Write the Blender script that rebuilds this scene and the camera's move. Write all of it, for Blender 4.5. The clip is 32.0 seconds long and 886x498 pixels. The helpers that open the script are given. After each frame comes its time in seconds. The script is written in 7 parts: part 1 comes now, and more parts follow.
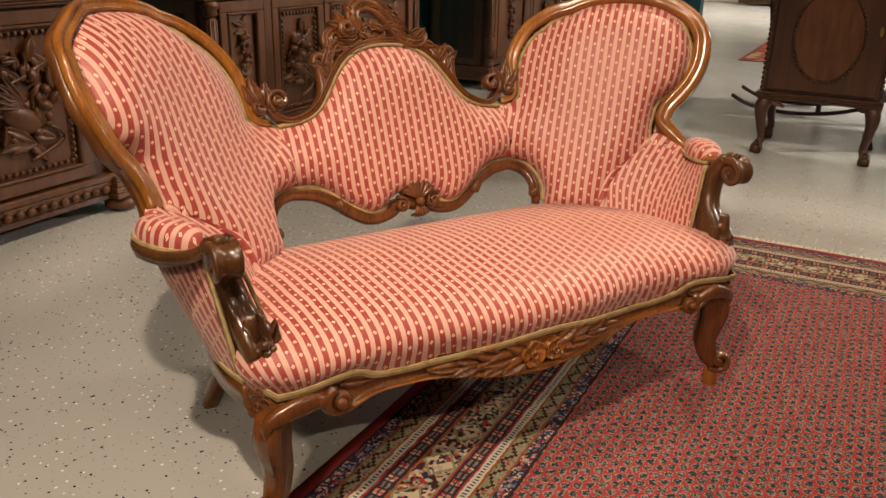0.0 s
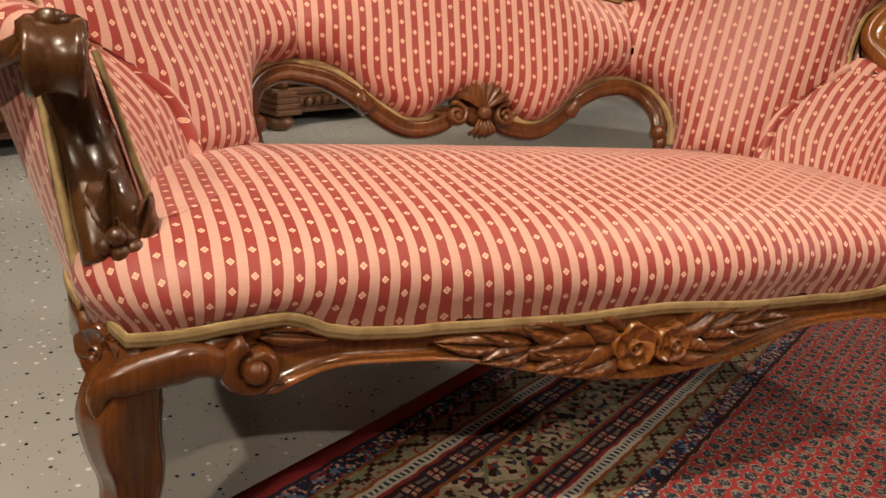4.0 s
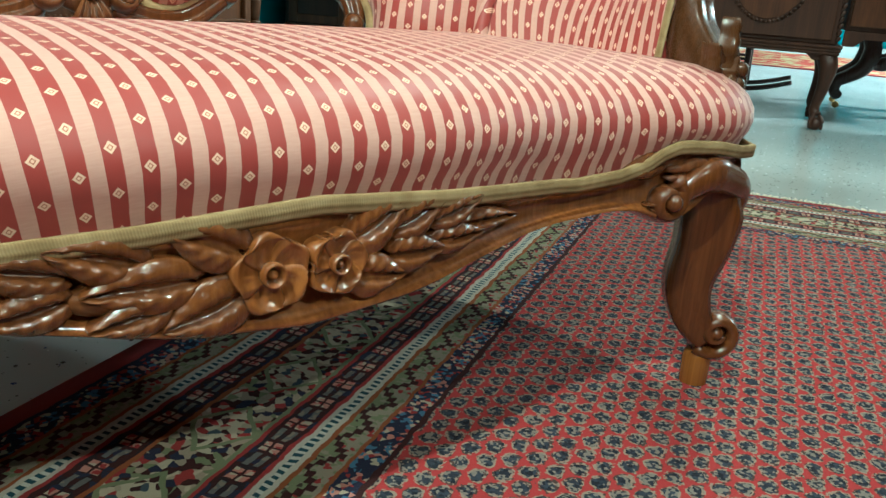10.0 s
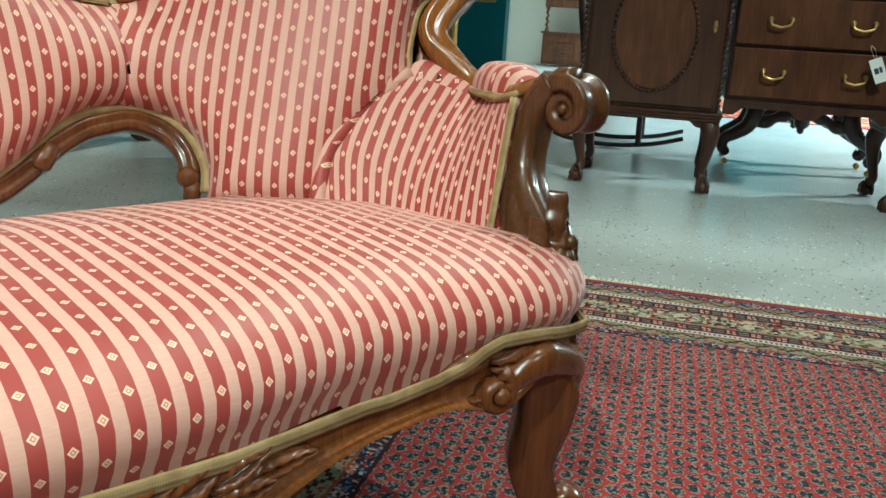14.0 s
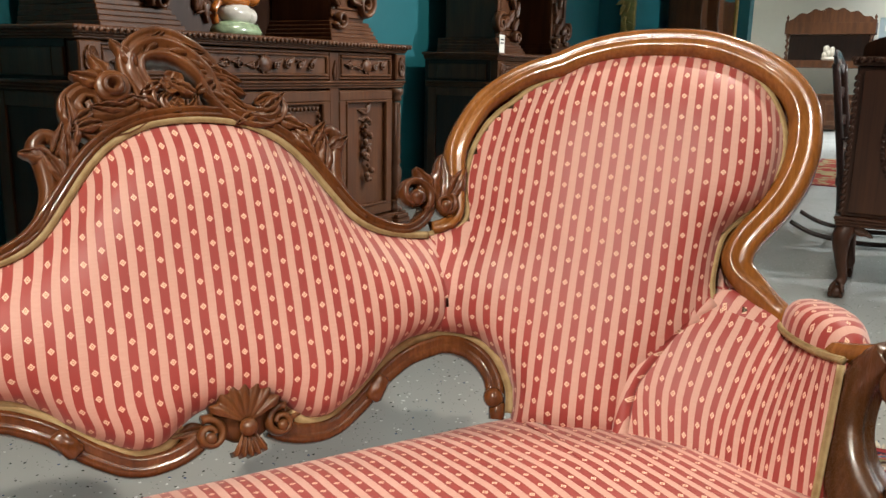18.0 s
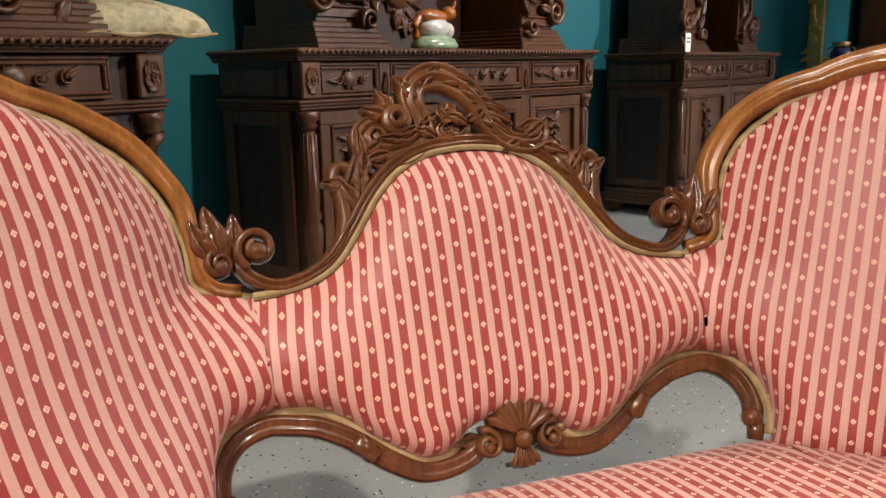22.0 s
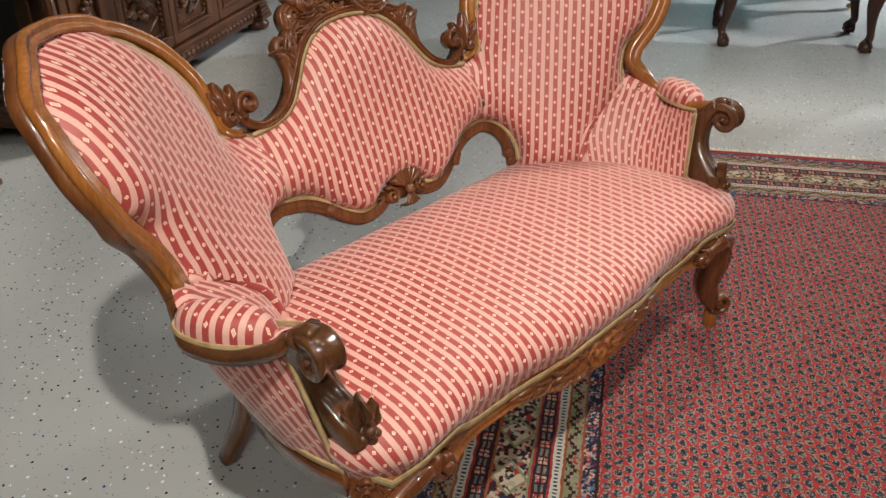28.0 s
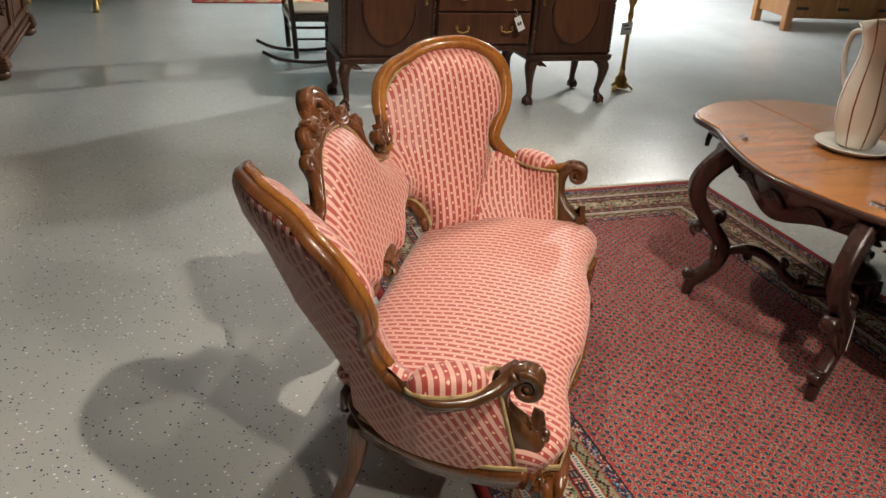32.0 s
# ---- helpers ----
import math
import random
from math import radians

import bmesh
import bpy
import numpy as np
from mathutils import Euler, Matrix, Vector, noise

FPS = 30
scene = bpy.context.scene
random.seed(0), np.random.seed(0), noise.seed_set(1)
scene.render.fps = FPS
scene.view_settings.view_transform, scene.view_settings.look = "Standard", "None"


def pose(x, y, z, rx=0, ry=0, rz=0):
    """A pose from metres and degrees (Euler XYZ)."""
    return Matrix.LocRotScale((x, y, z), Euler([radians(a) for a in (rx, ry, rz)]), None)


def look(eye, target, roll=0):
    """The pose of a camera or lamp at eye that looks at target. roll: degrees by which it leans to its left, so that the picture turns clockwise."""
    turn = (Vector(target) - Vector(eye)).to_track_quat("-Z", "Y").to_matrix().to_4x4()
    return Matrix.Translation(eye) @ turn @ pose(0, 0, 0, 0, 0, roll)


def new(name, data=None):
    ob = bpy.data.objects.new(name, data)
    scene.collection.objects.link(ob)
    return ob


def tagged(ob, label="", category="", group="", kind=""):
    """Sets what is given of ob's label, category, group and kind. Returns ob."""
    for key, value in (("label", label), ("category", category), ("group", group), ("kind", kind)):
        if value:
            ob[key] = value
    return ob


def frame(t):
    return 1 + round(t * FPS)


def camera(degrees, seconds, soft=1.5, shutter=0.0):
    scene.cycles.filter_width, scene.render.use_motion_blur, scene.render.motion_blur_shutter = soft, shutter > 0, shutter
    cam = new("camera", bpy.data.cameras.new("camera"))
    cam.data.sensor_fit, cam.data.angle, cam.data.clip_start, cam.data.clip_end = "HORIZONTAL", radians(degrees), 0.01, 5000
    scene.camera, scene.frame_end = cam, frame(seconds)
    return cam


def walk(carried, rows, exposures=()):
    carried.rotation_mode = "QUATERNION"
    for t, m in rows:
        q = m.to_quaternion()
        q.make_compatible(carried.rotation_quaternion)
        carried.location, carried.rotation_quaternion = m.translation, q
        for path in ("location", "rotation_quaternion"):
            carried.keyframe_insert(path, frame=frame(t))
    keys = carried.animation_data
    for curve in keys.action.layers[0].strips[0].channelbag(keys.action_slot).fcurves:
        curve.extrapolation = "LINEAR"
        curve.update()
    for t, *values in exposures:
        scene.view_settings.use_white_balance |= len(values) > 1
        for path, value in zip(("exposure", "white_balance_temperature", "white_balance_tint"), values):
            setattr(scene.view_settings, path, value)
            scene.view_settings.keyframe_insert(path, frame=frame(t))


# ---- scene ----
cam = camera(56.4, 32.0)
PATH = [
    (0, (-1.1993, -1.8752, 1.2676), (-0.2173, -0.2847, 0.5563), 1.35),
    (0.5, (-1.1766, -1.8093, 1.2016), (-0.2415, -0.1766, 0.5236), 1.54),
    (1, (-1.1361, -1.7566, 1.1283), (-0.2267, -0.0936, 0.4899), 2.53),
    (1.5, (-1.0905, -1.7143, 1.0678), (-0.1837, -0.0455, 0.4411), 3.42),
    (2, (-1.0133, -1.6314, 0.9931), (-0.1500, 0.0568, 0.3568), 3.77),
    (2.5, (-0.9308, -1.5581, 0.9161), (-0.1209, 0.1513, 0.2664), 3.99),
    (4.5, (-0.6785, -1.1933, 0.6988), (0.0916, 0.5418, 0.0691), 6.01),
    (5, (-0.6436, -1.1050, 0.6161), (0.1286, 0.6293, -0.0130), 4.18),
    (5.5, (-0.6186, -1.0633, 0.5775), (0.1561, 0.6668, -0.0601), 2.47),
    (6, (-0.5899, -1.0224, 0.5434), (0.1844, 0.7017, -0.1106), 1.87),
    (6.5, (-0.5411, -1.0065, 0.5227), (0.2601, 0.7005, -0.1437), 1.74),
    (7, (-0.4957, -1.0002, 0.5215), (0.3640, 0.6792, -0.1424), 1.97),
    (7.5, (-0.4728, -1.0040, 0.5242), (0.4418, 0.6482, -0.1344), 2.21),
    (8, (-0.4525, -1.0108, 0.5268), (0.5086, 0.6189, -0.1216), 2.62),
    (8.5, (-0.4322, -1.0176, 0.5305), (0.5799, 0.5846, -0.1089), 3.17),
    (9, (-0.4067, -1.0248, 0.5306), (0.6605, 0.5445, -0.1007), 3.39),
    (9.5, (-0.3767, -1.0338, 0.5384), (0.7553, 0.4935, -0.0829), 3.74),
    (10, (-0.3478, -1.0454, 0.5450), (0.8567, 0.4297, -0.0660), 4.34),
    (10.5, (-0.3260, -1.0601, 0.5426), (0.9399, 0.3631, -0.0675), 4.56),
    (11, (-0.3019, -1.0801, 0.5412), (1.0095, 0.2988, -0.0744), 4.42),
    (11.5, (-0.2855, -1.0862, 0.5415), (1.0522, 0.2618, -0.0857), 4.11),
    (12, (-0.2743, -1.0790, 0.5656), (1.0680, 0.2682, -0.0534), 3.81),
    (12.5, (-0.2561, -1.0717, 0.5952), (1.0904, 0.2826, 0.0013), 4.02),
    (13, (-0.2315, -1.0618, 0.6396), (1.1217, 0.2961, 0.0694), 3.92),
    (13.5, (-0.2066, -1.0539, 0.6903), (1.1496, 0.3116, 0.1461), 3.68),
    (15.5, (-0.1629, -1.0011, 0.8760), (1.1265, 0.4550, 0.4098), 2.63),
    (16, (-0.1818, -0.9907, 0.9262), (1.0778, 0.5010, 0.4921), 2.46),
    (16.5, (-0.2125, -0.9738, 0.9687), (1.0011, 0.5595, 0.5490), 2.28),
    (17, (-0.2490, -0.9492, 0.9954), (0.8836, 0.6460, 0.5799), 1.62),
    (17.5, (-0.2798, -0.9334, 1.0191), (0.7442, 0.7321, 0.5976), 1.32),
    (18, (-0.3032, -0.9258, 1.0332), (0.6523, 0.7793, 0.6094), 1.19),
    (18.5, (-0.3262, -0.9110, 1.0390), (0.5751, 0.8229, 0.6131), 0.53),
    (19, (-0.3496, -0.8987, 1.0429), (0.4972, 0.8610, 0.6114), 0.29),
    (19.5, (-0.3600, -0.8955, 1.0459), (0.4471, 0.8811, 0.6075), 0.31),
    (20, (-0.3863, -0.9030, 1.0605), (0.3865, 0.8917, 0.6343), -0.08),
    (20.5, (-0.3971, -0.9021, 1.0771), (0.3481, 0.9079, 0.6666), -0.61),
    (21, (-0.4220, -0.9015, 1.0854), (0.2834, 0.9254, 0.6792), -0.71),
    (21.5, (-0.4503, -0.8964, 1.0842), (0.2057, 0.9472, 0.6710), -0.78),
    (22, (-0.4845, -0.8946, 1.0796), (0.1247, 0.9620, 0.6527), -1.10),
    (22.5, (-0.5171, -0.9001, 1.0705), (0.0607, 0.9639, 0.6328), -1.48),
    (23, (-0.5676, -0.9144, 1.0529), (-0.0104, 0.9559, 0.6154), -1.25),
    (23.5, (-0.6490, -0.9465, 1.0586), (-0.1109, 0.9308, 0.6273), -1.03),
    (24, (-0.7110, -1.0162, 1.0910), (-0.1447, 0.8500, 0.6478), -1.06),
    (24.5, (-0.7425, -1.0632, 1.1618), (-0.0978, 0.7581, 0.6449), -1.05),
    (25, (-0.7867, -1.1384, 1.2493), (-0.1149, 0.6246, 0.5856), -0.90),
    (25.5, (-0.8345, -1.2575, 1.3541), (-0.1764, 0.4631, 0.5754), -0.76),
    (26, (-0.8884, -1.3671, 1.4338), (-0.2104, 0.3097, 0.5801), -1.09),
    (26.5, (-1.0125, -1.4084, 1.4530), (-0.1609, 0.1665, 0.5617), -1.60),
    (28.5, (-1.5864, -1.1847, 1.5305), (-0.2373, -0.1026, 0.5261), 0.20),
    (29, (-1.7364, -1.1259, 1.5845), (-0.3115, -0.1346, 0.5910), 0.88),
    (29.5, (-1.9402, -1.0752, 1.6521), (-0.4268, -0.1997, 0.6811), 1.03),
    (30, (-2.0783, -1.0276, 1.6915), (-0.5206, -0.2199, 0.7318), 1.68),
    (30.5, (-2.1450, -0.8967, 1.6963), (-0.5530, -0.1483, 0.7447), 2.14),
    (31, (-2.2096, -0.7314, 1.7221), (-0.5644, -0.0911, 0.7822), 2.49),
    (31.5, (-2.3075, -0.5795, 1.7484), (-0.5991, -0.0719, 0.8408), 3.55),
    (32, (-2.4219, -0.4236, 1.7724), (-0.6540, -0.0731, 0.9055), 3.68),
]
walk(cam, [(t, look(eye, target, roll)) for t, eye, target, roll in PATH],
     [(0, -.04, 7700, 16), (3, .0, 7300, 14), (5, -.15, 6900, 10), (6, .26, 4980, -20), (8, .36, 4970, -22), (13, .30, 4950, -26), (16, .0, 5800, 3), (19, .1, 6100, 6), (23, .07, 5950, 10), (26, .08, 5800, 8), (29, -.02, 5950, 8), (32, .04, 6350, 8)])

# ---- light ----
world = bpy.data.worlds.new("showroom_air")
scene.world = world
world.use_nodes = True
world.node_tree.nodes["Background"].inputs[0].default_value = (0.75, 0.82, 1.0, 1)
world.node_tree.nodes["Background"].inputs[1].default_value = 0.008

ROOM = Matrix.Rotation(radians(30.5), 4, "Z")      # the showroom's axes: u along the teal wall, v towards it


def uv(u, v, z=0.0):
    return ROOM @ Vector((u, v, z))


def spot(name, at, aim, power, size_deg, colour=(1.0, 0.86, 0.70), radius=0.045, blend=0.45):
    data = bpy.data.lights.new(name, "SPOT")
    data.energy, data.spot_size, data.spot_blend, data.shadow_soft_size, data.color = power, radians(size_deg), blend, radius, colour
    ob = new(name, data)
    ob.matrix_world = look(at, aim)
    return ob


def area(name, at, aim, power, sx, sy, colour=(1, 0.95, 0.88), spread=180):
    data = bpy.data.lights.new(name, "AREA")
    data.shape, data.size, data.size_y, data.energy, data.color = "RECTANGLE", sx, sy, power, colour
    data.spread = radians(spread)
    ob = new(name, data)
    ob.matrix_world = look(at, aim)
    return ob


CEIL = 3.6
spot("aimed_spot", (-3.1, -2.95, 3.4), (0.1, -0.05, 0.45), 340, 40)
spot("aimed_spot", (-1.55, -1.28, 3.4), (0.05, -0.05, 0.45), 400, 62)
# Added frontal fill that lifts the carved rail; no known lamp hangs there.
spot("aimed_spot", (0.4, -3.9, 3.4), (0.0, -0.4, 0.36), 250, 22, blend=0.9)
spot("aimed_spot", (1.0, -1.0, 3.45), (1.0, -1.2, 0.1), 55, 104, radius=0.10)
spot("aimed_spot", (2.3, 0.6, 3.45), (1.35, -0.7, 0.0), 250, 78, radius=0.07, blend=0.8)
spot("aimed_spot", uv(3.0, 0.2, 3.4), uv(2.2, 2.6, 1.1), 330, 50)
spot("aimed_spot", uv(1.4, -0.2, 3.4), uv(0.0, 2.7, 1.1), 340, 50)
# Added fill for the sideboard's front, from an assumed place.
spot("aimed_spot", uv(1.3, -2.4, 3.4), uv(3.7, -1.0, 0.5), 330, 52, (1.0, 0.92, 0.82))
# Added wash that brightens the teal wall near the third buffet; source unseen.
spot("aimed_spot", uv(4.9, 0.1, 3.4), uv(4.0, 2.7, 1.2), 260, 50)
spot("aimed_spot", uv(7.0, -5.5, 3.45), uv(4.3, 0.4, 0.2), 1500, 70, (1.0, 0.96, 0.92), 0.10, 0.9)
# Added fill areas under the unseen ceiling, for ambient light and far-end brightness.
area("ceiling_fill", uv(1.0, -1.0, CEIL - 0.03), uv(1.0, -1.0, 0), 2, 5, 4)
area("ceiling_fill", uv(9.2, -4.6, CEIL - 0.03), uv(9.2, -4.6, 0), 600, 6, 4, (0.97, 0.97, 1.0), 95)
area("ceiling_fill", uv(14.5, -0.5, CEIL - 0.03), uv(14.5, -0.5, 0), 340, 4, 5, (1.0, 0.98, 0.94), 120)

# ---- materials ----


class Tree:
    """A node material, built by short calls."""

    def __init__(self, name, rough=0.5, metal=0.0, spec=0.5, coat=0.0):
        self.m = bpy.data.materials.new(name)
        self.m.use_nodes = True
        self.t = self.m.node_tree
        self.b = self.t.nodes["Principled BSDF"]
        self.b.inputs["Roughness"].default_value = rough
        self.b.inputs["Metallic"].default_value = metal
        self.b.inputs["Specular IOR Level"].default_value = spec
        self.b.inputs["Coat Weight"].default_value = coat
        self.b.inputs["Coat Roughness"].default_value = 0.10

    def put(self, socket, value):
        if hasattr(value, "is_linked") or hasattr(value, "links"):
            self.t.links.new(value, socket)
        elif isinstance(value, (tuple, list)) and len(value) == 3 and socket.type == "RGBA":
            socket.default_value = (*value, 1)
        else:
            socket.default_value = value

    def node(self, kind, out=0, **ins):
        n = self.t.nodes.new(kind)
        for key, v in ins.items():
            if key.startswith("i"):
                self.put(n.inputs[int(key[1:])], v)
            elif key.startswith("p_"):
                if key == "p_operation":
                    n.operation = v
                elif key == "p_blend":
                    n.data_type, n.blend_type = "RGBA", v
                elif key == "p_feature":
                    n.feature = v
                elif key == "p_dist":
                    n.distance = v
        return n.outputs[out]

    def coords(self, which="Object", scale=(1, 1, 1)):
        c = self.t.nodes.new("ShaderNodeTexCoord").outputs[which]
        mp = self.t.nodes.new("ShaderNodeMapping")
        mp.inputs["Scale"].default_value = scale
        self.t.links.new(c, mp.inputs[0])
        return mp.outputs[0]

    def noise(self, vec, scale, detail=4, rough=0.55, out=0):
        n = self.t.nodes.new("ShaderNodeTexNoise")
        self.t.links.new(vec, n.inputs["Vector"])
        n.inputs["Scale"].default_value, n.inputs["Detail"].default_value, n.inputs["Roughness"].default_value = scale, detail, rough
        return n.outputs[out]

    def voronoi(self, vec, scale, out="Distance", feature="F1", jitter=1.0):
        n = self.t.nodes.new("ShaderNodeTexVoronoi")
        n.feature = feature
        self.t.links.new(vec, n.inputs["Vector"])
        n.inputs["Scale"].default_value = scale
        n.inputs["Randomness"].default_value = jitter
        return n.outputs[out]

    def math(self, op, a, b=0.0, c=0.0):
        return self.node("ShaderNodeMath", p_operation=op, i0=a, i1=b, i2=c)

    def ramp(self, fac, stops, smooth=False):
        n = self.t.nodes.new("ShaderNodeValToRGB")
        self.t.links.new(fac, n.inputs[0])
        e = n.color_ramp.elements
        while len(e) < len(stops):
            e.new(0.5)
        for i, (p, c) in enumerate(stops):
            e[i].position = p
            e[i].color = (*c, 1) if len(c) == 3 else c
        if not smooth:
            pass
        return n.outputs[0]

    def mix(self, fac, a, b, blend="MIX"):
        n = self.t.nodes.new("ShaderNodeMix")
        n.data_type, n.blend_type = "RGBA", blend
        self.put(n.inputs[0], fac)
        self.put(n.inputs[6], a)
        self.put(n.inputs[7], b)
        return n.outputs[2]

    def split(self, vec):
        n = self.t.nodes.new("ShaderNodeSeparateXYZ")
        self.t.links.new(vec, n.inputs[0])
        return n.outputs

    def join(self, x, y, z=0.0):
        n = self.t.nodes.new("ShaderNodeCombineXYZ")
        for i, v in enumerate((x, y, z)):
            self.put(n.inputs[i], v)
        return n.outputs[0]

    def colour(self, value):
        self.put(self.b.inputs["Base Color"], value)
        return self

    def rough(self, value):
        self.put(self.b.inputs["Roughness"], value)
        return self

    def bump(self, height, strength=0.3, dist=0.002):
        n = self.t.nodes.new("ShaderNodeBump")
        n.inputs["Strength"].default_value, n.inputs["Distance"].default_value = strength, dist
        self.t.links.new(height, n.inputs["Height"])
        self.t.links.new(n.outputs[0], self.b.inputs["Normal"])
        return self


def wood(name, dark, mid, light, rough=0.3, coat=0.3, scale=1.0, grain=(1, 1, 9), bump=0.15):
    m = Tree(name, rough, coat=coat, spec=0.38)
    v = m.coords("Object", tuple(scale * 10 / g for g in grain))
    big = m.noise(v, 1.6, 3, 0.5)
    rings = m.noise(m.join(m.math("MULTIPLY", m.split(v)[0], 6.0), m.math("MULTIPLY", m.split(v)[1], 6.0), m.split(v)[2]), 2.6, 5, 0.6)
    fac = m.math("ADD", m.math("MULTIPLY", big, 0.55), m.math("MULTIPLY", rings, 0.45))
    col = m.ramp(fac, [(0.22, dark), (0.52, mid), (0.84, light)])
    pores = m.noise(m.join(m.math("MULTIPLY", m.split(v)[0], 30.0), m.math("MULTIPLY", m.split(v)[1], 30.0), m.split(v)[2]), 6, 3, 0.6)
    m.colour(m.mix(m.math("MULTIPLY", m.math("GREATER_THAN", pores, 0.62), 0.20), col, dark))
    m.rough(m.math("ADD", rough - 0.08, m.math("MULTIPLY", pores, 0.22)))
    return m.bump(pores, bump, 0.0008).m


WALNUT = wood("walnut_polished", (0.028, 0.008, 0.003), (0.115, 0.037, 0.010), (0.25, 0.090, 0.024), 0.20, 0.8)
HONEY = wood("walnut_honey", (0.085, 0.028, 0.006), (0.26, 0.096, 0.019), (0.45, 0.195, 0.047), 0.20, 0.5)
RAILWOOD = wood("walnut_rail", (0.055, 0.017, 0.005), (0.240, 0.083, 0.020), (0.46, 0.185, 0.050), 0.20, 0.9)
LEAFWOOD = wood("walnut_carved_leaf", (0.036, 0.011, 0.004), (0.150, 0.050, 0.013), (0.34, 0.130, 0.036), 0.22, 0.8)
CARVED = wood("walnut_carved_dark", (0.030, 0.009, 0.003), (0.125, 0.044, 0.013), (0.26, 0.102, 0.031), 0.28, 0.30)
POSTWOOD = wood("walnut_arm_post", (0.022, 0.009, 0.004), (0.080, 0.032, 0.011), (0.165, 0.070, 0.025), 0.24, 0.5)
OAK = wood("oak_dark_stained", (0.026, 0.009, 0.0035), (0.085, 0.031, 0.0105), (0.165, 0.066, 0.022), 0.36, 0.12)
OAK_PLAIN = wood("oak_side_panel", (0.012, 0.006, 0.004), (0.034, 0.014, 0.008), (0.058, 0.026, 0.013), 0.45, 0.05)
MAHOGANY = wood("mahogany_dark", (0.014, 0.005, 0.003), (0.050, 0.018, 0.008), (0.098, 0.037, 0.015), 0.42, 0.08)
FLAME = wood("mahogany_flame_veneer", (0.022, 0.008, 0.004), (0.085, 0.030, 0.012), (0.16, 0.060, 0.022), 0.36, 0.12, grain=(1, 1, 4))
EBONISED = wood("table_dark_walnut", (0.012, 0.006, 0.005), (0.030, 0.013, 0.010), (0.060, 0.026, 0.017), 0.25, 0.4)
TABLETOP = wood("table_top_walnut", (0.17, 0.062, 0.018), (0.30, 0.125, 0.040), (0.40, 0.18, 0.065), 0.16, 0.5, grain=(1, 6, 1))
PINE = wood("pine_stained", (0.20, 0.085, 0.025), (0.33, 0.15, 0.048), (0.42, 0.21, 0.075), 0.4, 0.1)


def fabric():
    """Striped satin: dark red stripes with small cream diamonds between matt pink stripes."""
    m = Tree("striped_satin", 0.5, spec=0.28)
    c = m.split(m.t.nodes.new("ShaderNodeUVMap").outputs[0])
    wob = m.math("MULTIPLY", m.math("SUBTRACT", m.noise(m.coords("UV"), 14, 2), 0.5), 0.0030)
    P, D = 0.0262, 0.0350
    a = m.math("DIVIDE", m.math("ADD", c[0], wob), P)
    cell = m.math("FLOOR", a)
    fx = m.math("SUBTRACT", m.math("SUBTRACT", a, cell), 0.5)
    edge = m.math("ABSOLUTE", fx)
    red = m.math("LESS_THAN", edge, 0.262)
    b = m.math("ADD", m.math("DIVIDE", c[1], D), m.math("MULTIPLY", m.math("MODULO", m.math("ABSOLUTE", cell), 2.0), 0.5))
    fy = m.math("SUBTRACT", m.math("SUBTRACT", b, m.math("FLOOR", b)), 0.5)
    dist = m.math("ADD", m.math("DIVIDE", m.math("MULTIPLY", edge, P), 0.0049), m.math("DIVIDE", m.math("MULTIPLY", m.math("ABSOLUTE", fy), D), 0.0049))
    dia = m.math("LESS_THAN", dist, 1.0)
    core = m.math("MULTIPLY", m.math("GREATER_THAN", dist, 0.30), m.math("LESS_THAN", dist, 0.52))
    weave = m.noise(m.coords("UV", (900, 90, 1)), 1.0, 2)
    slub = m.noise(m.coords("UV", (60, 500, 1)), 1.0, 3)
    tone = m.noise(m.coords("UV"), 9, 3)
    pink = m.mix(slub, (0.55, 0.295, 0.24), (0.66, 0.405, 0.338))
    deep = m.mix(tone, (0.275, 0.038, 0.034), (0.37, 0.063, 0.053))
    col = m.mix(red, pink, deep)
    cream = m.mix(core, (0.80, 0.54, 0.40), (0.45, 0.17, 0.12))
    col = m.mix(dia, col, cream)
    m.colour(col)
    satin = m.math("MULTIPLY", red, m.math("SUBTRACT", 1.0, dia))
    m.rough(m.math("SUBTRACT", 0.64, m.math("MULTIPLY", satin, 0.16)))
    m.put(m.b.inputs["Specular IOR Level"], m.math("ADD", 0.22, m.math("MULTIPLY", satin, 0.22)))
    m.put(m.b.inputs["Sheen Weight"], 0.25)
    m.put(m.b.inputs["Sheen Roughness"], 0.4)
    hgt = m.math("ADD", m.math("MULTIPLY", weave, 0.4), m.math("SUBTRACT", m.math("MULTIPLY", dia, 0.8), m.math("MULTIPLY", red, 0.25)))
    return m.bump(hgt, 0.25, 0.0006).m


FABRIC = fabric()


def braid():
    m = Tree("gimp_braid", 0.8, spec=0.15)
    v = m.coords("UV")
    s = m.split(v)
    wv = m.math("SINE", m.math("ADD", m.math("MULTIPLY", s[0], 2600.0), m.math("MULTIPLY", m.math("ABSOLUTE", m.math("SUBTRACT", s[1], 0.5)), 14.0)))
    rows = m.math("COSINE", m.math("MULTIPLY", s[1], 19.0))
    n = m.noise(m.coords("Object"), 40, 3)
    f = m.math("ADD", m.math("MULTIPLY", wv, 0.06), m.math("ADD", m.math("MULTIPLY", rows, 0.16), n))
    m.colour(m.ramp(f, [(0.2, (0.20, 0.130, 0.058)), (0.55, (0.34, 0.245, 0.120)), (0.9, (0.46, 0.355, 0.195))]))
    return m.bump(m.math("ADD", m.math("MULTIPLY", wv, 0.16), rows), 0.30, 0.0008).m


BRAID = braid()


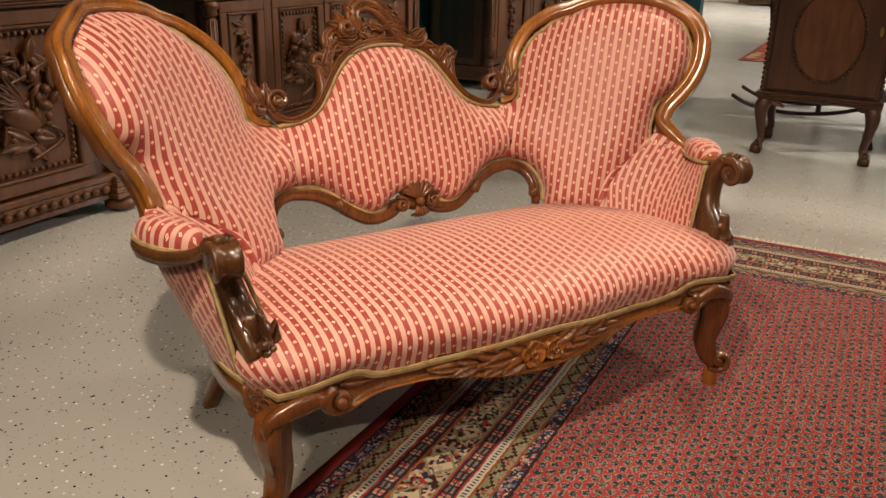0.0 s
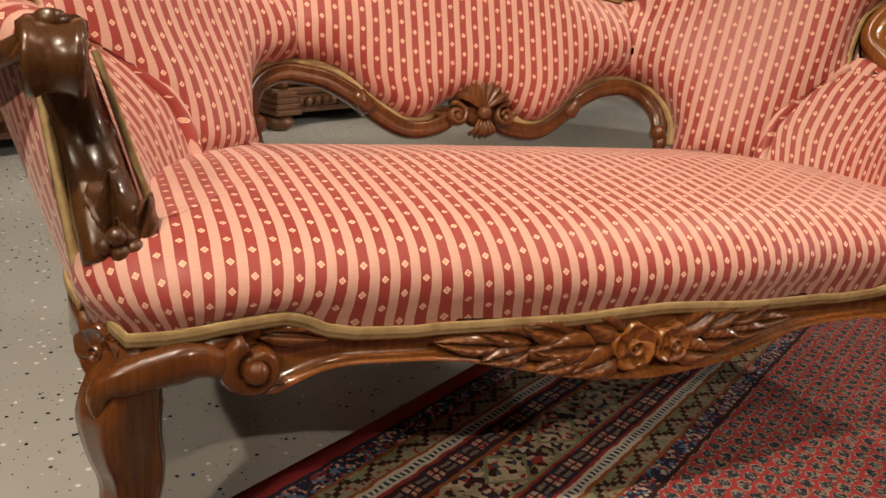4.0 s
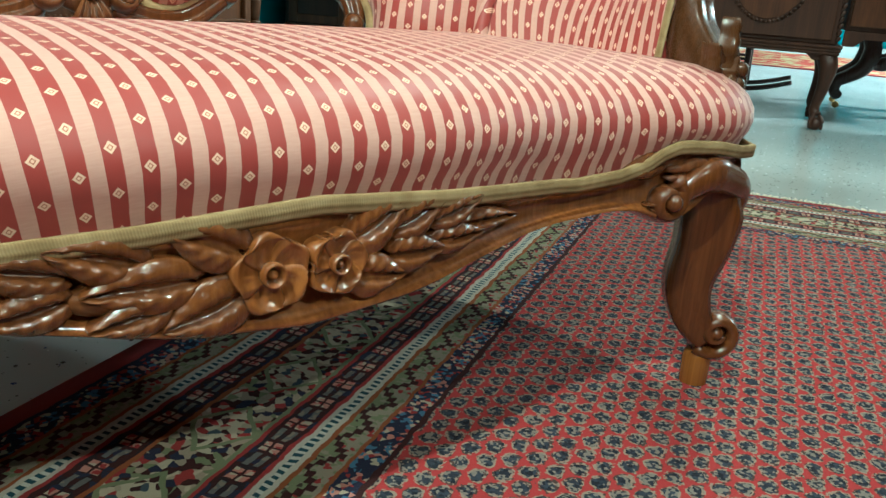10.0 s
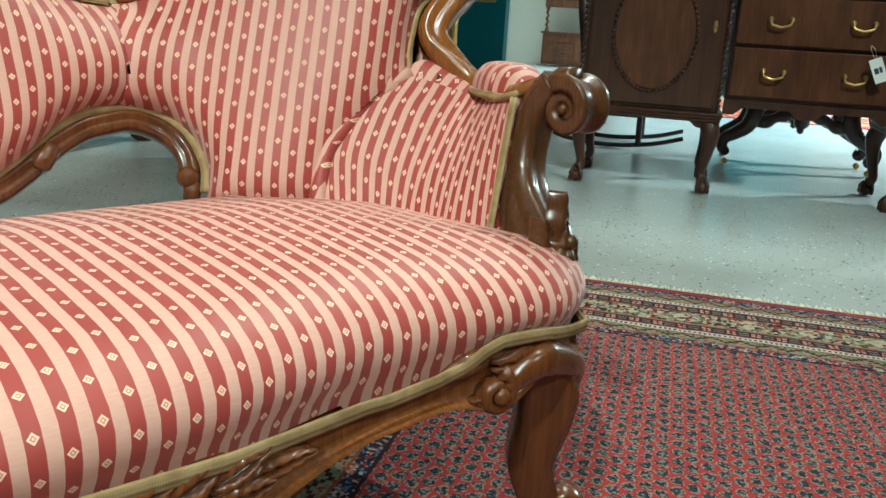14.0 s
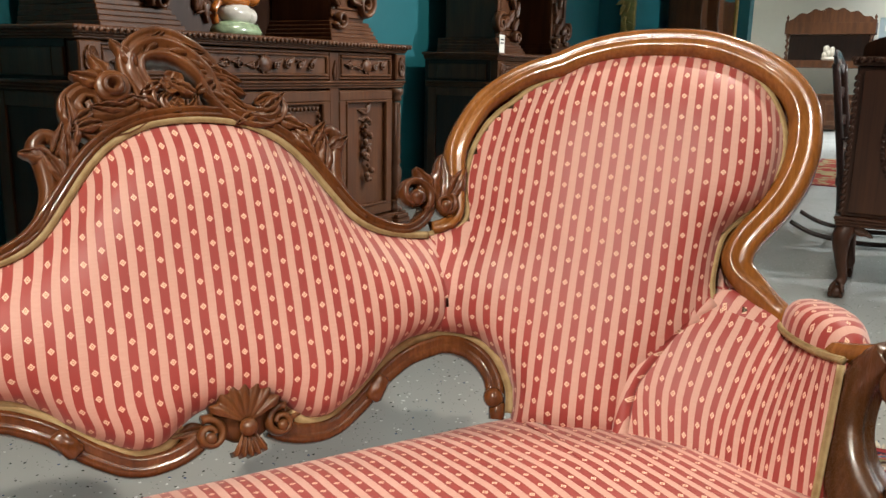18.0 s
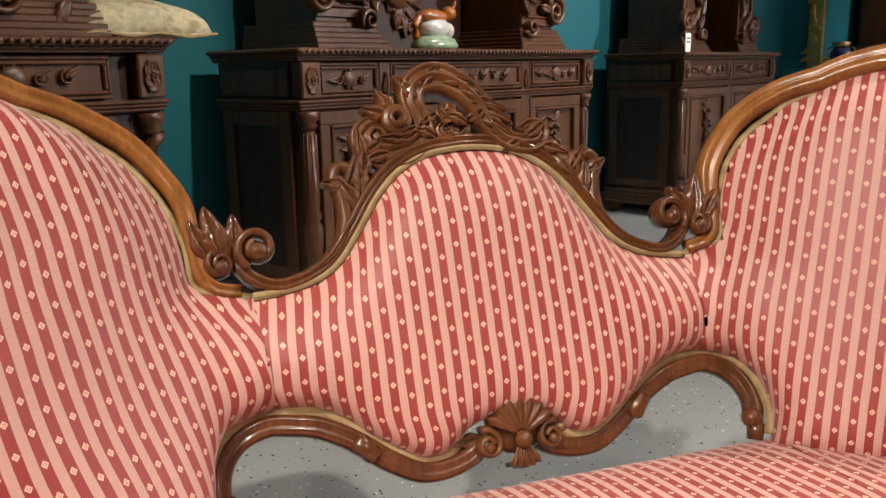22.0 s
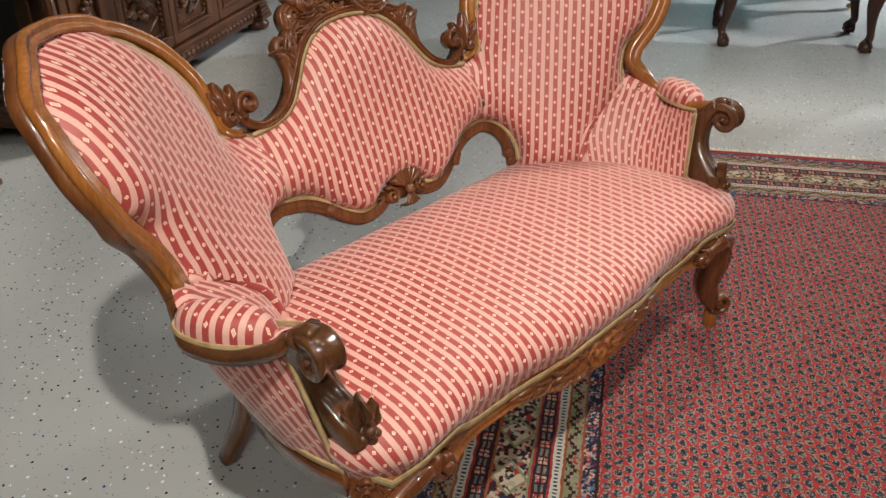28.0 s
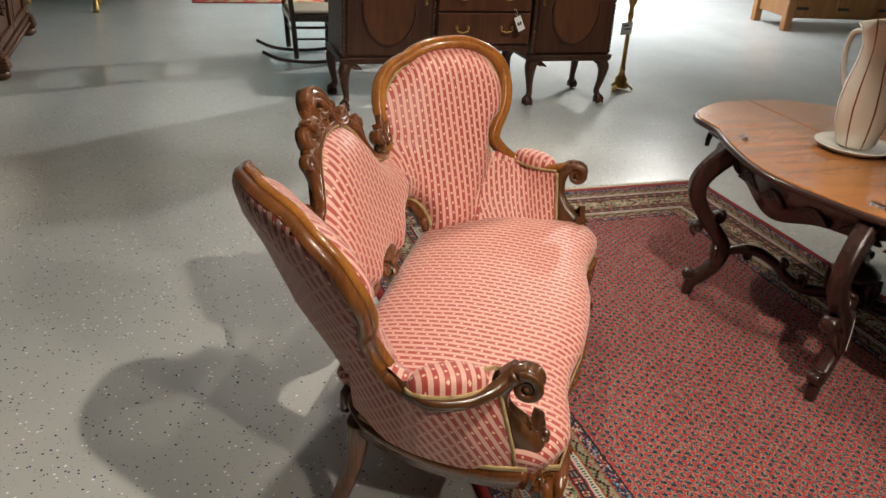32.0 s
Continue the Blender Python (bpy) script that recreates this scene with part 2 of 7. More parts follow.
def floor_mat():
    m = Tree("epoxy_flake_floor", 0.22, spec=0.5)
    v = m.coords("Object")
    base = m.mix(m.noise(v, 1.1, 4), (0.36, 0.37, 0.355), (0.44, 0.45, 0.435))
    col = base
    for sc, thr, c in ((42, 0.15, (0.020, 0.022, 0.028)), (30, 0.115, (0.025, 0.06, 0.18)), (36, 0.15, (0.75, 0.77, 0.77)), (80, 0.14, (0.10, 0.10, 0.10))):
        vv = m.t.nodes.new("ShaderNodeVectorMath")
        vv.operation = "ADD"
        m.t.links.new(v, vv.inputs[0])
        vv.inputs[1].default_value = (sc * 1.7, sc * 0.31, 0)
        wob = m.math("MULTIPLY", m.math("SUBTRACT", m.noise(v, 160, 2), 0.5), 0.16)
        d = m.math("ADD", m.voronoi(vv.outputs[0], sc), wob)
        pick = m.math("GREATER_THAN", m.split(m.voronoi(vv.outputs[0], sc, "Color"))[0], 0.50)
        col = m.mix(m.math("MULTIPLY", m.math("LESS_THAN", d, thr), pick), col, c)
    m.colour(col)
    m.rough(m.math("ADD", 0.15, m.math("MULTIPLY", m.noise(v, 2.2, 5), 0.16)))
    return m.bump(m.noise(v, 9, 3), 0.05, 0.004).m


FLOOR = floor_mat()


def plain(name, col, rough=0.5, metal=0.0, vary=0.15, scale=6.0, bump=0.1, coat=0.0):
    m = Tree(name, rough, metal, coat=coat)
    n = m.noise(m.coords("Object"), scale, 4)
    fine = m.noise(m.coords("Object"), scale * 14, 3)
    f = m.math("ADD", m.math("MULTIPLY", n, 0.7), m.math("MULTIPLY", fine, 0.3))
    m.colour(m.ramp(f, [(0.25, tuple(x * (1 - vary) for x in col)), (0.75, tuple(min(1, x * (1 + vary)) for x in col))]))
    m.rough(m.math("ADD", rough - 0.05, m.math("MULTIPLY", fine, 0.1)))
    return m.bump(fine, bump, 0.001).m


TEAL = plain("teal_wall_paint", (0.012, 0.135, 0.165), 0.55, vary=0.05, scale=3)
CREAM = plain("cream_wall_paint", (0.72, 0.70, 0.62), 0.6, vary=0.03)
WHITE = plain("white_ceiling_paint", (0.78, 0.78, 0.76), 0.7, vary=0.03)
SKIRT = plain("pale_skirting", (0.55, 0.55, 0.54), 0.5)
BRASS = plain("brass_aged", (0.55, 0.36, 0.12), 0.3, 1.0, 0.25)
GILT = plain("gilt_gesso", (0.62, 0.42, 0.14), 0.35, 0.9, 0.3, 20)
PAPER = plain("paper_tag", (0.80, 0.79, 0.75), 0.6, vary=0.03)
INK = plain("tag_ink", (0.05, 0.05, 0.06), 0.6, vary=0.03)
STRING = plain("tag_string", (0.55, 0.50, 0.42), 0.8, vary=0.1)
RED_EDGE = plain("rug_red_edge", (0.20, 0.016, 0.018), 0.9, vary=0.3, scale=60)
FRINGE = plain("rug_fringe_wool", (0.60, 0.54, 0.44), 0.95, vary=0.3, scale=60)
COBALT = plain("cobalt_glaze", (0.010, 0.014, 0.09), 0.12, coat=0.6)
CERAMIC = plain("glazed_ceramic", (0.62, 0.60, 0.55), 0.15, coat=0.6)
RUSSET = plain("russet_glaze", (0.36, 0.11, 0.015), 0.15, vary=0.5, scale=30, coat=0.6)
LEAFGREEN = plain("pale_green_glaze", (0.30, 0.40, 0.25), 0.2, vary=0.5, scale=30, coat=0.6)
BISQUE = plain("pale_figurine_glaze", (0.62, 0.55, 0.45), 0.3)

# ---- mesh helpers ----


def obj(name, verts, faces, mat, parent=None, label="", uvs=None, smooth=True):
    me = bpy.data.meshes.new(name)
    me.from_pydata([tuple(v) for v in verts], [], [tuple(f) for f in faces])
    me.materials.append(mat)
    if uvs is not None:
        lay = me.uv_layers.new(name="UVMap")
        idx = np.empty(len(me.loops), dtype=np.int32)
        me.loops.foreach_get("vertex_index", idx)
        lay.data.foreach_set("uv", np.asarray(uvs, dtype=np.float32)[idx].ravel())
    if smooth:
        me.shade_smooth()
    me.update()
    ob = new(name, me)
    if parent is not None:
        ob.parent = parent
    if label:
        ob["label"] = label
    return ob


class Geo:
    """Gathers pieces of one mesh."""

    def __init__(self):
        self.v, self.f, self.t = [], [], []

    def add(self, piece, m=None):
        v, f = piece[0], piece[1]
        k = len(self.v)
        if m is not None:
            v = [m @ Vector(p) for p in v]
        self.v += [tuple(p) for p in v]
        self.f += [tuple(i + k for i in q) for q in f]
        self.t += [tuple(p) for p in piece[2]] if len(piece) > 2 else [(p[0], p[2]) for p in self.v[k:]]
        return self

    def make(self, name, mat, parent=None, label="", smooth=True):
        return obj(name, self.v, self.f, mat, parent, label, self.t, smooth)


def grid(nu, nv, fn, wrap_u=False, wrap_v=False, cap=False):
    """A sheet of nu by nv points from fn(a, b), a and b from 0 to 1."""
    v, t, f = [], [], []
    for i in range(nu):
        for j in range(nv):
            a, b = i / (nu if wrap_u else nu - 1), j / (nv if wrap_v else nv - 1)
            v.append(tuple(fn(a, b)))
            t.append((a, b))
    for i in range(nu if wrap_u else nu - 1):
        for j in range(nv if wrap_v else nv - 1):
            i2, j2 = (i + 1) % nu, (j + 1) % nv
            f.append((i * nv + j, i2 * nv + j, i2 * nv + j2, i * nv + j2))
    if cap:
        f.append(tuple(j for j in reversed(range(nv))))
        f.append(tuple((nu - 1) * nv + j for j in range(nv)))
    return v, f, t


def spline(pts, n, closed=False):
    """n points on a smooth line through pts."""
    p = np.asarray(pts, float)
    k = len(p)
    d = np.r_[0, np.cumsum(np.linalg.norm(np.diff(np.vstack([p, p[:1]]) if closed else p, axis=0), axis=1))]
    out = []
    for i in range(n):
        q = d[-1] * i / (n if closed else n - 1)
        j = int(np.clip(np.searchsorted(d, q, side="right") - 1, 0, len(d) - 2))
        u = (q - d[j]) / max(d[j + 1] - d[j], 1e-9)
        g = (lambda m: p[m % k]) if closed else (lambda m: p[min(max(m, 0), k - 1)])
        a, b, c, e = g(j - 1), g(j), g(j + 1), g(j + 2)
        m1, m2 = (c - a) / 2, (e - b) / 2
        out.append((2 * u**3 - 3 * u**2 + 1) * b + (u**3 - 2 * u**2 + u) * m1 + (-2 * u**3 + 3 * u**2) * c + (u**3 - u**2) * m2)
    return np.array(out)


def ring(n=10, rx=1.0, ry=1.0, power=1.0):
    return [(rx * math.copysign(abs(math.cos(a)) ** power, math.cos(a)), ry * math.copysign(abs(math.sin(a)) ** power, math.sin(a))) for a in (2 * math.pi * i / n for i in range(n))]


def sweep(path, profile, scale=None, up=(0, 0, 1), closed=False, ups=None, cap=True):
    """A profile, points (side, up), swept along a path. scale: one factor or pair for each point of the path."""
    p = np.asarray(path, float)
    n, k = len(p), len(profile)
    v, t, f = [], [], []
    run = 0.0
    for i in range(n):
        a = p[(i + 1) % n] if closed else p[min(i + 1, n - 1)]
        b = p[i - 1] if (closed or i > 0) else p[0]
        d = Vector(a - b).normalized()
        u0 = Vector(ups[i]) if ups is not None else Vector(up)
        side = d.cross(u0)
        side = side.normalized() if side.length > 1e-6 else Vector((1, 0, 0))
        u1 = side.cross(d).normalized()
        s = (1, 1) if scale is None else scale[i]
        s = (s, s) if isinstance(s, (int, float, np.floating)) else s
        if i:
            run += float(np.linalg.norm(p[i] - p[i - 1]))
        for j, (x, y) in enumerate(profile):
            v.append(tuple(Vector(p[i]) + side * (x * s[0]) + u1 * (y * s[1])))
            t.append((run, j / (k - 1)))
    for i in range(n if closed else n - 1):
        i2 = (i + 1) % n
        for j in range(k):
            j2 = (j + 1) % k
            f.append((i * k + j, i * k + j2, i2 * k + j2, i2 * k + j))
    if cap and not closed:
        f.append(tuple(range(k - 1, -1, -1)))
        f.append(tuple((n - 1) * k + j for j in range(k)))
    return v, f, t


def lathe(profile, n=20):
    """A turned form from (radius, height) pairs, about z."""
    v, t, f = [], [], []
    for i in range(n):
        a = 2 * math.pi * i / n
        for j, (r, z) in enumerate(profile):
            v.append((r * math.cos(a), r * math.sin(a), z))
            t.append((i / n, z))
    k = len(profile)
    for i in range(n):
        for j in range(k - 1):
            i2 = (i + 1) % n
            f.append((i * k + j, i2 * k + j, i2 * k + j + 1, i * k + j + 1))
    f.append(tuple(i * k for i in reversed(range(n))))
    f.append(tuple(i * k + k - 1 for i in range(n)))
    return v, f, t


def block(x0, x1, y0, y1, z0, z1, b=0.004):
    """A box with chamfered edges."""
    b = min(b, (x1 - x0) / 2.01, (y1 - y0) / 2.01, (z1 - z0) / 2.01)
    v, f = [], []
    for z, o in ((z0, b), (z0 + b, 0), (z1 - b, 0), (z1, b)):
        r = b
        for x, y in ((x0 + r, y0 + o), (x1 - r, y0 + o), (x1 - o, y0 + r), (x1 - o, y1 - r), (x1 - r, y1 - o), (x0 + r, y1 - o), (x0 + o, y1 - r), (x0 + o, y0 + r)):
            v.append((x, y, z))
    for i in range(3):
        for j in range(8):
            f.append((i * 8 + j, i * 8 + (j + 1) % 8, i * 8 + 8 + (j + 1) % 8, i * 8 + 8 + j))
    f.append(tuple(range(7, -1, -1)))
    f.append(tuple(range(24, 32)))
    return v, f


def slab(outline, z0, z1, b=0.004):
    """A plate of an outline (x, y), with chamfered edges."""
    o = np.asarray(outline, float)
    n = len(o)
    nrm = np.array([[(o[(i + 1) % n] - o[i - 1])[1], -(o[(i + 1) % n] - o[i - 1])[0]] for i in range(n)])
    nrm /= np.linalg.norm(nrm, axis=1)[:, None] + 1e-9
    area2 = sum(o[i][0] * o[(i + 1) % n][1] - o[(i + 1) % n][0] * o[i][1] for i in range(n))
    if area2 < 0:
        nrm = -nrm
    v, f = [], []
    for z, q in ((z0, b), (z0 + b, 0), (z1 - b, 0), (z1, b)):
        v += [(*(p - m * q), z) for p, m in zip(o, nrm)]
    for i in range(3):
        for j in range(n):
            f.append((i * n + j, i * n + (j + 1) % n, (i + 1) * n + (j + 1) % n, (i + 1) * n + j))
    f.append(tuple(range(n - 1, -1, -1)))
    f.append(tuple(range(3 * n, 4 * n)))
    return v, f


def thing(name, label, category, group="", at=None, kind=""):
    e = new(name)
    e.empty_display_size = 0.1
    if at is not None:
        e.matrix_world = at
    return tagged(e, label, category, group, kind)


def scroll(turns=1.4, r0=0.04, r1=0.008, w0=0.014, w1=0.012, start=0.0, n=40, depth=0.03, flip=1):
    """A volute in the x-z plane, about y, as a band that winds inwards."""
    pts, sc = [], []
    for i in range(n):
        k = i / (n - 1)
        a = start + flip * 2 * math.pi * turns * k
        r = r0 * (r1 / r0) ** k
        pts.append((r * math.cos(a), 0, r * math.sin(a)))
        sc.append(w0 + (w1 - w0) * k)
    v, f, t = sweep(pts, [(x * depth / 2, y * 0.5) for x, y in ring(8)], [(1, q) for q in sc], up=(0, 0, 1), ups=[Vector(p).normalized() for p in pts])
    return v, f, t


FLUTED = [(-1, -0.5), (1, -0.5), (1, 0.30), (0.88, 0.5), (0.66, 0.46), (0.45, 0.24), (0, 0.14), (-0.45, 0.24), (-0.66, 0.46), (-0.88, 0.5), (-1, 0.30)]


def roll(turns, r0, r1, w0, w1, start, depth, n=56):
    """A volute wound from a broad fluted band, in the x-z plane."""
    pts, sc = [], []
    for i in range(n):
        k = i / (n - 1)
        a, r = start - 2 * math.pi * turns * k, r0 + (r1 - r0) * k ** 0.8
        pts.append((r * math.cos(a), 0, r * math.sin(a)))
        sc.append(w0 + (w1 - w0) * k)
    return sweep(pts, [(x * depth / 2, y) for x, y in FLUTED], [(1 - 0.25 * i / n, q) for i, q in enumerate(sc)], ups=[Vector(p).normalized() for p in pts])


def ball(r, n=12, sx=1, sy=1, sz=1):
    return lathe([(max(r * math.sin(math.pi * i / 8), 1e-4), -r * math.cos(math.pi * i / 8)) for i in range(9)], n) if sx == sy == sz == 1 else (
        [(x * sx, y * sy, z * sz) for x, y, z in lathe([(max(r * math.sin(math.pi * i / 8), 1e-4), -r * math.cos(math.pi * i / 8)) for i in range(9)], n)[0]],
        lathe([(max(r * math.sin(math.pi * i / 8), 1e-4), -r * math.cos(math.pi * i / 8)) for i in range(9)], n)[1])


def leaf(length, width, rise=0.012, curl=0.3, lobes=3, veins=3, n=19, m=13):
    """A carved leaf along +x in the x-z plane, its face towards -y: a sunk midrib, slanting side veins and a lobed, lifted edge."""
    def fn(a, b):
        s = 2 * b - 1
        cut = 0.20 * abs(math.sin(lobes * math.pi * (a + 0.06))) ** 3 if lobes else 0
        w = width * (0.06 + 0.94 * math.sin(math.pi * min(1, 0.06 + 0.94 * a ** 0.8)) ** 0.95) * (1 - cut)
        x = length * a - 0.16 * length * abs(s) * (1 - a)
        z = s * w / 2 + curl * length * a * a
        body = math.sin(math.pi * min(1, 0.12 + 0.80 * a)) ** 0.7
        y = -rise * body * (0.86 - 0.30 * s * s + 0.12 * math.sin(math.pi * min(1, abs(s) * 1.1)) - 0.52 * math.exp(-(s / 0.24) ** 2))
        y += 0.085 * rise * math.cos(2 * math.pi * (veins + 1) * (a - 0.34 * abs(s))) * min(1, 3 * abs(s)) * (1 - s ** 4)
        y -= 0.30 * rise * max(0, a - 0.72) * 3.5
        return x, y, z
    v, f, t = grid(n, m, fn)
    k = len(v)
    rim = [i * m for i in range(n)] + [(n - 1) * m + j for j in range(1, m)] + [i * m + m - 1 for i in range(n - 2, -1, -1)] + [j for j in range(m - 2, 0, -1)]
    v = v + [(v[i][0], abs(rise) * 0.7, v[i][2]) for i in rim]
    t = t + [t[i] for i in rim]
    q = len(rim)
    f = f + [(rim[i], k + i, k + (i + 1) % q, rim[(i + 1) % q]) for i in range(q)]
    return v, f, t


def flower(r, petals=5, rise=0.012):
    """An open carved blossom facing -y: broad cupped petals that overlap, and a ringed eye."""
    g = Geo()
    for i in range(petals):
        a = 2 * math.pi * i / petals + 0.3

        def fn(p, q, a=a, i=i):
            s = 2 * q - 1
            w = 0.64 * r * math.sin(math.pi * (0.10 + 0.68 * p)) ** 0.6
            x = r * (0.14 + 0.88 * p) - 0.40 * r * s * s * p ** 3
            z = s * w
            y = -rise * (0.42 + 0.52 * p - 0.34 * math.sin(math.pi * p) * (1 - s * s)) + 0.30 * rise * max(0, abs(s) - 0.7) / 0.3 + 0.30 * rise * max(0, p - 0.85) / 0.15
            y += 0.10 * rise * math.cos(5 * math.pi * s) * math.exp(-((p - 0.42) / 0.20) ** 2) * (1 - s * s)
            y -= 0.16 * rise * s
            ca, sa = math.cos(a), math.sin(a)
            return x * ca - z * sa, y, x * sa + z * ca
        n = 15
        v, f, t = grid(n, n, fn)
        k = len(v)
        rim = [j * n for j in range(n)] + [(n - 1) * n + j for j in range(1, n)] + [j * n + n - 1 for j in range(n - 2, -1, -1)]
        g.add((v + [(v[j][0], rise * 0.5, v[j][2]) for j in rim], f + [(rim[j], k + j, k + j + 1, rim[j + 1]) for j in range(len(rim) - 1)]))
    turn = Matrix.Rotation(radians(90), 4, "X")
    g.add(lathe([(0.30 * r, -0.002), (0.33 * r, rise * 0.75), (0.29 * r, rise * 1.05), (0.23 * r, rise * 0.95), (0.20 * r, rise * 0.55), (0.13 * r, rise * 0.55), (0.10 * r, rise * 0.85), (0.001, rise * 0.95)], 14), turn)
    return g


RIBBED = [(-1, -0.9), (1, -0.9), (1.02, 0.2), (0.85, 0.62), (0.60, 0.70), (0.42, 0.38), (0.20, 0.34), (0.0, 0.62), (-0.22, 0.66), (-0.42, 0.36), (-0.62, 0.42), (-0.82, 0.60), (-1.02, 0.15)]


# ---- the showroom ----
def flat(outline, z0, z1, name, mat, parent=None, label=""):
    v, f = slab(outline, z0, z1, 0.001)
    return obj(name, v, f, mat, parent, label, [(p[0], p[1]) for p in v], False)


def room_box(name, u0, u1, v0, v1, z0, z1, mat, kind="structure", label="", category=""):
    v, f = block(u0, u1, v0, v1, z0, z1, 0.002)
    ob = obj(name, v, f, mat, None, label, None, False)
    ob.matrix_world = ROOM
    return tagged(ob, label, category, "", kind)
room_box("floor", -9, 18.5, -12, 3.2, -0.2, 0, FLOOR, label="pale grey epoxy floor with dark and blue flakes", category="floor")
room_box("wall_teal", -9, 11.0, 2.8, 3.0, 0, CEIL, TEAL, label="deep teal painted showroom wall", category="wall")
room_box("wall_cream", 18.0, 18.2, -12, 3.2, 0, CEIL, CREAM, label="cream painted far wall", category="wall")
room_box("wall_side", -9.2, -9, -12, 3.2, 0, CEIL, CREAM, label="cream painted side wall", category="wall")
room_box("wall_front", -9, 18.0, -12.2, -12, 0, CEIL, CREAM, label="cream painted wall facing the cabinets", category="wall")
room_box("wall_return", 11.0, 18.0, 3.0, 3.2, 0, CEIL, CREAM, label="cream painted wall past the teal wall", category="wall")
room_box("ceiling", -9.2, 18.2, -12.2, 3.2, CEIL, CEIL + 0.15, WHITE, label="white painted showroom ceiling", category="ceiling")
room_box("baseboard", -9, 11.0, 2.785, 2.8, 0, 0.11, SKIRT, label="pale grey skirting along the teal wall", category="baseboard")

# ---- the settee ----
LEAN_BACK = 0.43


def back_line():
    s = np.linspace(0, 1.25, 501)
    d = s[1] - s[0]
    th = np.radians(np.interp(s, [0, 0.385, 0.42, 0.47, 0.51, 0.90, 1.25], [0, 0, 12, 38, 49.5, 45.5, 42]))
    return s, np.r_[0, np.cumsum(np.cos(th[:-1]) * d)], 0.274 + np.r_[0, np.cumsum(-np.sin(th[:-1]) * d)], th


BL = back_line()
OPEN = [(.76, 1.10, -.026, .082, .008), (.68, 1.09, -.020, .070, .006), (.90, 1.05, -.022, .048, .000), (.96, .96, 0, .036, -.004), (.955, .87, -.006, .018, -.004), (.89, .78, -.036, .014, .002), (.86, .72, -.046, .004, 0), (.83, .65, -.034, 0, 0), (.71, .52, 0, 0, 0),
        (.40, .70, 0, 0, 0), (.44, .88, 0, .006, 0), (.47, .97, 0, .020, .004), (.55, 1.05, -.006, .045, .008), (.50, .50, 0, 0, 0), (.62, .75, -.012, .012, 0), (.70, .73, -.030, .014, 0), (.70, .92, -.012, .030, 0)]


def opened(a, z):
    """The left medallion stands a little higher and wider: its shift there."""
    w = [1 / ((a - p[0]) ** 2 + (z - p[1]) ** 2 + 0.003) ** 1.6 for p in OPEN]
    k = min(1, (a - 0.40) / 0.08) / sum(w)
    return Vector([k * sum(q * p[i] for q, p in zip(w, OPEN)) for i in (2, 3, 4)])


def back(s, z, off=0.0):
    """A point of the settee's curved, leaning back: s runs along it from its middle, off lies before it."""
    a, g = abs(s), (1 if s >= 0 else -1)
    x, y, t = (float(np.interp(a, BL[0], BL[k])) for k in (1, 2, 3))
    d = (0.411 + 0.040 * min(1, max(0, (a - 0.3) / 0.3))) * (z - 0.47) - off
    p = Vector((0.004 + g * (x + d * math.sin(t)), y + d * math.cos(t), z))
    return p + opened(a, z) if g < 0 and a > 0.40 else p


def on_back(s, z, off=0.0, turn=0.0, size=1.0, flip=False):
    a, g = abs(s), (1 if s >= 0 else -1)
    t = float(np.interp(a, BL[0], BL[3]))
    ex = Vector((math.cos(t), -g * math.sin(t), 0))
    n = Vector((g * math.sin(t), math.cos(t), 0))
    ez = (n * LEAN_BACK + Vector((0, 0, 1))).normalized()
    ey = ez.cross(ex)
    m = Matrix((ex, ey, ez)).transposed().to_4x4()
    m.translation = back(s, z, off)
    return m @ Matrix.Rotation(radians(-turn), 4, "Y") @ Matrix.Diagonal((-size if flip else size, size, size, 1))


def front_of(s, z):
    return (back(s, z, 0.1) - back(s, z) + Vector((0, 0, 0.043))).normalized()


WING_CLOTH = [(.385, .738), (.418, .749), (.434, .765), (.434, .817), (.440, .877), (.451, .928), (.467, .970), (.495, 1.012), (.551, 1.048), (.623, 1.066), (.714, 1.071), (.793, 1.063), (.86, 1.04), (.900, 1.005), (.925, .959), (.931, .911), (.921, .862), (.898, .819), (.862, .79), (.838, .762), (.830, .727), (.826, .690), (.830, .655)]
WING_LOW = [(.784, .621), (.75, .584), (.717, .539), (.706, .50), (.703, .42), (.507, .42), (.506, .455), (.500, .485), (.473, .527), (.435, .559), (.40, .569), (.368, .575)]
WING_MID = [(.395, .750), (.414, .755), (.424, .772), (.426, .80), (.427, .84), (.429, .886), (.440, .938), (.455, .985), (.482, 1.027), (.540, 1.060), (.62, 1.081), (.712, 1.088), (.792, 1.083), (.869, 1.059), (.925, 1.026), (.957, .985), (.967, .931), (.956, .873), (.928, .818), (.891, .778), (.866, .748), (.855, .715), (.857, .680), (.876, .645), (.902, .626)]
CENTRE_TOP = [(.385, .738), (.335, .744), (.285, .756), (.245, .780), (.208, .825), (.178, .865), (.148, .897), (.115, .920), (.07, .938), (0, .945)]
CENTRE_LOW = [(.368, .575), (.313, .571), (.27, .552), (.232, .522), (.191, .497), (.151, .478), (.116, .478), (.098, .486), (.078, .500), (.057, .512), (.022, .520), (0, .521)]
CENTRE_MID = [(.394, .79), (.387, .770), (.365, .756), (.335, .751), (.29, .764), (.253, .788), (.218, .832), (.188, .873), (.157, .906), (.121, .930), (.073, .948), (0, .955)]
LOW_MID = [(.471, .454), (.469, .485), (.449, .52), (.418, .545), (.383, .556), (.355, .554), (.31, .546), (.267, .527), (.237, .508), (.202, .484), (.157, .461), (.116, .458), (.078, .466), (.055, .478)]
SEAM = [(.385, .738), (.374, .66), (.368, .575)]
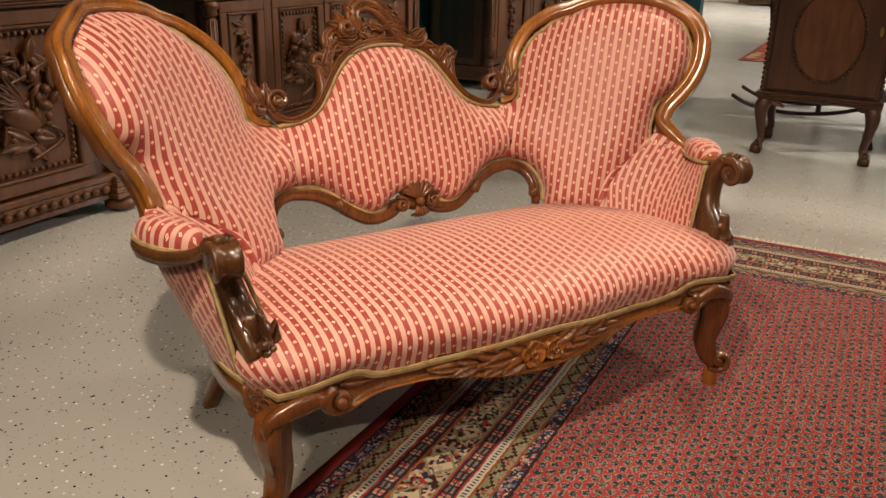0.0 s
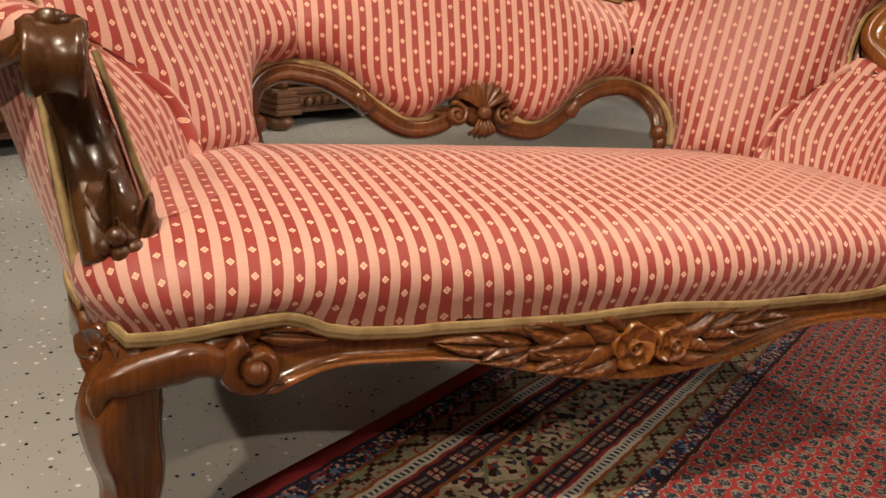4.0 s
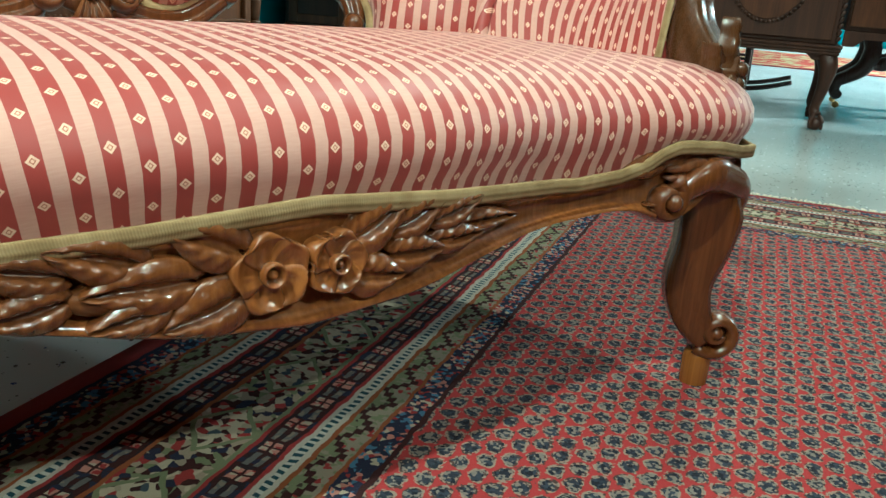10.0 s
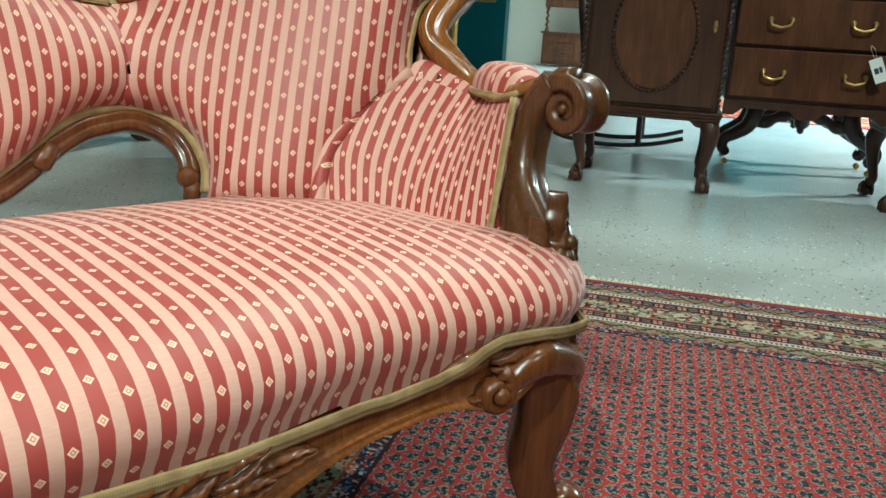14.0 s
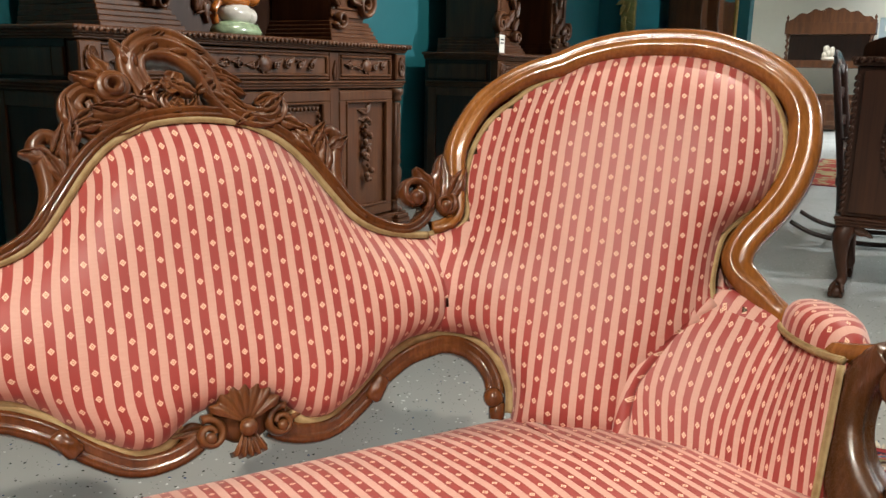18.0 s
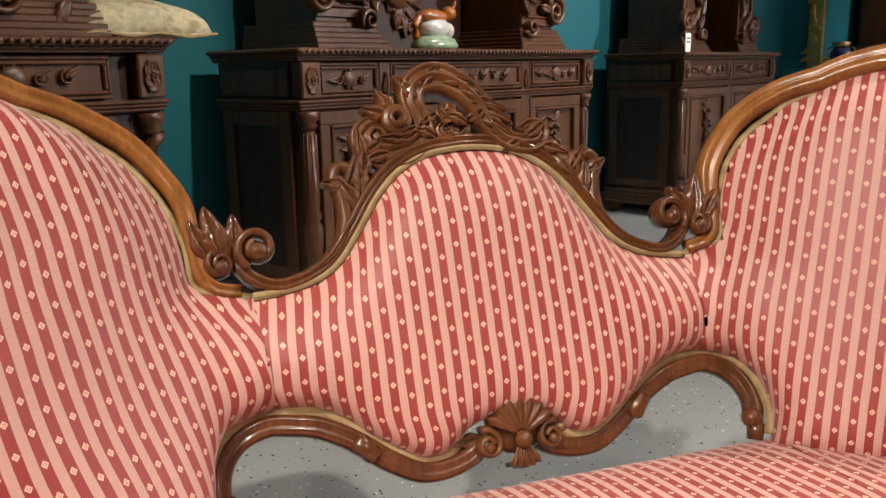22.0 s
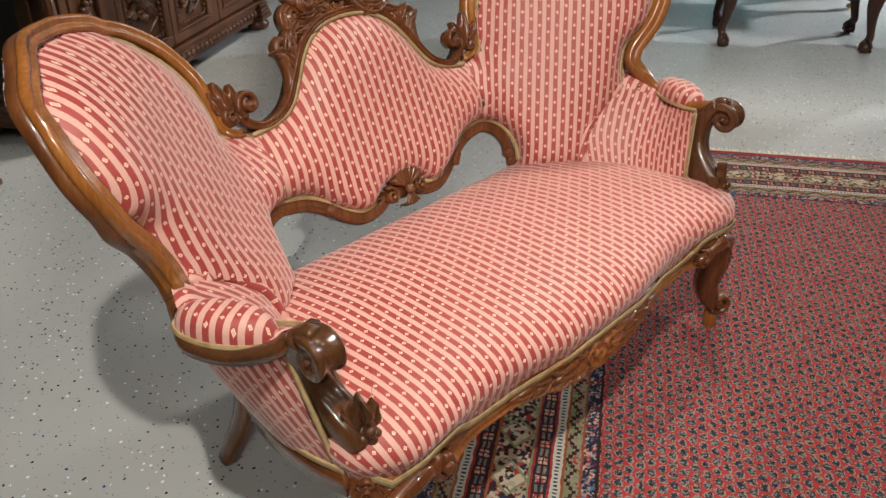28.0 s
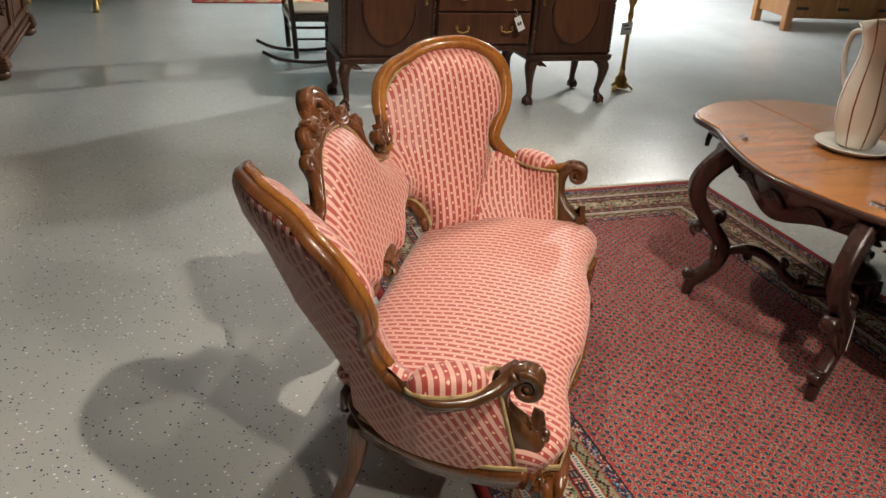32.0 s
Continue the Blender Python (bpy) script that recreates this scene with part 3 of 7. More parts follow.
ARM_SEAM = [(.703, .42), (.706, .50), (.717, .539), (.75, .584), (.784, .621), (.830, .655)]


def inside(poly, q):
    x, y = q[:, 0], q[:, 1]
    hit = np.zeros(len(q), bool)
    for (x0, y0), (x1, y1) in zip(poly, np.roll(poly, -1, axis=0)):
        if y0 != y1:
            hit ^= ((y0 > y) != (y1 > y)) & (x < (x1 - x0) * (y - y0) / (y1 - y0) + x0)
    return hit


def to_edge(poly, q, closed=True, skip=()):
    best, near = np.full(len(q), 9.0), q.copy()
    for a, b in zip(poly, np.roll(poly, -1, axis=0)) if closed else zip(poly[:-1], poly[1:]):
        if any(to_edge(k, ((a + b) / 2)[None], False)[0][0] < 0.006 for k in skip):
            continue
        d = b - a
        k = np.clip(((q - a) @ d) / (d @ d + 1e-12), 0, 1)
        c = a + k[:, None] * d
        r = np.linalg.norm(q - c, axis=1)
        m = r < best
        best[m], near[m] = r[m], c[m]
    return best, near


def padded(name, poly, puff, parent, label="", rear=False, step=0.0085, base=0.010, tilt=0.0, seams=()):
    """An upholstered panel of the back: a domed sheet inside an outline (s, z)."""
    poly = np.asarray(poly, float)
    lo, hi = poly.min(0) - step, poly.max(0) + step
    nx, nz = int((hi[0] - lo[0]) / step) + 2, int((hi[1] - lo[1]) / step) + 2
    q = np.array([(lo[0] + i * step, lo[1] + j * step) for i in range(nx) for j in range(nz)])
    mid = q.reshape(nx, nz, 2)[:-1, :-1].reshape(-1, 2) + step / 2
    keep = inside(poly, mid).reshape(nx - 1, nz - 1)
    ins = inside(poly, q)
    d, near = to_edge(poly, q)
    q[~ins] = near[~ins]
    seams = [(np.asarray(k, float), depth) for k, depth in seams]
    d = to_edge(poly, q, True, [k for k, _ in seams])[0]
    crease = sum([depth * np.exp(-to_edge(k, q, False)[0] / (0.012 if depth < 0.02 else 0.035)) for k, depth in seams], np.zeros(len(q)))
    used, faces = {}, []
    for i in range(nx - 1):
        for j in range(nz - 1):
            if keep[i, j]:
                c = [i * nz + j, (i + 1) * nz + j, (i + 1) * nz + j + 1, i * nz + j + 1]
                faces.append([used.setdefault(k, len(used)) for k in c])
    def lie(k):
        s, z = q[k]
        w = 0.0016 * noise.noise(Vector((s * 9, z * 5, 3.1))) + 0.0008 * noise.noise(Vector((s * 26, z * 15, 7.7)))
        off = (-0.018 - 0.046 * min(1, d[k] / 0.10) ** 0.6) if rear else base + puff * (1 - math.exp(-(d[k] / 0.030))) + w * min(1, d[k] / 0.02) - crease[k] * min(1, d[k] / 0.03)
        return back(s, z, off)
    place = np.array([lie(k) for k in range(len(q))]).reshape(nx, nz, 3)
    flat = np.linalg.norm(np.diff(place[:, :, :2], axis=0), axis=2)
    # the stripes keep their breadth along the cloth, from a line up its middle
    mid_s = 0.0 if lo[0] < 0 < hi[0] else math.copysign(0.66, lo[0] + hi[0])
    i0 = min(nx - 1, max(0, int(round((mid_s - lo[0]) / step))))
    run = np.vstack([np.zeros(nz), np.cumsum(flat, axis=0)])
    run = run - run[i0] + mid_s
    kern = np.ones(9) / 9
    run = np.array([np.convolve(np.pad(r, 4, mode="edge"), kern, "valid") for r in run])
    v = [tuple(place[k // nz, k % nz]) for k in used]
    t = [(run[k // nz, k % nz] + tilt * (q[k][1] - 0.7), q[k][1]) for k in used]
    return obj(name, v, faces, FABRIC, parent, label, t)


MOULD = [(-1, -1.0), (0.8, -1.0), (1.04, -0.3), (0.92, 0.25), (0.55, 0.50), (0.2, 0.42), (0.0, 0.40), (-0.3, 0.62), (-0.7, 0.55), (-1.0, 0.15)]


WING_MOULD = [(-1, -0.7), (0.9, -0.80), (1.04, -0.72), (1.10, -0.5), (1.08, -0.25), (1.02, 0.10), (0.86, 0.42), (0.55, 0.62), (0.2, 0.52), (0.0, 0.50), (-0.3, 0.80), (-0.7, 0.70), (-1.0, 0.15)]


EDGE_MOULD = [(-1, -0.7), (0.8, -0.75), (0.95, -0.5), (0.98, -0.12), (1.12, -0.10), (1.17, 0.10), (1.17, 0.26), (1.06, 0.48), (0.84, 0.58), (0.5, 0.50), (0.2, 0.38), (0.0, 0.34), (-0.3, 0.54), (-0.7, 0.50), (-1.0, 0.10)]
EDGE_BAND = [(0.2, -0.98), (0.84, -1.06), (0.96, -1.00), (1.05, -0.6), (1.08, -0.10), (0.2, -0.05)]


def back_path(pts, n, off=0.0, sign=1):
    p = spline(pts, n)
    return [back(sign * s, z, off) for s, z in p], [front_of(sign * s, z) for s, z in p]


def on_path(name, pts, n, half, mat, parent, off=0.006, sign=1, taper=None, depth=0.030, profile=MOULD, label=""):
    p, ups = back_path(pts, n, off, sign)
    prof = [(x * half * -sign, y * depth) for x, y in profile]
    sc = None if taper is None else [(taper(i / (n - 1)), 1) for i in range(n)]
    v, f, t = sweep(p, prof, sc, ups=ups)
    return obj(name, v, f, mat, parent, label, t)


RAIL_Y = ([0, .15, .33, .45, .54, .62, .70, .78], [-.430, -.424, -.396, -.396, -.412, -.420, -.408, -.38])
RAIL_LOW = ([0, .11, .20, .28, .355, .43, .48, .517, .535, .56, .585, .60, .65, .72], [.237, .246, .265, .281, .287, .290, .286, .272, .264, .272, .288, .304, .307, .318])
RAIL_TOP = ([0, .16, .29, .36, .44, .478, .505, .528, .545, .60, .66, .72], [.352, .341, .333, .329, .333, .343, .358, .366, .366, .363, .353, .350])


def rail_y(x):
    return float(np.interp(abs(x), *RAIL_Y))


def smooth_interp(x, tab, w=0.012):
    return sum(float(np.interp(abs(x + o * w), *tab)) for o in (-1, -0.5, 0, 0.5, 1)) / 5


def settee():
    top = thing("settee", "carved walnut settee in red and pink striped satin", "settee")
    # seat: rings from the braid up over the rounded edge
    out = [(x, rail_y(x) - 0.006) for x in np.linspace(-.655, .655, 81)]
    corner = [(.70, -.398), (.725, -.375), (.738, -.345), (.735, -.30), (.715, -.20), (.69, -.08), (.65, .04), (.60, .125), (.55, .18)]
    out = out + corner + [(x, .225) for x in np.linspace(.52, -.52, 40)] + [(-x, y) for x, y in reversed(corner)]
    o = spline(out, 300, True)
    nrm = np.array([[(o[(i + 2) % 300] - o[i - 2])[1], -(o[(i + 2) % 300] - o[i - 2])[0]] for i in range(300)])
    nrm /= np.linalg.norm(nrm, axis=1)[:, None]
    for _ in range(3):
        nrm = (nrm + np.roll(nrm, 1, 0) + np.roll(nrm, -1, 0)) / 3
    nrm /= np.linalg.norm(nrm, axis=1)[:, None]
    prof = [(.0, .345), (.004, .362), (.012, .378), (.016, .396), (.014, .412), (.004, .428), (-.012, .441), (-.035, .452), (-.065, .460), (-.10, .465)]
    arc = [0.0]
    for (a, b), (c, d) in zip(prof[-2::-1], prof[:0:-1]):
        arc.append(arc[-1] + math.hypot(a - c, b - d))
    arc = arc[::-1]
    v, t, f = [], [], []

    def dome(x, y):
        return 0.006 * math.cos(min(1.5, abs(x) / 0.5)) + 0.0012 * noise.noise(Vector((x * 14, y * 14, 4.0))) - 0.022 * min(1, max(0, (y + 0.06) / 0.26))
    for k, (d, z) in enumerate(prof):
        for i in range(300):
            x, y = o[i] + nrm[i] * d
            rise = 0.0
            if k < 3 and abs(x) > 0.3:
                rise = (smooth_interp(x, RAIL_TOP) - 0.345) * (1 - k / 3) if y < -0.3 else 0.012 * (1 - k / 3)
            v.append((x, y, z + rise + dome(x, y) * min(1, max(0, (z - .41) / .05))))
            ix, iy = o[i] + nrm[i] * prof[-1][0]
            t.append((ix + nrm[i][0] * arc[k], iy + nrm[i][1] * arc[k]))
    for k in range(1, 7):
        for i in range(300):
            x, y = o[i] + nrm[i] * prof[-1][0]
            x, y = x + (max(-.42, min(.42, x)) - x) * k / 6, y + (-.10 - y) * k / 6
            v.append((x, y, .465 + .010 * (1 - (1 - k / 6) ** 2) + dome(x, y)))
            t.append((x, y))
    for k in range(len(prof) + 5):
        for i in range(300):
            j = (i + 1) % 300
            f.append((k * 300 + i, k * 300 + j, (k + 1) * 300 + j, (k + 1) * 300 + i))
    obj("seat", v, f, FABRIC, top, "striped satin sprung seat", t)
    # braid along the seat's lower edge, front and sides
    xs = np.linspace(-.70, .70, 150)
    p = [(x, rail_y(x) - 0.017, smooth_interp(x, RAIL_TOP, .004) + 0.004) for x in xs]
    p = [(-.735, -.33, .366), (-.728, -.362, .362)] + p + [(.728, -.362, .362), (.735, -.33, .366)]
    vv, ff, tt = sweep(p, [(-.0028, -.0090), (.0016, -.0086), (.0026, -.004), (.0022, 0), (.0026, .004), (.0016, .0086), (-.0028, .0090)], ups=[(0, -0.15, 1)] * len(p))
    obj("seat_braid", vv, ff, BRAID, top, "olive gold gimp braid", tt)

    # front rail with its mouldings
    n, rows = 181, [(0.0, .026), (0.0, .004), (.04, -.009), (.10, -.015), (.17, -.007), (.26, .003), (.55, .004), (.74, .001), (.82, -.005), (.90, -.008), (.96, -.004), (1.0, .004), (1.0, .026)]

    def rail(a, b):
        x = -.70 + 1.40 * a
        k, d = rows[min(int(round(b * (len(rows) - 1))), len(rows) - 1)]
        z0, z1 = smooth_interp(x, RAIL_LOW, .008), smooth_interp(x, RAIL_TOP)
        return x, rail_y(x) + d, z0 + (z1 - z0) * k
    v, f, t = grid(n, len(rows), rail, wrap_v=False, cap=True)
    fr = obj("front_rail", v, f, RAILWOOD, top, "serpentine walnut seat rail", t)

    def carve(piece, x, z, turn=0.0, size=1.0, name="carved_leaf", mat=RAILWOOD, out_=0.004, flip=False):
        m = Matrix.Translation((x, rail_y(x) - out_, z)) @ Matrix.Rotation(math.atan2(rail_y(x + .02) - rail_y(x - .02), .04), 4, "Z") @ Matrix.Rotation(radians(-turn), 4, "Y") @ Matrix.Diagonal((-size if flip else size, size, size, 1))
        return Geo().add(piece if isinstance(piece, tuple) else (piece.v, piece.f), m).make(name, mat, fr)
    carve(flower(.037, 5, .017), -.042, .300, 10, name="carved_flower", out_=.008, mat=RAILWOOD)
    carve(flower(.031, 5, .017), .021, .301, 200, name="carved_flower", out_=.010, mat=RAILWOOD)
    for x, z, l, w, turn, curl in ((-.250, .308, .080, .030, 178, -.05), (-.205, .318, .066, .036, 164, .12), (-.205, .297, .060, .034, 196, -.10), (-.150, .322, .070, .042, 160, .10), (-.110, .302, .085, .044, 178, .04),
                                   (-.130, .284, .062, .034, 194, -.06), (-.068, .322, .068, .046, 152, .10), (-.066, .284, .072, .050, 202, -.08),
                                   (.180, .314, .082, .024, 3, -.06), (.140, .324, .060, .032, 14, .10), (.140, .302, .064, .030, -2, .10), (.092, .322, .064, .040, 22, .10), (.088, .296, .062, .038, -4, .08), (.042, .318, .066, .048, 26, .08), (.044, .284, .058, .042, -14, .12)):
        carve(leaf(l, w * 1.08, .016, curl, 0, 4, 23, 17), x, z, turn, out_=.006, mat=LEAFWOOD)
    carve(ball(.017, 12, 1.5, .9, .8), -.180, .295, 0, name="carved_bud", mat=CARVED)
    carve(ball(.012, 10, 1.4, .9, .8), .155, .300, 0, name="carved_bud")
    for g in (-1, 1):
        # knuckle: a volute with leaves where the leg's arch meets the rail
        h = -.034 if g > 0 else 0.0
        up, big = (.012, 1.28) if g < 0 else (0.0, 1.0)
        carve(scroll(1.35, .028, .009, .024, .013, 1.9, depth=.040), g * .563 + h, .300 + up, 0, big, name="rail_volute", flip=g > 0, out_=.004, mat=WALNUT)
        carve(ball(.0125, 12), g * .563 + h, .299 + up, 0, big, name="rail_bead", out_=.020 * big, mat=WALNUT)
        carve(leaf(.092, .036, .014, .16, 2, 4), g * .572 + h, .334, 0, flip=g < 0, name="carved_leaf", mat=WALNUT)
        carve(leaf(.075, .034, .016, -.22, 0, 3), g * .545 + h, .350, 0, flip=g > 0, name="carved_leaf", mat=WALNUT)
        carve(leaf(.050, .022, .012, .10, 0, 2), g * .575 + h, .284, -8, flip=g > 0, name="carved_lobe", mat=WALNUT)
        # front leg: cabriole, turned to the corner, ending in a scroll on a peg
        c, di = Vector((.612 if g > 0 else -.668, -.372, 0)), Vector((g * .62, -.50, 0)).normalized()
        sd = Vector((-di.y, di.x, 0))
        q = spline([(g * .580 + h, rail_y(.58) - .004, .302), (g * .598 + h, rail_y(.60) - .008, .318), (g * .622 + h, rail_y(.63) - .012, .330), (g * .650 + h, rail_y(.66) - .016, .328), tuple(c + di * .082 - sd * .012 * g + Vector((0, 0, .306))), tuple(c + di * .084 - sd * .008 * g + Vector((0, 0, .268)))], 26)
        Geo().add(sweep(q, [(x * .020, y * .018) for x, y in ring(12, power=.8)], list(np.interp(np.linspace(0, 1, 26), [0, .4, .7, 1], [.7, 1.25, 1.0, .35])), up=(0, -1, 0))).make("knee_ridge", WALNUT, fr)
        line = [(.030, .338), (.036, .312), (.051, .272), (.049, .225), (.039, .180), (.038, .150), (.050, .112), (.076, .076)]
        p = spline([tuple(c + di * r + Vector((0, 0, z))) for r, z in line], 34)
        k = np.linspace(0, 1, 34)
        thick = np.interp(k, [0, .15, .35, .6, .8, 1], [.036, .036, .031, .027, .025, .022])
        deep = np.interp(k, [0, .10, .28, .55, .72, .86, 1], [.022, .028, .042, .034, .031, .027, .018])
        leg = Geo().add(sweep(p, [(1, .55), (.78, .96), (.3, 1.02), (0, .97), (-.3, 1.02), (-.78, .96), (-1, .55), (-.80, 0), (-1, -.6), (-.75, -1), (0, -1), (.75, -1), (1, -.6), (.80, 0)], [(float(a), float(b)) for a, b in zip(thick, deep)], ups=[di] * 34))
        m = Matrix((di, -sd, Vector((0, 0, 1)))).transposed().to_4x4()
        m.translation = c + di * .088 + Vector((0, 0, .090))
        leg.add(scroll(1.35, .036, .009, .024, .016, 3.9, depth=.052), m)
        leg.add(ball(.014, 12, 1, 1.9, 1), m)
        leg.make("front_leg", WALNUT, top, "cabriole leg ending in a scroll")
        q = c + di * .070
        Geo().add(lathe([(.020, 0), (.021, .004), (.021, .05), (.016, .060)], 14), Matrix.Translation(q)).make("foot_peg", HONEY, top)
        # corner block with a rosette
        mm = Matrix.Translation((.704, -.372, .328) if g > 0 else (-.716, -.374, .328)) @ Matrix.Rotation(g * radians(48), 4, "Z")
        blk = Geo().add(block(-.036, .036, -.012, .030, -.044, .030, .012), mm).make("corner_block", WALNUT, top)
        Geo().add((flower(.034, 5, .012).v, flower(.034, 5, .012).f), mm @ Matrix.Translation((0, -.014, -.002))).make("carved_rosette", WALNUT, blk)
        # back leg, side rail
        p = spline([(g * .640, .135, .34), (g * .635, .14, .25), (g * .645, .16, .14), (g * .685, .205, .0)], 16)
        Geo().add(sweep(p, [(x * .026, y * .026) for x, y in ring(10, power=.6)], list(np.linspace(1.25, .85, 16)), up=(0, 1, 0))).make("back_leg", WALNUT, top, "splayed rear leg")
        p = spline([(g * .735, -.345, .332), (g * .750, -.25, .330), (g * .745, -.12, .330), (g * .715, .0, .332), (g * .655, .125, .338), (g * .56, .19, .345)], 26)
        Geo().add(sweep(p, [(-.012, -.028), (.010, -.026), (.013, -.010), (.013, .018), (.009, .028), (-.012, .028)][:: 1 if g < 0 else -1], up=(0, 0, 1))).make("side_rail", WALNUT, top)
        p = spline([(g * .745, -.345, .367), (g * .762, -.25, .365), (g * .757, -.12, .365), (g * .727, .0, .367), (g * .667, .13, .373)], 26)
        Geo().add(sweep(p, [(x * .004, y * .008) for x, y in ring(8)], up=(0, 0, 1))).make("side_braid", BRAID, top)
    Geo().add(block(-.58, .58, .185, .215, .30, .375, .006)).make("back_rail", WALNUT, top)

    # upholstered back
    for g in (-1, 1):
        poly = [(g * s, z) for s, z in spline(WING_CLOTH, 80).tolist() + WING_LOW + [(.374, .66)]]
        padded("wing_cushion", poly, .082, top, "striped satin medallion back", tilt=-.02 if g > 0 else -.06, seams=(([(g * p, z) for p, z in SEAM], .010), ([(g * p, z) for p, z in ARM_SEAM], .036)))
        rear = [(g * (s + (.008 if s > .80 else 0)), z) for s, z in spline(WING_MID[2:-2], 60).tolist() + [(.81, .60), (.735, .46), (.68, .37), (.507, .37), (.506, .455), (.500, .485), (.473, .527), (.435, .559), (.40, .569), (.368, .575)]]
        padded("rear_panel", rear, 0, top, "striped satin outside back", rear=True, step=.014)
    half = spline(CENTRE_TOP, 40).tolist()
    low = spline(CENTRE_LOW, 40).tolist()
    poly = [(.380, .66)] + [(p + .006, z) if p > .36 else (p, z) for p, z in half] + [(-s - (.006 if s > .36 else 0), z) for s, z in reversed(half[:-1])] + [(-.380, .66)] + [(-s, z) for s, z in low] + [(s, z) for s, z in reversed(low[:-1])]
    padded("centre_cushion", poly, .076, top, "striped satin centre medallion", seams=((SEAM, .010), ([(-p, z) for p, z in SEAM], .010)))
    padded("rear_panel", poly, 0, top, "striped satin outside back", rear=True, step=.014)
    for g in (-1, 1):
        p, ups = back_path(WING_MID[:-1], 110, .012, g)
        tail = spline([tuple(p[-1]), (g * .874, -.075, .628), (g * .882, -.120, .621), (g * .858, -.185, .621), (g * .818, -.236, .630), (g * .786, -.266, .650), (g * .766, -.292, .674), (g * .760, -.318, .676)], 40)
        ups += [ups[-1].lerp(Vector((0, 0, 1)), min(1, (i + 1) / 9)) for i in range(39)]
        outer = [tuple(p[-1])] + [tuple(q) for q in tail[1:]]
        if g > 0:
            p, ups = p[:103], ups[:103] + ups[110:]
            tail = spline([tuple(p[-1]), (.842, -.048, .644), (.818, -.105, .634), (.788, -.168, .635), (.764, -.228, .648), (.758, -.285, .666)], 40)
        p = [tuple(q) for q in p] + [tuple(q) for q in tail[1:]]
        n = len(p)
        k = [i / 109 for i in range(n)]
        wide = np.interp(k, [0, .12, .35, .75, .88, 1.0, 1.06, 1.15, 1.28, 1.36], [.45, .74, 1.0, 1.06, .96, .96, .80, .62, .90, 1.2])
        deep = np.interp(k, [0, .2, .42, .62, .85, 1.0, 1.1, 1.36], [.5, .9, 1.2, 1.1, .90, .75, .55, .50])
        if g < 0:
            deep = np.interp(k, [0, .2, .42, .62, .85, 1.0, 1.1, 1.36], [.5, .75, .85, .9, .95, .95, .55, .36])
            wide = wide * np.interp(k, [0, .15, .35, .6, .75, 1], [1, .8, .78, .85, 1, 1])
        prof = [(x * .0265 * -g, y * .034) for x, y in WING_MOULD] if g > 0 else [((x - .3) * .0220, y * .034) for x, y in EDGE_MOULD]
        if g < 0:
            # Darker wood on the left outer edge, partly standing in for its shade.
            v, f, t = sweep(p[14:], [((x - .3) * .0220, y * .034) for x, y in EDGE_BAND], [(float(a), float(b)) for a, b in zip(wide[14:], deep[14:])], ups=ups[14:])
            obj("frame_edge", v, f, CARVED, top, "darker walnut outer edge of the frame, partly painted shade", t)
        for _ in range(3):
            p[78:-2] = [tuple((Vector(p[i - 2]) + Vector(p[i - 1]) + Vector(p[i]) + Vector(p[i + 1]) + Vector(p[i + 2])) / 5) for i in range(78, n - 2)]
        v, f, t = sweep(outer, [(x * .013, y * .011) for x, y in ring(12, power=.8)], list(np.linspace(1.15, 1.3, 40)))
        obj("arm_rim", v, f, POSTWOOD, top, "dark walnut rim under the arm pad", t)
        v, f, t = sweep(p[:n if g > 0 else 109], prof, [(float(a), float(b)) for a, b in zip(wide, deep)][:n if g > 0 else 109], ups=ups[:n if g > 0 else 109])
        obj("wing_frame", v, f, HONEY, top, "moulded walnut frame running into the arm", t)
        on_path("frame_braid", WING_CLOTH, 90, .0062, BRAID, top, .013, g, None, .006, [(x, y * .5) for x, y in ring(8)])
        on_path("lower_frame", LOW_MID, 60, .0185, WALNUT, top, .012, g, None, .026, label="moulded walnut scroll over the opening")
        low_braid = [(.506, .444), (.500, .483), (.473, .526), (.435, .558), (.40, .568), (.368, .575), (.313, .571), (.27, .552), (.232, .522), (.191, .497), (.151, .478), (.116, .478), (.098, .486), (.082, .505)]
        on_path("frame_braid", low_braid, 60, .0085, BRAID, top, .022, g, None, .006, [(x, y * .5) for x, y in ring(8)])
    full = CENTRE_MID + [(-s, z) for s, z in reversed(CENTRE_MID[:-1])]
    on_path("centre_frame", full, 90, .0120, WALNUT, top, .014, 1, None, .030, label="moulded walnut frame of the centre back")
    full = [(p, z + .003) for p, z in CENTRE_TOP] + [(-s, z + .003) for s, z in reversed(CENTRE_TOP[:-1])]
    on_path("frame_braid", full, 90, .0070, BRAID, top, .024, 1, None, .006, [(x, y * .5) for x, y in ring(8)])

    # shell under the centre, end knobs and knuckles of the opening
    def fan(a0, a1, r0, r1, ribs):
        # a ribbed shell segment facing -y, its edge scalloped
        def fn(a, b):
            th, wave = radians(a0 + (a1 - a0) * a), math.cos(2 * math.pi * ribs * (a - .5))
            r = r0 + (r1 * (1 + .05 * wave) - r0) * min(1, b / .9)
            y = .012 if b > .9 else -.006 - .014 * math.sin(math.pi * (.10 + .62 * b)) - .0045 * wave * b
            return r * math.cos(th), y, r * math.sin(th)
        return grid(ribs * 8 + 1, 12, fn)
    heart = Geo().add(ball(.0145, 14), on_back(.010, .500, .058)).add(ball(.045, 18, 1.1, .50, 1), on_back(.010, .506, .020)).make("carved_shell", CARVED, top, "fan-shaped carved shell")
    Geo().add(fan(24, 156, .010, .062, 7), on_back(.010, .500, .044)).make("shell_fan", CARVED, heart)
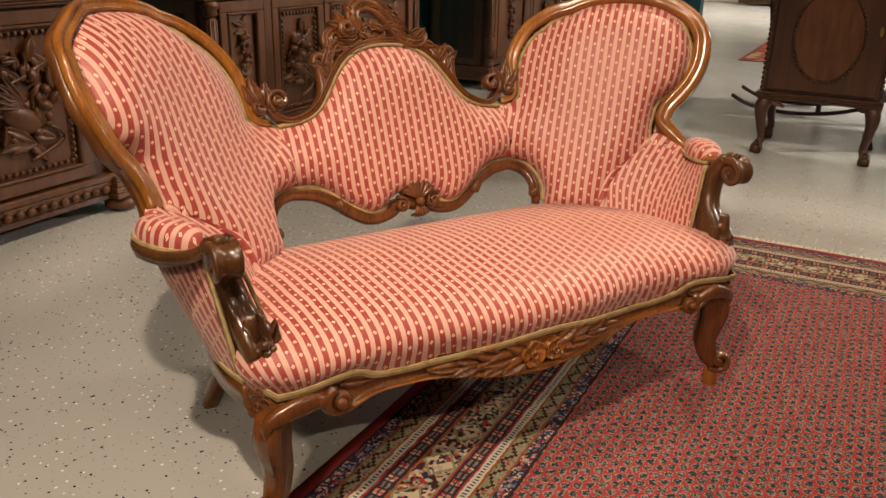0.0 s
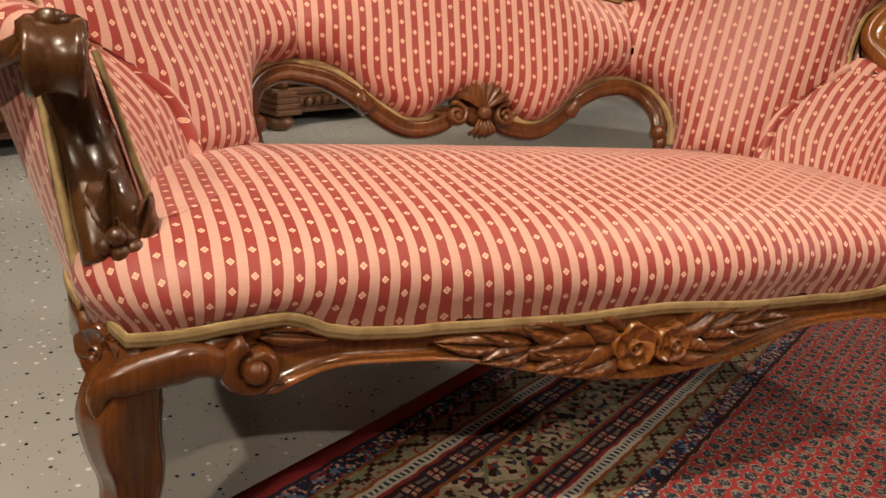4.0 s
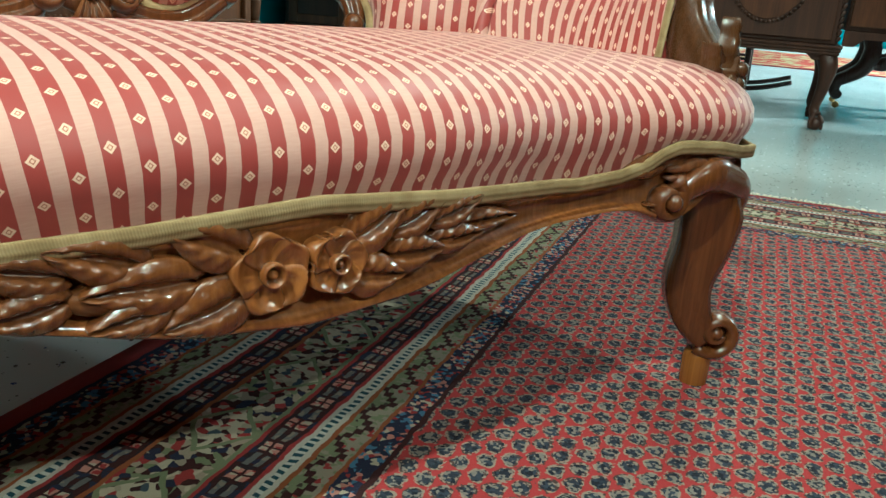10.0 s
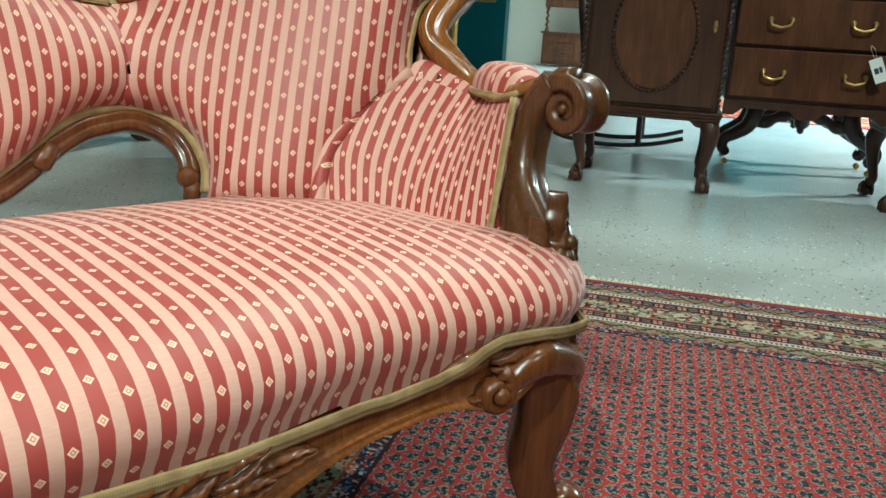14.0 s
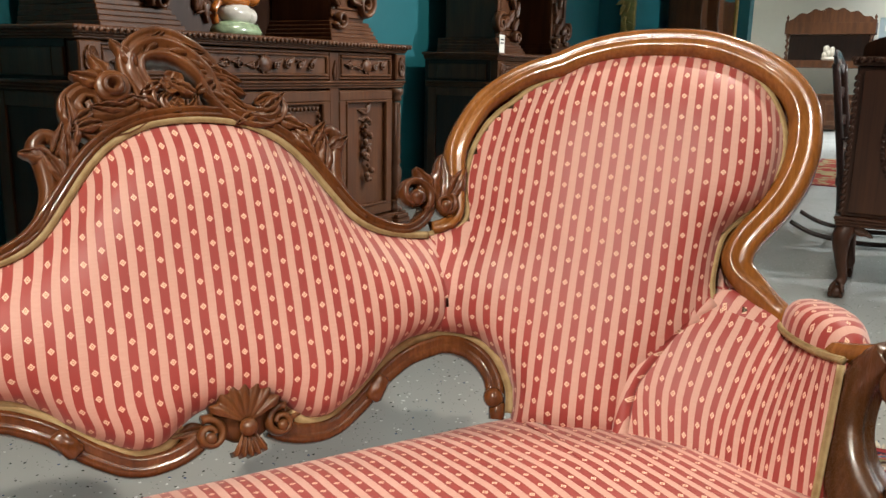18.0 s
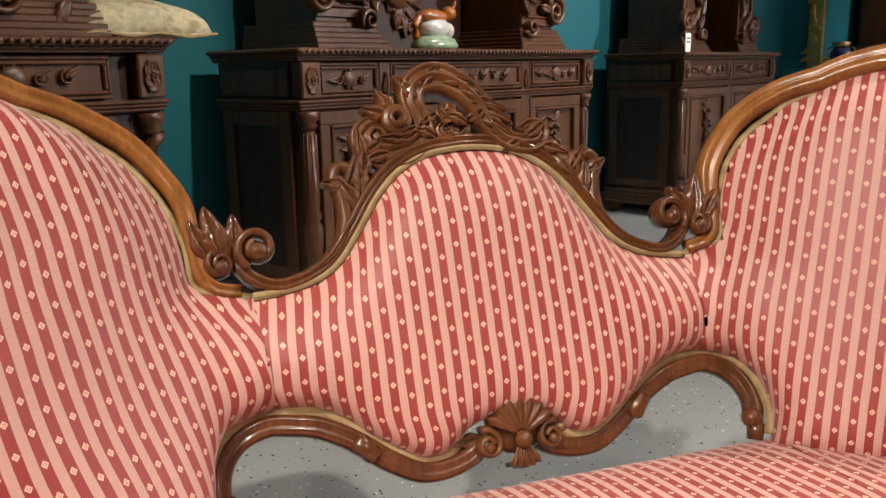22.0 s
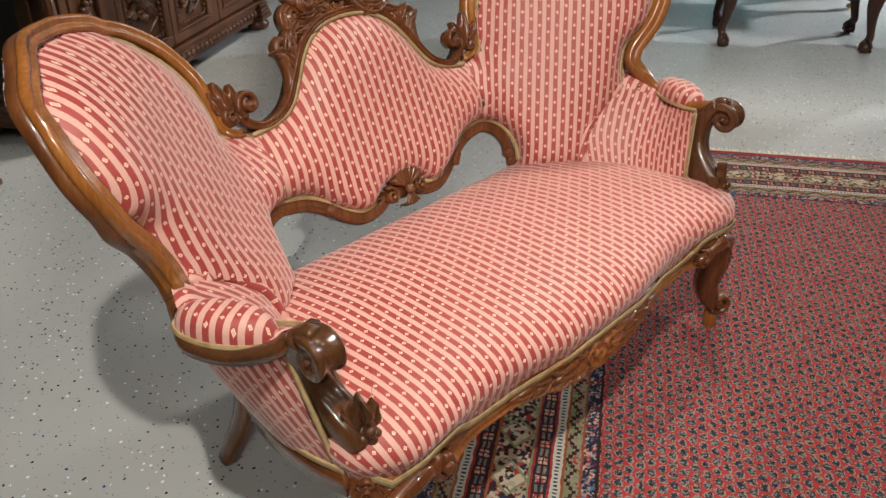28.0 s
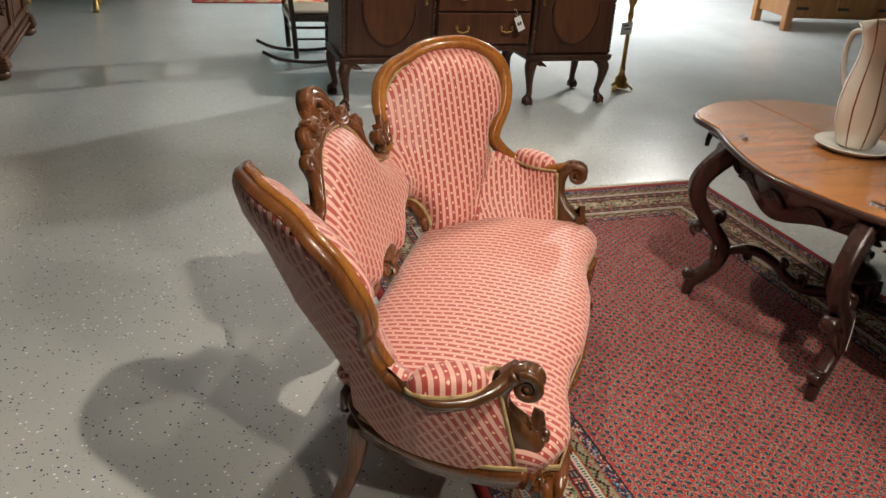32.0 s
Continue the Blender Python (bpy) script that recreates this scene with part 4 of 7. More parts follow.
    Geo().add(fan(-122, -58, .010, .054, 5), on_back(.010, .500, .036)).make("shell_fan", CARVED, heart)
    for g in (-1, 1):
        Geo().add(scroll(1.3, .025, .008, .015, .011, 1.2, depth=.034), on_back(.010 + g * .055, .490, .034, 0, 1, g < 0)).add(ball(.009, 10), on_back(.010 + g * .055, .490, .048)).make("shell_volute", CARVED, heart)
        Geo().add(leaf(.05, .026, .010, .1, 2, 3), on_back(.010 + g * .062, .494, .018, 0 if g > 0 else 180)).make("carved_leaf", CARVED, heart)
    for g in (-1, 1):
        Geo().add(ball(.019, 14), on_back(g * .470, .466, .022)).add(lathe([(.014, -.03), (.016, 0)], 12), on_back(g * .478, .456, .014)).make("frame_knob", WALNUT, top)
        k = Geo().add(block(-.014, .014, -.022, .02, -.026, .020, .006), on_back(g * .240, .508, .016, g * -38))
        k.make("frame_knuckle", WALNUT, top)

    # volutes and leaves where the centre meets the medallions
    for g in (-1, 1):
        w = Geo()
        w.add(scroll(1.35, .034, .012, .020, .014, 5.2, depth=.050), on_back(g * .371, .808, .014, 0, 1, g < 0))
        w.add(ball(.0155, 12), on_back(g * .371, .808, .034))
        w.add(scroll(1.2, .024, .010, .015, .011, 2.2, depth=.046), on_back(g * .411, .790, .018, 0, .9, g > 0))
        w.add(ball(.012, 12), on_back(g * .411, .790, .034))
        for s, z, turn, l, wd, cv in ((.408, .802, 80, .082, .048, .06), (.420, .806, 64, .060, .036, -.10), (.396, .816, 104, .048, .036, .25)):
            w.add(leaf(l, wd, .016, cv, 2, 3), on_back(g * s, z, .020, turn if g > 0 else 180 - turn, 1 if g > 0 else 1))
        w.make("carved_volute", WALNUT, top, "carved volute with acanthus leaf")
        # the horn beside the crest
        p, ups = back_path([(.268, .776), (.240, .802), (.226, .840), (.230, .880), (.240, .905), (.226, .922), (.206, .915)], 36, .010, g)
        w = Geo().add(sweep(p, [(x * .012, y * .020) for x, y in ring(10)], [(.9 + .3 * math.sin(3 * i / 35), 1) for i in range(36)], ups=ups))
        for s, z, turn, l, wd in ((.205, .862, 70, .06, .03), (.222, .895, 20, .04, .03), (.212, .902, 120, .05, .026), (.196, .885, 100, .06, .03)):
            w.add(leaf(l, wd, .014, .2, 2, 3), on_back(g * s, z, .020, turn if g > 0 else 180 - turn))
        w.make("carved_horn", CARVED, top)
    # crest: pierced C-scrolls rising to a hooked top, with a trumpet bloom and a blossom in its eye
    c, bits = Geo(), []

    def ribbon(pts, wide, deep=.022, off=.012, n=40, ends=(.45, 1, .45)):
        p, ups = back_path([(s + .012, .945 + .74 * z) for s, z in pts], n, off)
        k = np.interp(np.linspace(0, 1, n), np.linspace(0, 1, len(ends)), ends)
        return sweep(p, [(x * wide, y * deep) for x, y in RIBBED], [(float(q), float(.6 + .4 * q)) for q in k], ups=ups)
    c.add(ribbon([(-.083, .030), (-.088, .066), (-.100, .100), (-.098, .132), (-.076, .154), (-.045, .156), (-.012, .136), (.012, .104), (.024, .072), (.036, .040), (.058, .014), (.088, .000), (.118, .004), (.128, .026), (.112, .044), (.094, .034)], .017, .026, .016, 80, (.85, 1.1, 1.4, 1.75, 1.6, 1.5, 1.25, 1.1, 1.15, .95, .5)))
    c.add(ribbon([(-.084, .070), (-.083, .045), (-.092, .016), (-.120, -.006), (-.158, -.014), (-.188, .004), (-.196, .034), (-.178, .058), (-.158, .052), (-.152, .034)], .020, .024, .012, 56, (.6, 1.0, 1.2, 1.2, 1.0, .8, .4)))
    c.add(ribbon([(-.010, .060), (-.008, .036), (-.026, .016), (-.052, .020), (-.060, .042), (-.046, .056), (-.034, .046)], .011, .020, .012, 36))
    c.add(ribbon([(.112, .010), (.140, -.010), (.156, -.038), (.166, -.062), (.184, -.066)], .015, .022, .010, 30, (.6, 1.2, 1.0, .5)))
    c.add(ribbon([(-.178, .004), (-.200, -.016), (-.206, -.046), (-.196, -.068)], .013, .020, .010, 24, (.6, 1.2, .5)))
    c.add(ribbon([(-.120, .020), (-.142, .012), (-.164, .020), (-.172, .038)], .009, .020, .016, 24))
    c.add(ribbon([(-.114, .034), (-.134, .028), (-.150, .034)], .008, .020, .016, 20))
    # the trumpet bloom, open to the front
    m = on_back(-.122, .992, .016, 0) @ Matrix.Rotation(radians(90), 4, "X")
    c.add(lathe([(.014, -.010), (.026, .006), (.027, .016), (.022, .022), (.017, .020), (.0165, .027), (.013, .031), (.009, .029), (.007, .018), (.001, .014)], 18), m)
    for s, z, turn, l, wd, cv in ((-.150, 1.022, 158, .046, .030, .10), (-.140, 1.036, 118, .040, .026, .15), (-.120, .970, 172, .050, .024, .10), (-.104, .992, 196, .040, .020, .10), (-.170, .962, 210, .036, .022, .10), (-.196, .932, 108, .052, .028, -.20), (-.200, .900, 78, .050, .026, .15),
                                  (.010, 1.052, -8, .062, .024, -.25), (.020, 1.032, -18, .060, .024, -.20), (.026, 1.010, -30, .056, .022, -.15), (.000, 1.010, 18, .040, .026, .20), (-.012, 1.002, 150, .042, .022, .10), (.040, .980, 160, .046, .024, -.20),
                                  (.104, .968, 24, .044, .026, .25), (.126, .946, -30, .050, .028, .10), (.150, .915, -62, .050, .028, .10), (.176, .890, 60, .048, .026, -.15), (-.066, 1.020, 205, .034, .022, .10), (-.072, .976, 150, .036, .022, .20), (-.098, 1.060, 118, .050, .026, .20), (-.080, 1.088, 60, .050, .024, -.25), (-.040, 1.096, 8, .052, .024, -.30), (-.004, 1.074, -24, .050, .022, -.20), (-.160, .940, 190, .044, .024, .15), (.086, .954, 196, .040, .022, .15)):
        bits.append(("carved_leaf", leaf(l, wd, .016, cv, 2, 3), on_back(s + .012, .945 + .74 * (z - .945), .022, turn)))
    for s, z, r in ((-.030, 1.003, .020), (-.028, .968, .013)):
        fl = flower(r, 5, .012)
        bits.append(("carved_blossom", (fl.v, fl.f), on_back(s, z, .022, 20)))
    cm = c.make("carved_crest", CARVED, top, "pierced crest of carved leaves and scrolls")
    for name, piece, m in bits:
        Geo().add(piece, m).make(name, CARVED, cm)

    # arms
    for g in (-1, 1):
        lo0, hi0 = back(g * .703, .42, .055), back(g * .830, .655, .014)
        lo = spline([(lo0.x, lo0.y, .42), (g * .640, -.12, .42), (g * .650, -.20, .42), (g * .664, -.268, .42)], 30)
        hi = spline([tuple(hi0), (g * .810, -.078, .630), (g * .773, -.165, .628), (g * .732, -.240, .642)], 30)

        def panel(a, b, lo=lo, hi=hi, g=g):
            s, z = spline(ARM_SEAM, 13)[int(round(b * 12))]
            p0 = back(g * (s - .010), z, .042 - .030 * b ** 5)
            q = lo[int(a * 29)] * (1 - b) + hi[int(a * 29)] * b
            d0 = np.array(p0) - (lo[0] * (1 - b) + hi[0] * b)
            q = q + d0 * (1 - a) ** 2
            bulge = .016 * math.sin(math.pi * min(1, a * .97 + .02)) ** .5 * math.sin(math.pi * (.15 + .75 * b)) ** .6
            return q[0] - g * bulge, q[1], q[2]
        v, f, t = grid(30, 13, panel)
        run = [p[1] for p in v]
        wp = [tuple(back(g * (q - .002), z, .052 - .040 * max(0, i / 19 - .45) / .55)) for i, (q, z) in enumerate(spline(ARM_SEAM, 20))]
        wv, wf, wt = sweep(wp, [(x * .014, y * .013) for x, y in ring(10)], up=(0, 0, 1))
        wp = [tuple(back(g * (q - .002), z, .020)) for q, z in spline(ARM_SEAM[:-1] + [(.806, .636)], 20)]
        xv, xf, xt = sweep(wp, [(x * .022, y * .022) for x, y in ring(10)], up=(0, 0, 1))
        wf, wv = list(wf) + [tuple(i + len(wv) for i in q) for q in xf], list(wv) + list(xv)
        obj("seam_welt", wv, wf, FABRIC, top, "", [(-q[1], q[2]) for q in wv])
        obj("arm_panel", v, f, FABRIC, top, "striped satin inside arm", [(((1 - a) * (.29 - .06 * b) - .02 * b) * (1.8 if g > 0 else 1.7), q[2]) for q, (a, b) in zip(v, t)])
        p = [lo[29] + (hi[29] - lo[29]) * k + np.array([-g * .012, -.004, 0]) for k in np.linspace(0, 1, 16)]
        Geo().add(sweep(p, [(x * .005, y * .006) for x, y in ring(8)], up=(0, -1, 0))).make("arm_braid", BRAID, top)
        rim = spline([tuple(back(g * .876, .672, .006)), (g * .872, -.080, .630), (g * .876, -.122, .624), (g * .852, -.185, .624), (g * .812, -.236, .632)], 30)
        edge = [np.array(panel(i / 29, 1.0)) for i in range(30)]
        v, f, t = grid(30, 5, lambda a, b: edge[int(round(a * 29))] * (1 - b) + rim[int(round(a * 29))] * b + np.array([0, 0, .014 * math.sin(math.pi * b)]))
        obj("arm_top", v, f, FABRIC, top, "", [(-q[1], q[0]) for q in v])
        q = [edge[i] + np.array([-g * .002, 0, .004]) for i in range(17 if g > 0 else 12, 30)]
        Geo().add(sweep(q, [(x * .006, y * .006) for x, y in ring(8)])).make("arm_braid", BRAID, top)
        # outside of the arm
        lo2 = spline([(g * .738, -.320 if g < 0 else -.298, .345), (g * .762, -.20, .345), (g * .748, -.06, .345), (g * .70, .06, .345), (g * .61, .16, .345)], 24)
        hi2 = spline([(g * .782, -.250 if g < 0 else -.232, .632), (g * .828, -.16, .622), (g * .862, -.065, .624), tuple(back(g * .872, .652, -.016)), tuple(back(g * .845, .672, -.030)), tuple(back(g * .79, .66, -.052))], 24)
        v, f, t = grid(24, 9, lambda a, b: lo2[int(a * 23)] * (1 - b) + hi2[int(a * 23)] * b + np.array([g * .010 * math.sin(math.pi * b), 0, 0]))
        obj("outer_arm_panel", v, f, FABRIC, top, "striped satin outside arm", [(y * 1.05 - .55 * z, z) for (x, y, z) in v])
        v, f, t = grid(6, 12, lambda a, b: (lo[29] * (1 - b) + hi[29] * b) * (1 - a) + (lo2[0] * (1 - b) + hi2[0] * b) * a + np.array([0, -.006 * math.sin(math.pi * a), 0]))
        obj("arm_front", v, f, FABRIC, top, "striped satin front of the arm", [(x * .9, z) for (x, y, z) in v])
        p = [lo2[0] + (hi2[0] - lo2[0]) * k + np.array([g * .002, -.003, 0]) for k in np.linspace(0, 1, 16)]
        Geo().add(sweep(p, [(x * .007, y * .007) for x, y in ring(8)], up=(0, -1, 0))).make("arm_braid", BRAID, top)
        # pad
        mm = Matrix.Translation((g * .822, -.140, .634)) @ Matrix.Rotation(g * radians(-27), 4, "Z")

        def pad(a, b):
            th, k = 2 * math.pi * a, b
            r = math.cos(k * math.pi / 2) ** .55
            return .050 * r * math.cos(th), .102 * r * math.sin(th), .052 * math.sin(k * math.pi / 2) ** .9
        v, f, t = grid(40, 9, pad, wrap_u=True)
        w = [mm @ Vector(q) for q in v]
        obj("arm_pad", w, f, FABRIC, top, "small striped satin arm pad", [(q[1], q[0] * 1.3) for q in v])
        ringp = [mm @ Vector((.052 * math.cos(a), .104 * math.sin(a), .002)) for a in np.linspace(0, 2 * math.pi, 40, endpoint=False)]
        Geo().add(sweep(ringp, [(x * .005, y * .006) for x, y in ring(8)], closed=True)).make("pad_braid", BRAID, top)
        # post: a scroll over the front and an S-shaped stem with a leaf at its foot
        mx = Matrix.Translation((g * .760, -.322, .634)) @ Matrix.Rotation(radians(-90), 4, "Z")
        post = Geo()
        post.add(roll(1.6, .040, .009, .025, .012, 2.2, .064), mx)
        post.add(ball(.013, 12, 1, 2.6, 1), mx)
        p = spline([(g * .762, -.296, .668), (g * .760, -.272, .640), (g * .752, -.255, .600), (g * .739, -.254, .548), (g * .725, -.272, .505), (g * .714, -.302, .466), (g * .706, -.332, .436), (g * .703, -.346, .415)], 36)
        post.add(sweep(p, [(x * .036, y * .034) for x, y in ((1, .3), (.86, .78), (.5, 1), (.15, .86), (-.15, .86), (-.5, 1), (-.86, .78), (-1, .3), (-1, -.5), (-.7, -1), (.7, -1), (1, -.5))], [(float(np.interp(i / 35, [0, .25, .5, .8, 1], [1.0, .82, .85, 1.05, 1.1])), float(np.interp(i / 35, [0, .3, .6, .85, 1], [.6, .78, 1.0, 1.4, 1.2]))) for i in range(36)], ups=[(0, -1, .2)] * 36))
        pm = post.make("arm_post", POSTWOOD, top, "carved scroll arm post")
        lf = Geo()
        for dx, dy, dz, turn, l, wd, spin in ((0, -.356, .452, 92, .090, .050, 30), (.012, -.350, .448, 74, .066, .038, 48), (-.014, -.352, .448, 112, .066, .038, 12), (.020, -.334, .446, 96, .074, .040, 72), (-.006, -.366, .446, 90, .046, .034, 30)):
            m = Matrix.Translation((g * (.702 + dx), dy, dz - .012)) @ Matrix.Rotation(g * radians(spin), 4, "Z") @ Matrix.Rotation(radians(-turn if g > 0 else turn - 180), 4, "Y")
            lf.add(leaf(l, wd, .018, .10, 3, 4), m)
        for dx, dy, z in ((0, -.380, .452), (.016, -.372, .458), (-.014, -.376, .456), (.004, -.380, .472)):
            lf.add(ball(.0115, 10), Matrix.Translation((g * (.702 + dx), dy, z - .012)))
        lf.add(ball(.026, 12, 1, 1, .8), Matrix.Translation((g * .702, -.350, .448)))
        lf.make("carved_leaf", POSTWOOD, pm, "dark carved acanthus leaf")
    return top


settee()

# ---- rug ----
RUG = Matrix.Rotation(radians(31.0), 4, "Z")
RU0, RU1, RV0, RV1 = -1.75, 1.79, -2.26, 0.078


def rug_mat():
    m = Tree("knotted_wool_rug", 0.95, spec=0.1)
    p = m.split(m.t.nodes.new("ShaderNodeUVMap").outputs[0])
    wob = m.math("MULTIPLY", m.math("SUBTRACT", m.noise(m.coords("UV"), 26, 2), 0.5), 0.012)
    wob2 = m.math("MULTIPLY", m.math("SUBTRACT", m.noise(m.coords("UV"), 31, 2), 0.5), 0.012)
    x, y = m.math("ADD", p[0], wob), m.math("ADD", p[1], wob2)
    du = m.math("MINIMUM", m.math("SUBTRACT", x, RU0), m.math("SUBTRACT", RU1, x))
    dv = m.math("MINIMUM", m.math("SUBTRACT", y, RV0), m.math("SUBTRACT", RV1, y))
    d = m.math("MINIMUM", du, dv)
    side = m.math("LESS_THAN", du, dv)
    along = m.math("ADD", m.math("MULTIPLY", side, y), m.math("MULTIPLY", m.math("SUBTRACT", 1.0, side), x))
    pile = m.noise(m.coords("UV"), 420, 2)
    knots = m.voronoi(m.coords("UV"), 210, "Color")
    kn = m.split(knots)

    def cells(scale, seed):
        q = m.join(m.math("ADD", x, seed), m.math("ADD", y, seed * 0.7))
        n = m.t.nodes.new("ShaderNodeTexVoronoi")
        m.t.links.new(q, n.inputs["Vector"])
        n.inputs["Scale"].default_value = scale
        return m.split(n.outputs["Color"]), n.outputs["Distance"]
    # field: staggered botehs, dark and grey, in a red net
    P, Q = 0.0345, 0.0265
    row = m.math("FLOOR", m.math("DIVIDE", y, Q))
    fx = m.math("ADD", m.math("DIVIDE", x, P), m.math("MULTIPLY", m.math("MODULO", m.math("ABSOLUTE", row), 2.0), 0.5))
    cx = m.math("SUBTRACT", m.math("SUBTRACT", fx, m.math("FLOOR", fx)), 0.5)
    cy = m.math("SUBTRACT", m.math("SUBTRACT", m.math("DIVIDE", y, Q), row), 0.5)
    r = m.math("SQRT", m.math("ADD", m.math("POWER", m.math("MULTIPLY", cx, 1.05), 2.0), m.math("POWER", m.math("MULTIPLY", m.math("ADD", cy, m.math("MULTIPLY", m.math("ABSOLUTE", cx), 0.35)), 1.0), 2.0)))
    ragged = m.math("ADD", r, m.math("MULTIPLY", m.math("SUBTRACT", kn[0], 0.5), 0.14))
    motif = m.math("LESS_THAN", ragged, 0.462)
    heart = m.math("LESS_THAN", ragged, 0.345)
    spark = m.math("GREATER_THAN", kn[1], 0.70)
    red = m.mix(pile, (0.27, 0.024, 0.030), (0.42, 0.050, 0.050))
    rim = m.mix(m.math("GREATER_THAN", kn[2], 0.62), (0.29, 0.225, 0.175), (0.075, 0.045, 0.040))
    core = m.mix(spark, m.mix(kn[2], (0.012, 0.014, 0.022), (0.040, 0.053, 0.076)), (0.20, 0.18, 0.16))
    field = m.mix(motif, red, rim)
    field = m.mix(heart, field, core)
    # border bands, from the edge inwards
    a4, _ = cells(60, 3.0)
    b4, bd = cells(95, 9.0)
    c4, _ = cells(150, 5.0)

    def pick(ch, stops):
        n = m.t.nodes.new("ShaderNodeValToRGB")
        n.color_ramp.interpolation = "CONSTANT"
        m.t.links.new(ch, n.inputs[0])
        e = n.color_ramp.elements
        while len(e) < len(stops):
            e.new(0.5)
        for i, (q, c) in enumerate(stops):
            e[i].position, e[i].color = q, (*c, 1)
        return n.outputs[0]
    NAVY, CREAMC, OLIVE, BLUE, ROSE, DARK, RUST, REDC = (0.018, 0.022, 0.045), (0.42, 0.36, 0.26), (0.17, 0.185, 0.10), (0.07, 0.15, 0.24), (0.42, 0.19, 0.15), (0.035, 0.012, 0.012), (0.23, 0.07, 0.025), (0.26, 0.03, 0.03)
    floret = pick(c4[0], [(0, NAVY), (0.35, BLUE), (0.5, NAVY), (0.66, ROSE), (0.78, REDC), (0.9, CREAMC)])
    BEIGE = (0.25, 0.22, 0.16)

    def saw(length):
        q = m.math("DIVIDE", along, length)
        return m.math("ABSOLUTE", m.math("SUBTRACT", m.math("SUBTRACT", q, m.math("FLOOR", q)), 0.5))

    def meander(centre, half):
        # a dark hooked line between an olive and a beige ground
        zig = m.math("MULTIPLY", m.math("SUBTRACT", m.math("MULTIPLY", saw(0.072), 4.0), 1.0), 0.62 * half)
        step = m.math("SNAP", zig, half * 0.42)
        off = m.math("SUBTRACT", m.math("SUBTRACT", d, centre), step)
        ground = m.mix(m.math("GREATER_THAN", off, 0.0), pick(c4[1], [(0, OLIVE), (0.72, BEIGE), (0.9, (0.05, 0.04, 0.03))]), pick(c4[2], [(0, BEIGE), (0.6, OLIVE), (0.88, REDC)]))
        return m.mix(m.math("LESS_THAN", m.math("ABSOLUTE", off), 0.0052), ground, DARK)

    def squares_at(centre):
        sq = saw(0.062)
        across = m.math("ABSOLUTE", m.math("SUBTRACT", d, centre))
        bloom = m.math("MULTIPLY", m.math("LESS_THAN", sq, 0.19), m.math("LESS_THAN", across, 0.0125))
        gap = m.math("MAXIMUM", m.math("LESS_THAN", sq, 0.028), m.math("LESS_THAN", across, 0.0018))
        hook = m.math("MULTIPLY", m.math("GREATER_THAN", sq, 0.30), m.math("LESS_THAN", m.math("ABSOLUTE", m.math("SUBTRACT", across, 0.007)), 0.0036))
        col = m.mix(hook, pick(b4[0], [(0, DARK), (0.5, (0.020, 0.014, 0.018)), (0.75, NAVY)]), pick(c4[1], [(0, (0.12, 0.12, 0.11)), (0.7, (0.20, 0.17, 0.13))]))
        col = m.mix(bloom, col, pick(c4[2], [(0, ROSE), (0.55, REDC), (0.75, CREAMC)]))
        return m.mix(m.math("MULTIPLY", bloom, gap), col, DARK)
    fm = m.math("DIVIDE", along, 0.165)
    fmc = m.math("ABSOLUTE", m.math("SUBTRACT", m.math("SUBTRACT", fm, m.math("FLOOR", fm)), 0.5))
    mid = m.math("ABSOLUTE", m.math("SUBTRACT", d, 0.256))
    lozenge = m.math("SUBTRACT", m.math("ADD", m.math("MULTIPLY", fmc, 0.13), mid), 0.044)
    inner = pick(b4[0], [(0, CREAMC), (0.42, (0.33, 0.28, 0.20)), (0.55, DARK), (0.68, REDC), (0.82, (0.05, 0.07, 0.09)), (0.92, CREAMC)])
    outer = pick(b4[1], [(0, (0.30, 0.25, 0.18)), (0.30, DARK), (0.52, CREAMC), (0.66, REDC), (0.80, NAVY), (0.90, OLIVE)])
    main = m.mix(m.math("GREATER_THAN", lozenge, 0.0), inner, outer)
    main = m.mix(m.math("LESS_THAN", m.math("ABSOLUTE", lozenge), 0.0042), main, OLIVE)
    fd = m.math("DIVIDE", along, 0.0125)
    dash = m.math("LESS_THAN", m.math("ABSOLUTE", m.math("SUBTRACT", m.math("SUBTRACT", fd, m.math("FLOOR", fd)), 0.5)), 0.27)
    dots = m.mix(dash, (0.50, 0.48, 0.42), (0.02, 0.06, 0.08))
    WHITEC = (0.44, 0.40, 0.33)
    bands = [(0.0, REDC), (0.040, NAVY), (0.047, floret), (0.084, RUST), (0.090, meander(0.108, 0.018)), (0.126, RUST), (0.132, WHITEC), (0.139, dots), (0.149, WHITEC), (0.155, REDC), (0.162, squares_at(0.1835)), (0.205, RUST), (0.212, main), (0.300, OLIVE), (0.306, REDC), (0.312, squares_at(0.331)), (0.350, REDC), (0.356, WHITEC), (0.363, dots), (0.373, WHITEC), (0.380, RUST), (0.387, meander(0.4055, 0.0185)), (0.424, RUST), (0.430, floret), (0.462, DARK), (0.470, field)]
    col = bands[0][1]
    for at, c in bands[1:]:
        col = m.mix(m.math("GREATER_THAN", d, at), col, c)
    col = m.mix(m.math("MULTIPLY", pile, 0.25), col, (0.03, 0.02, 0.02))
    m.colour(col)
    return m.bump(m.math("ADD", pile, m.math("MULTIPLY", kn[0], 0.5)), 0.5, 0.003).m


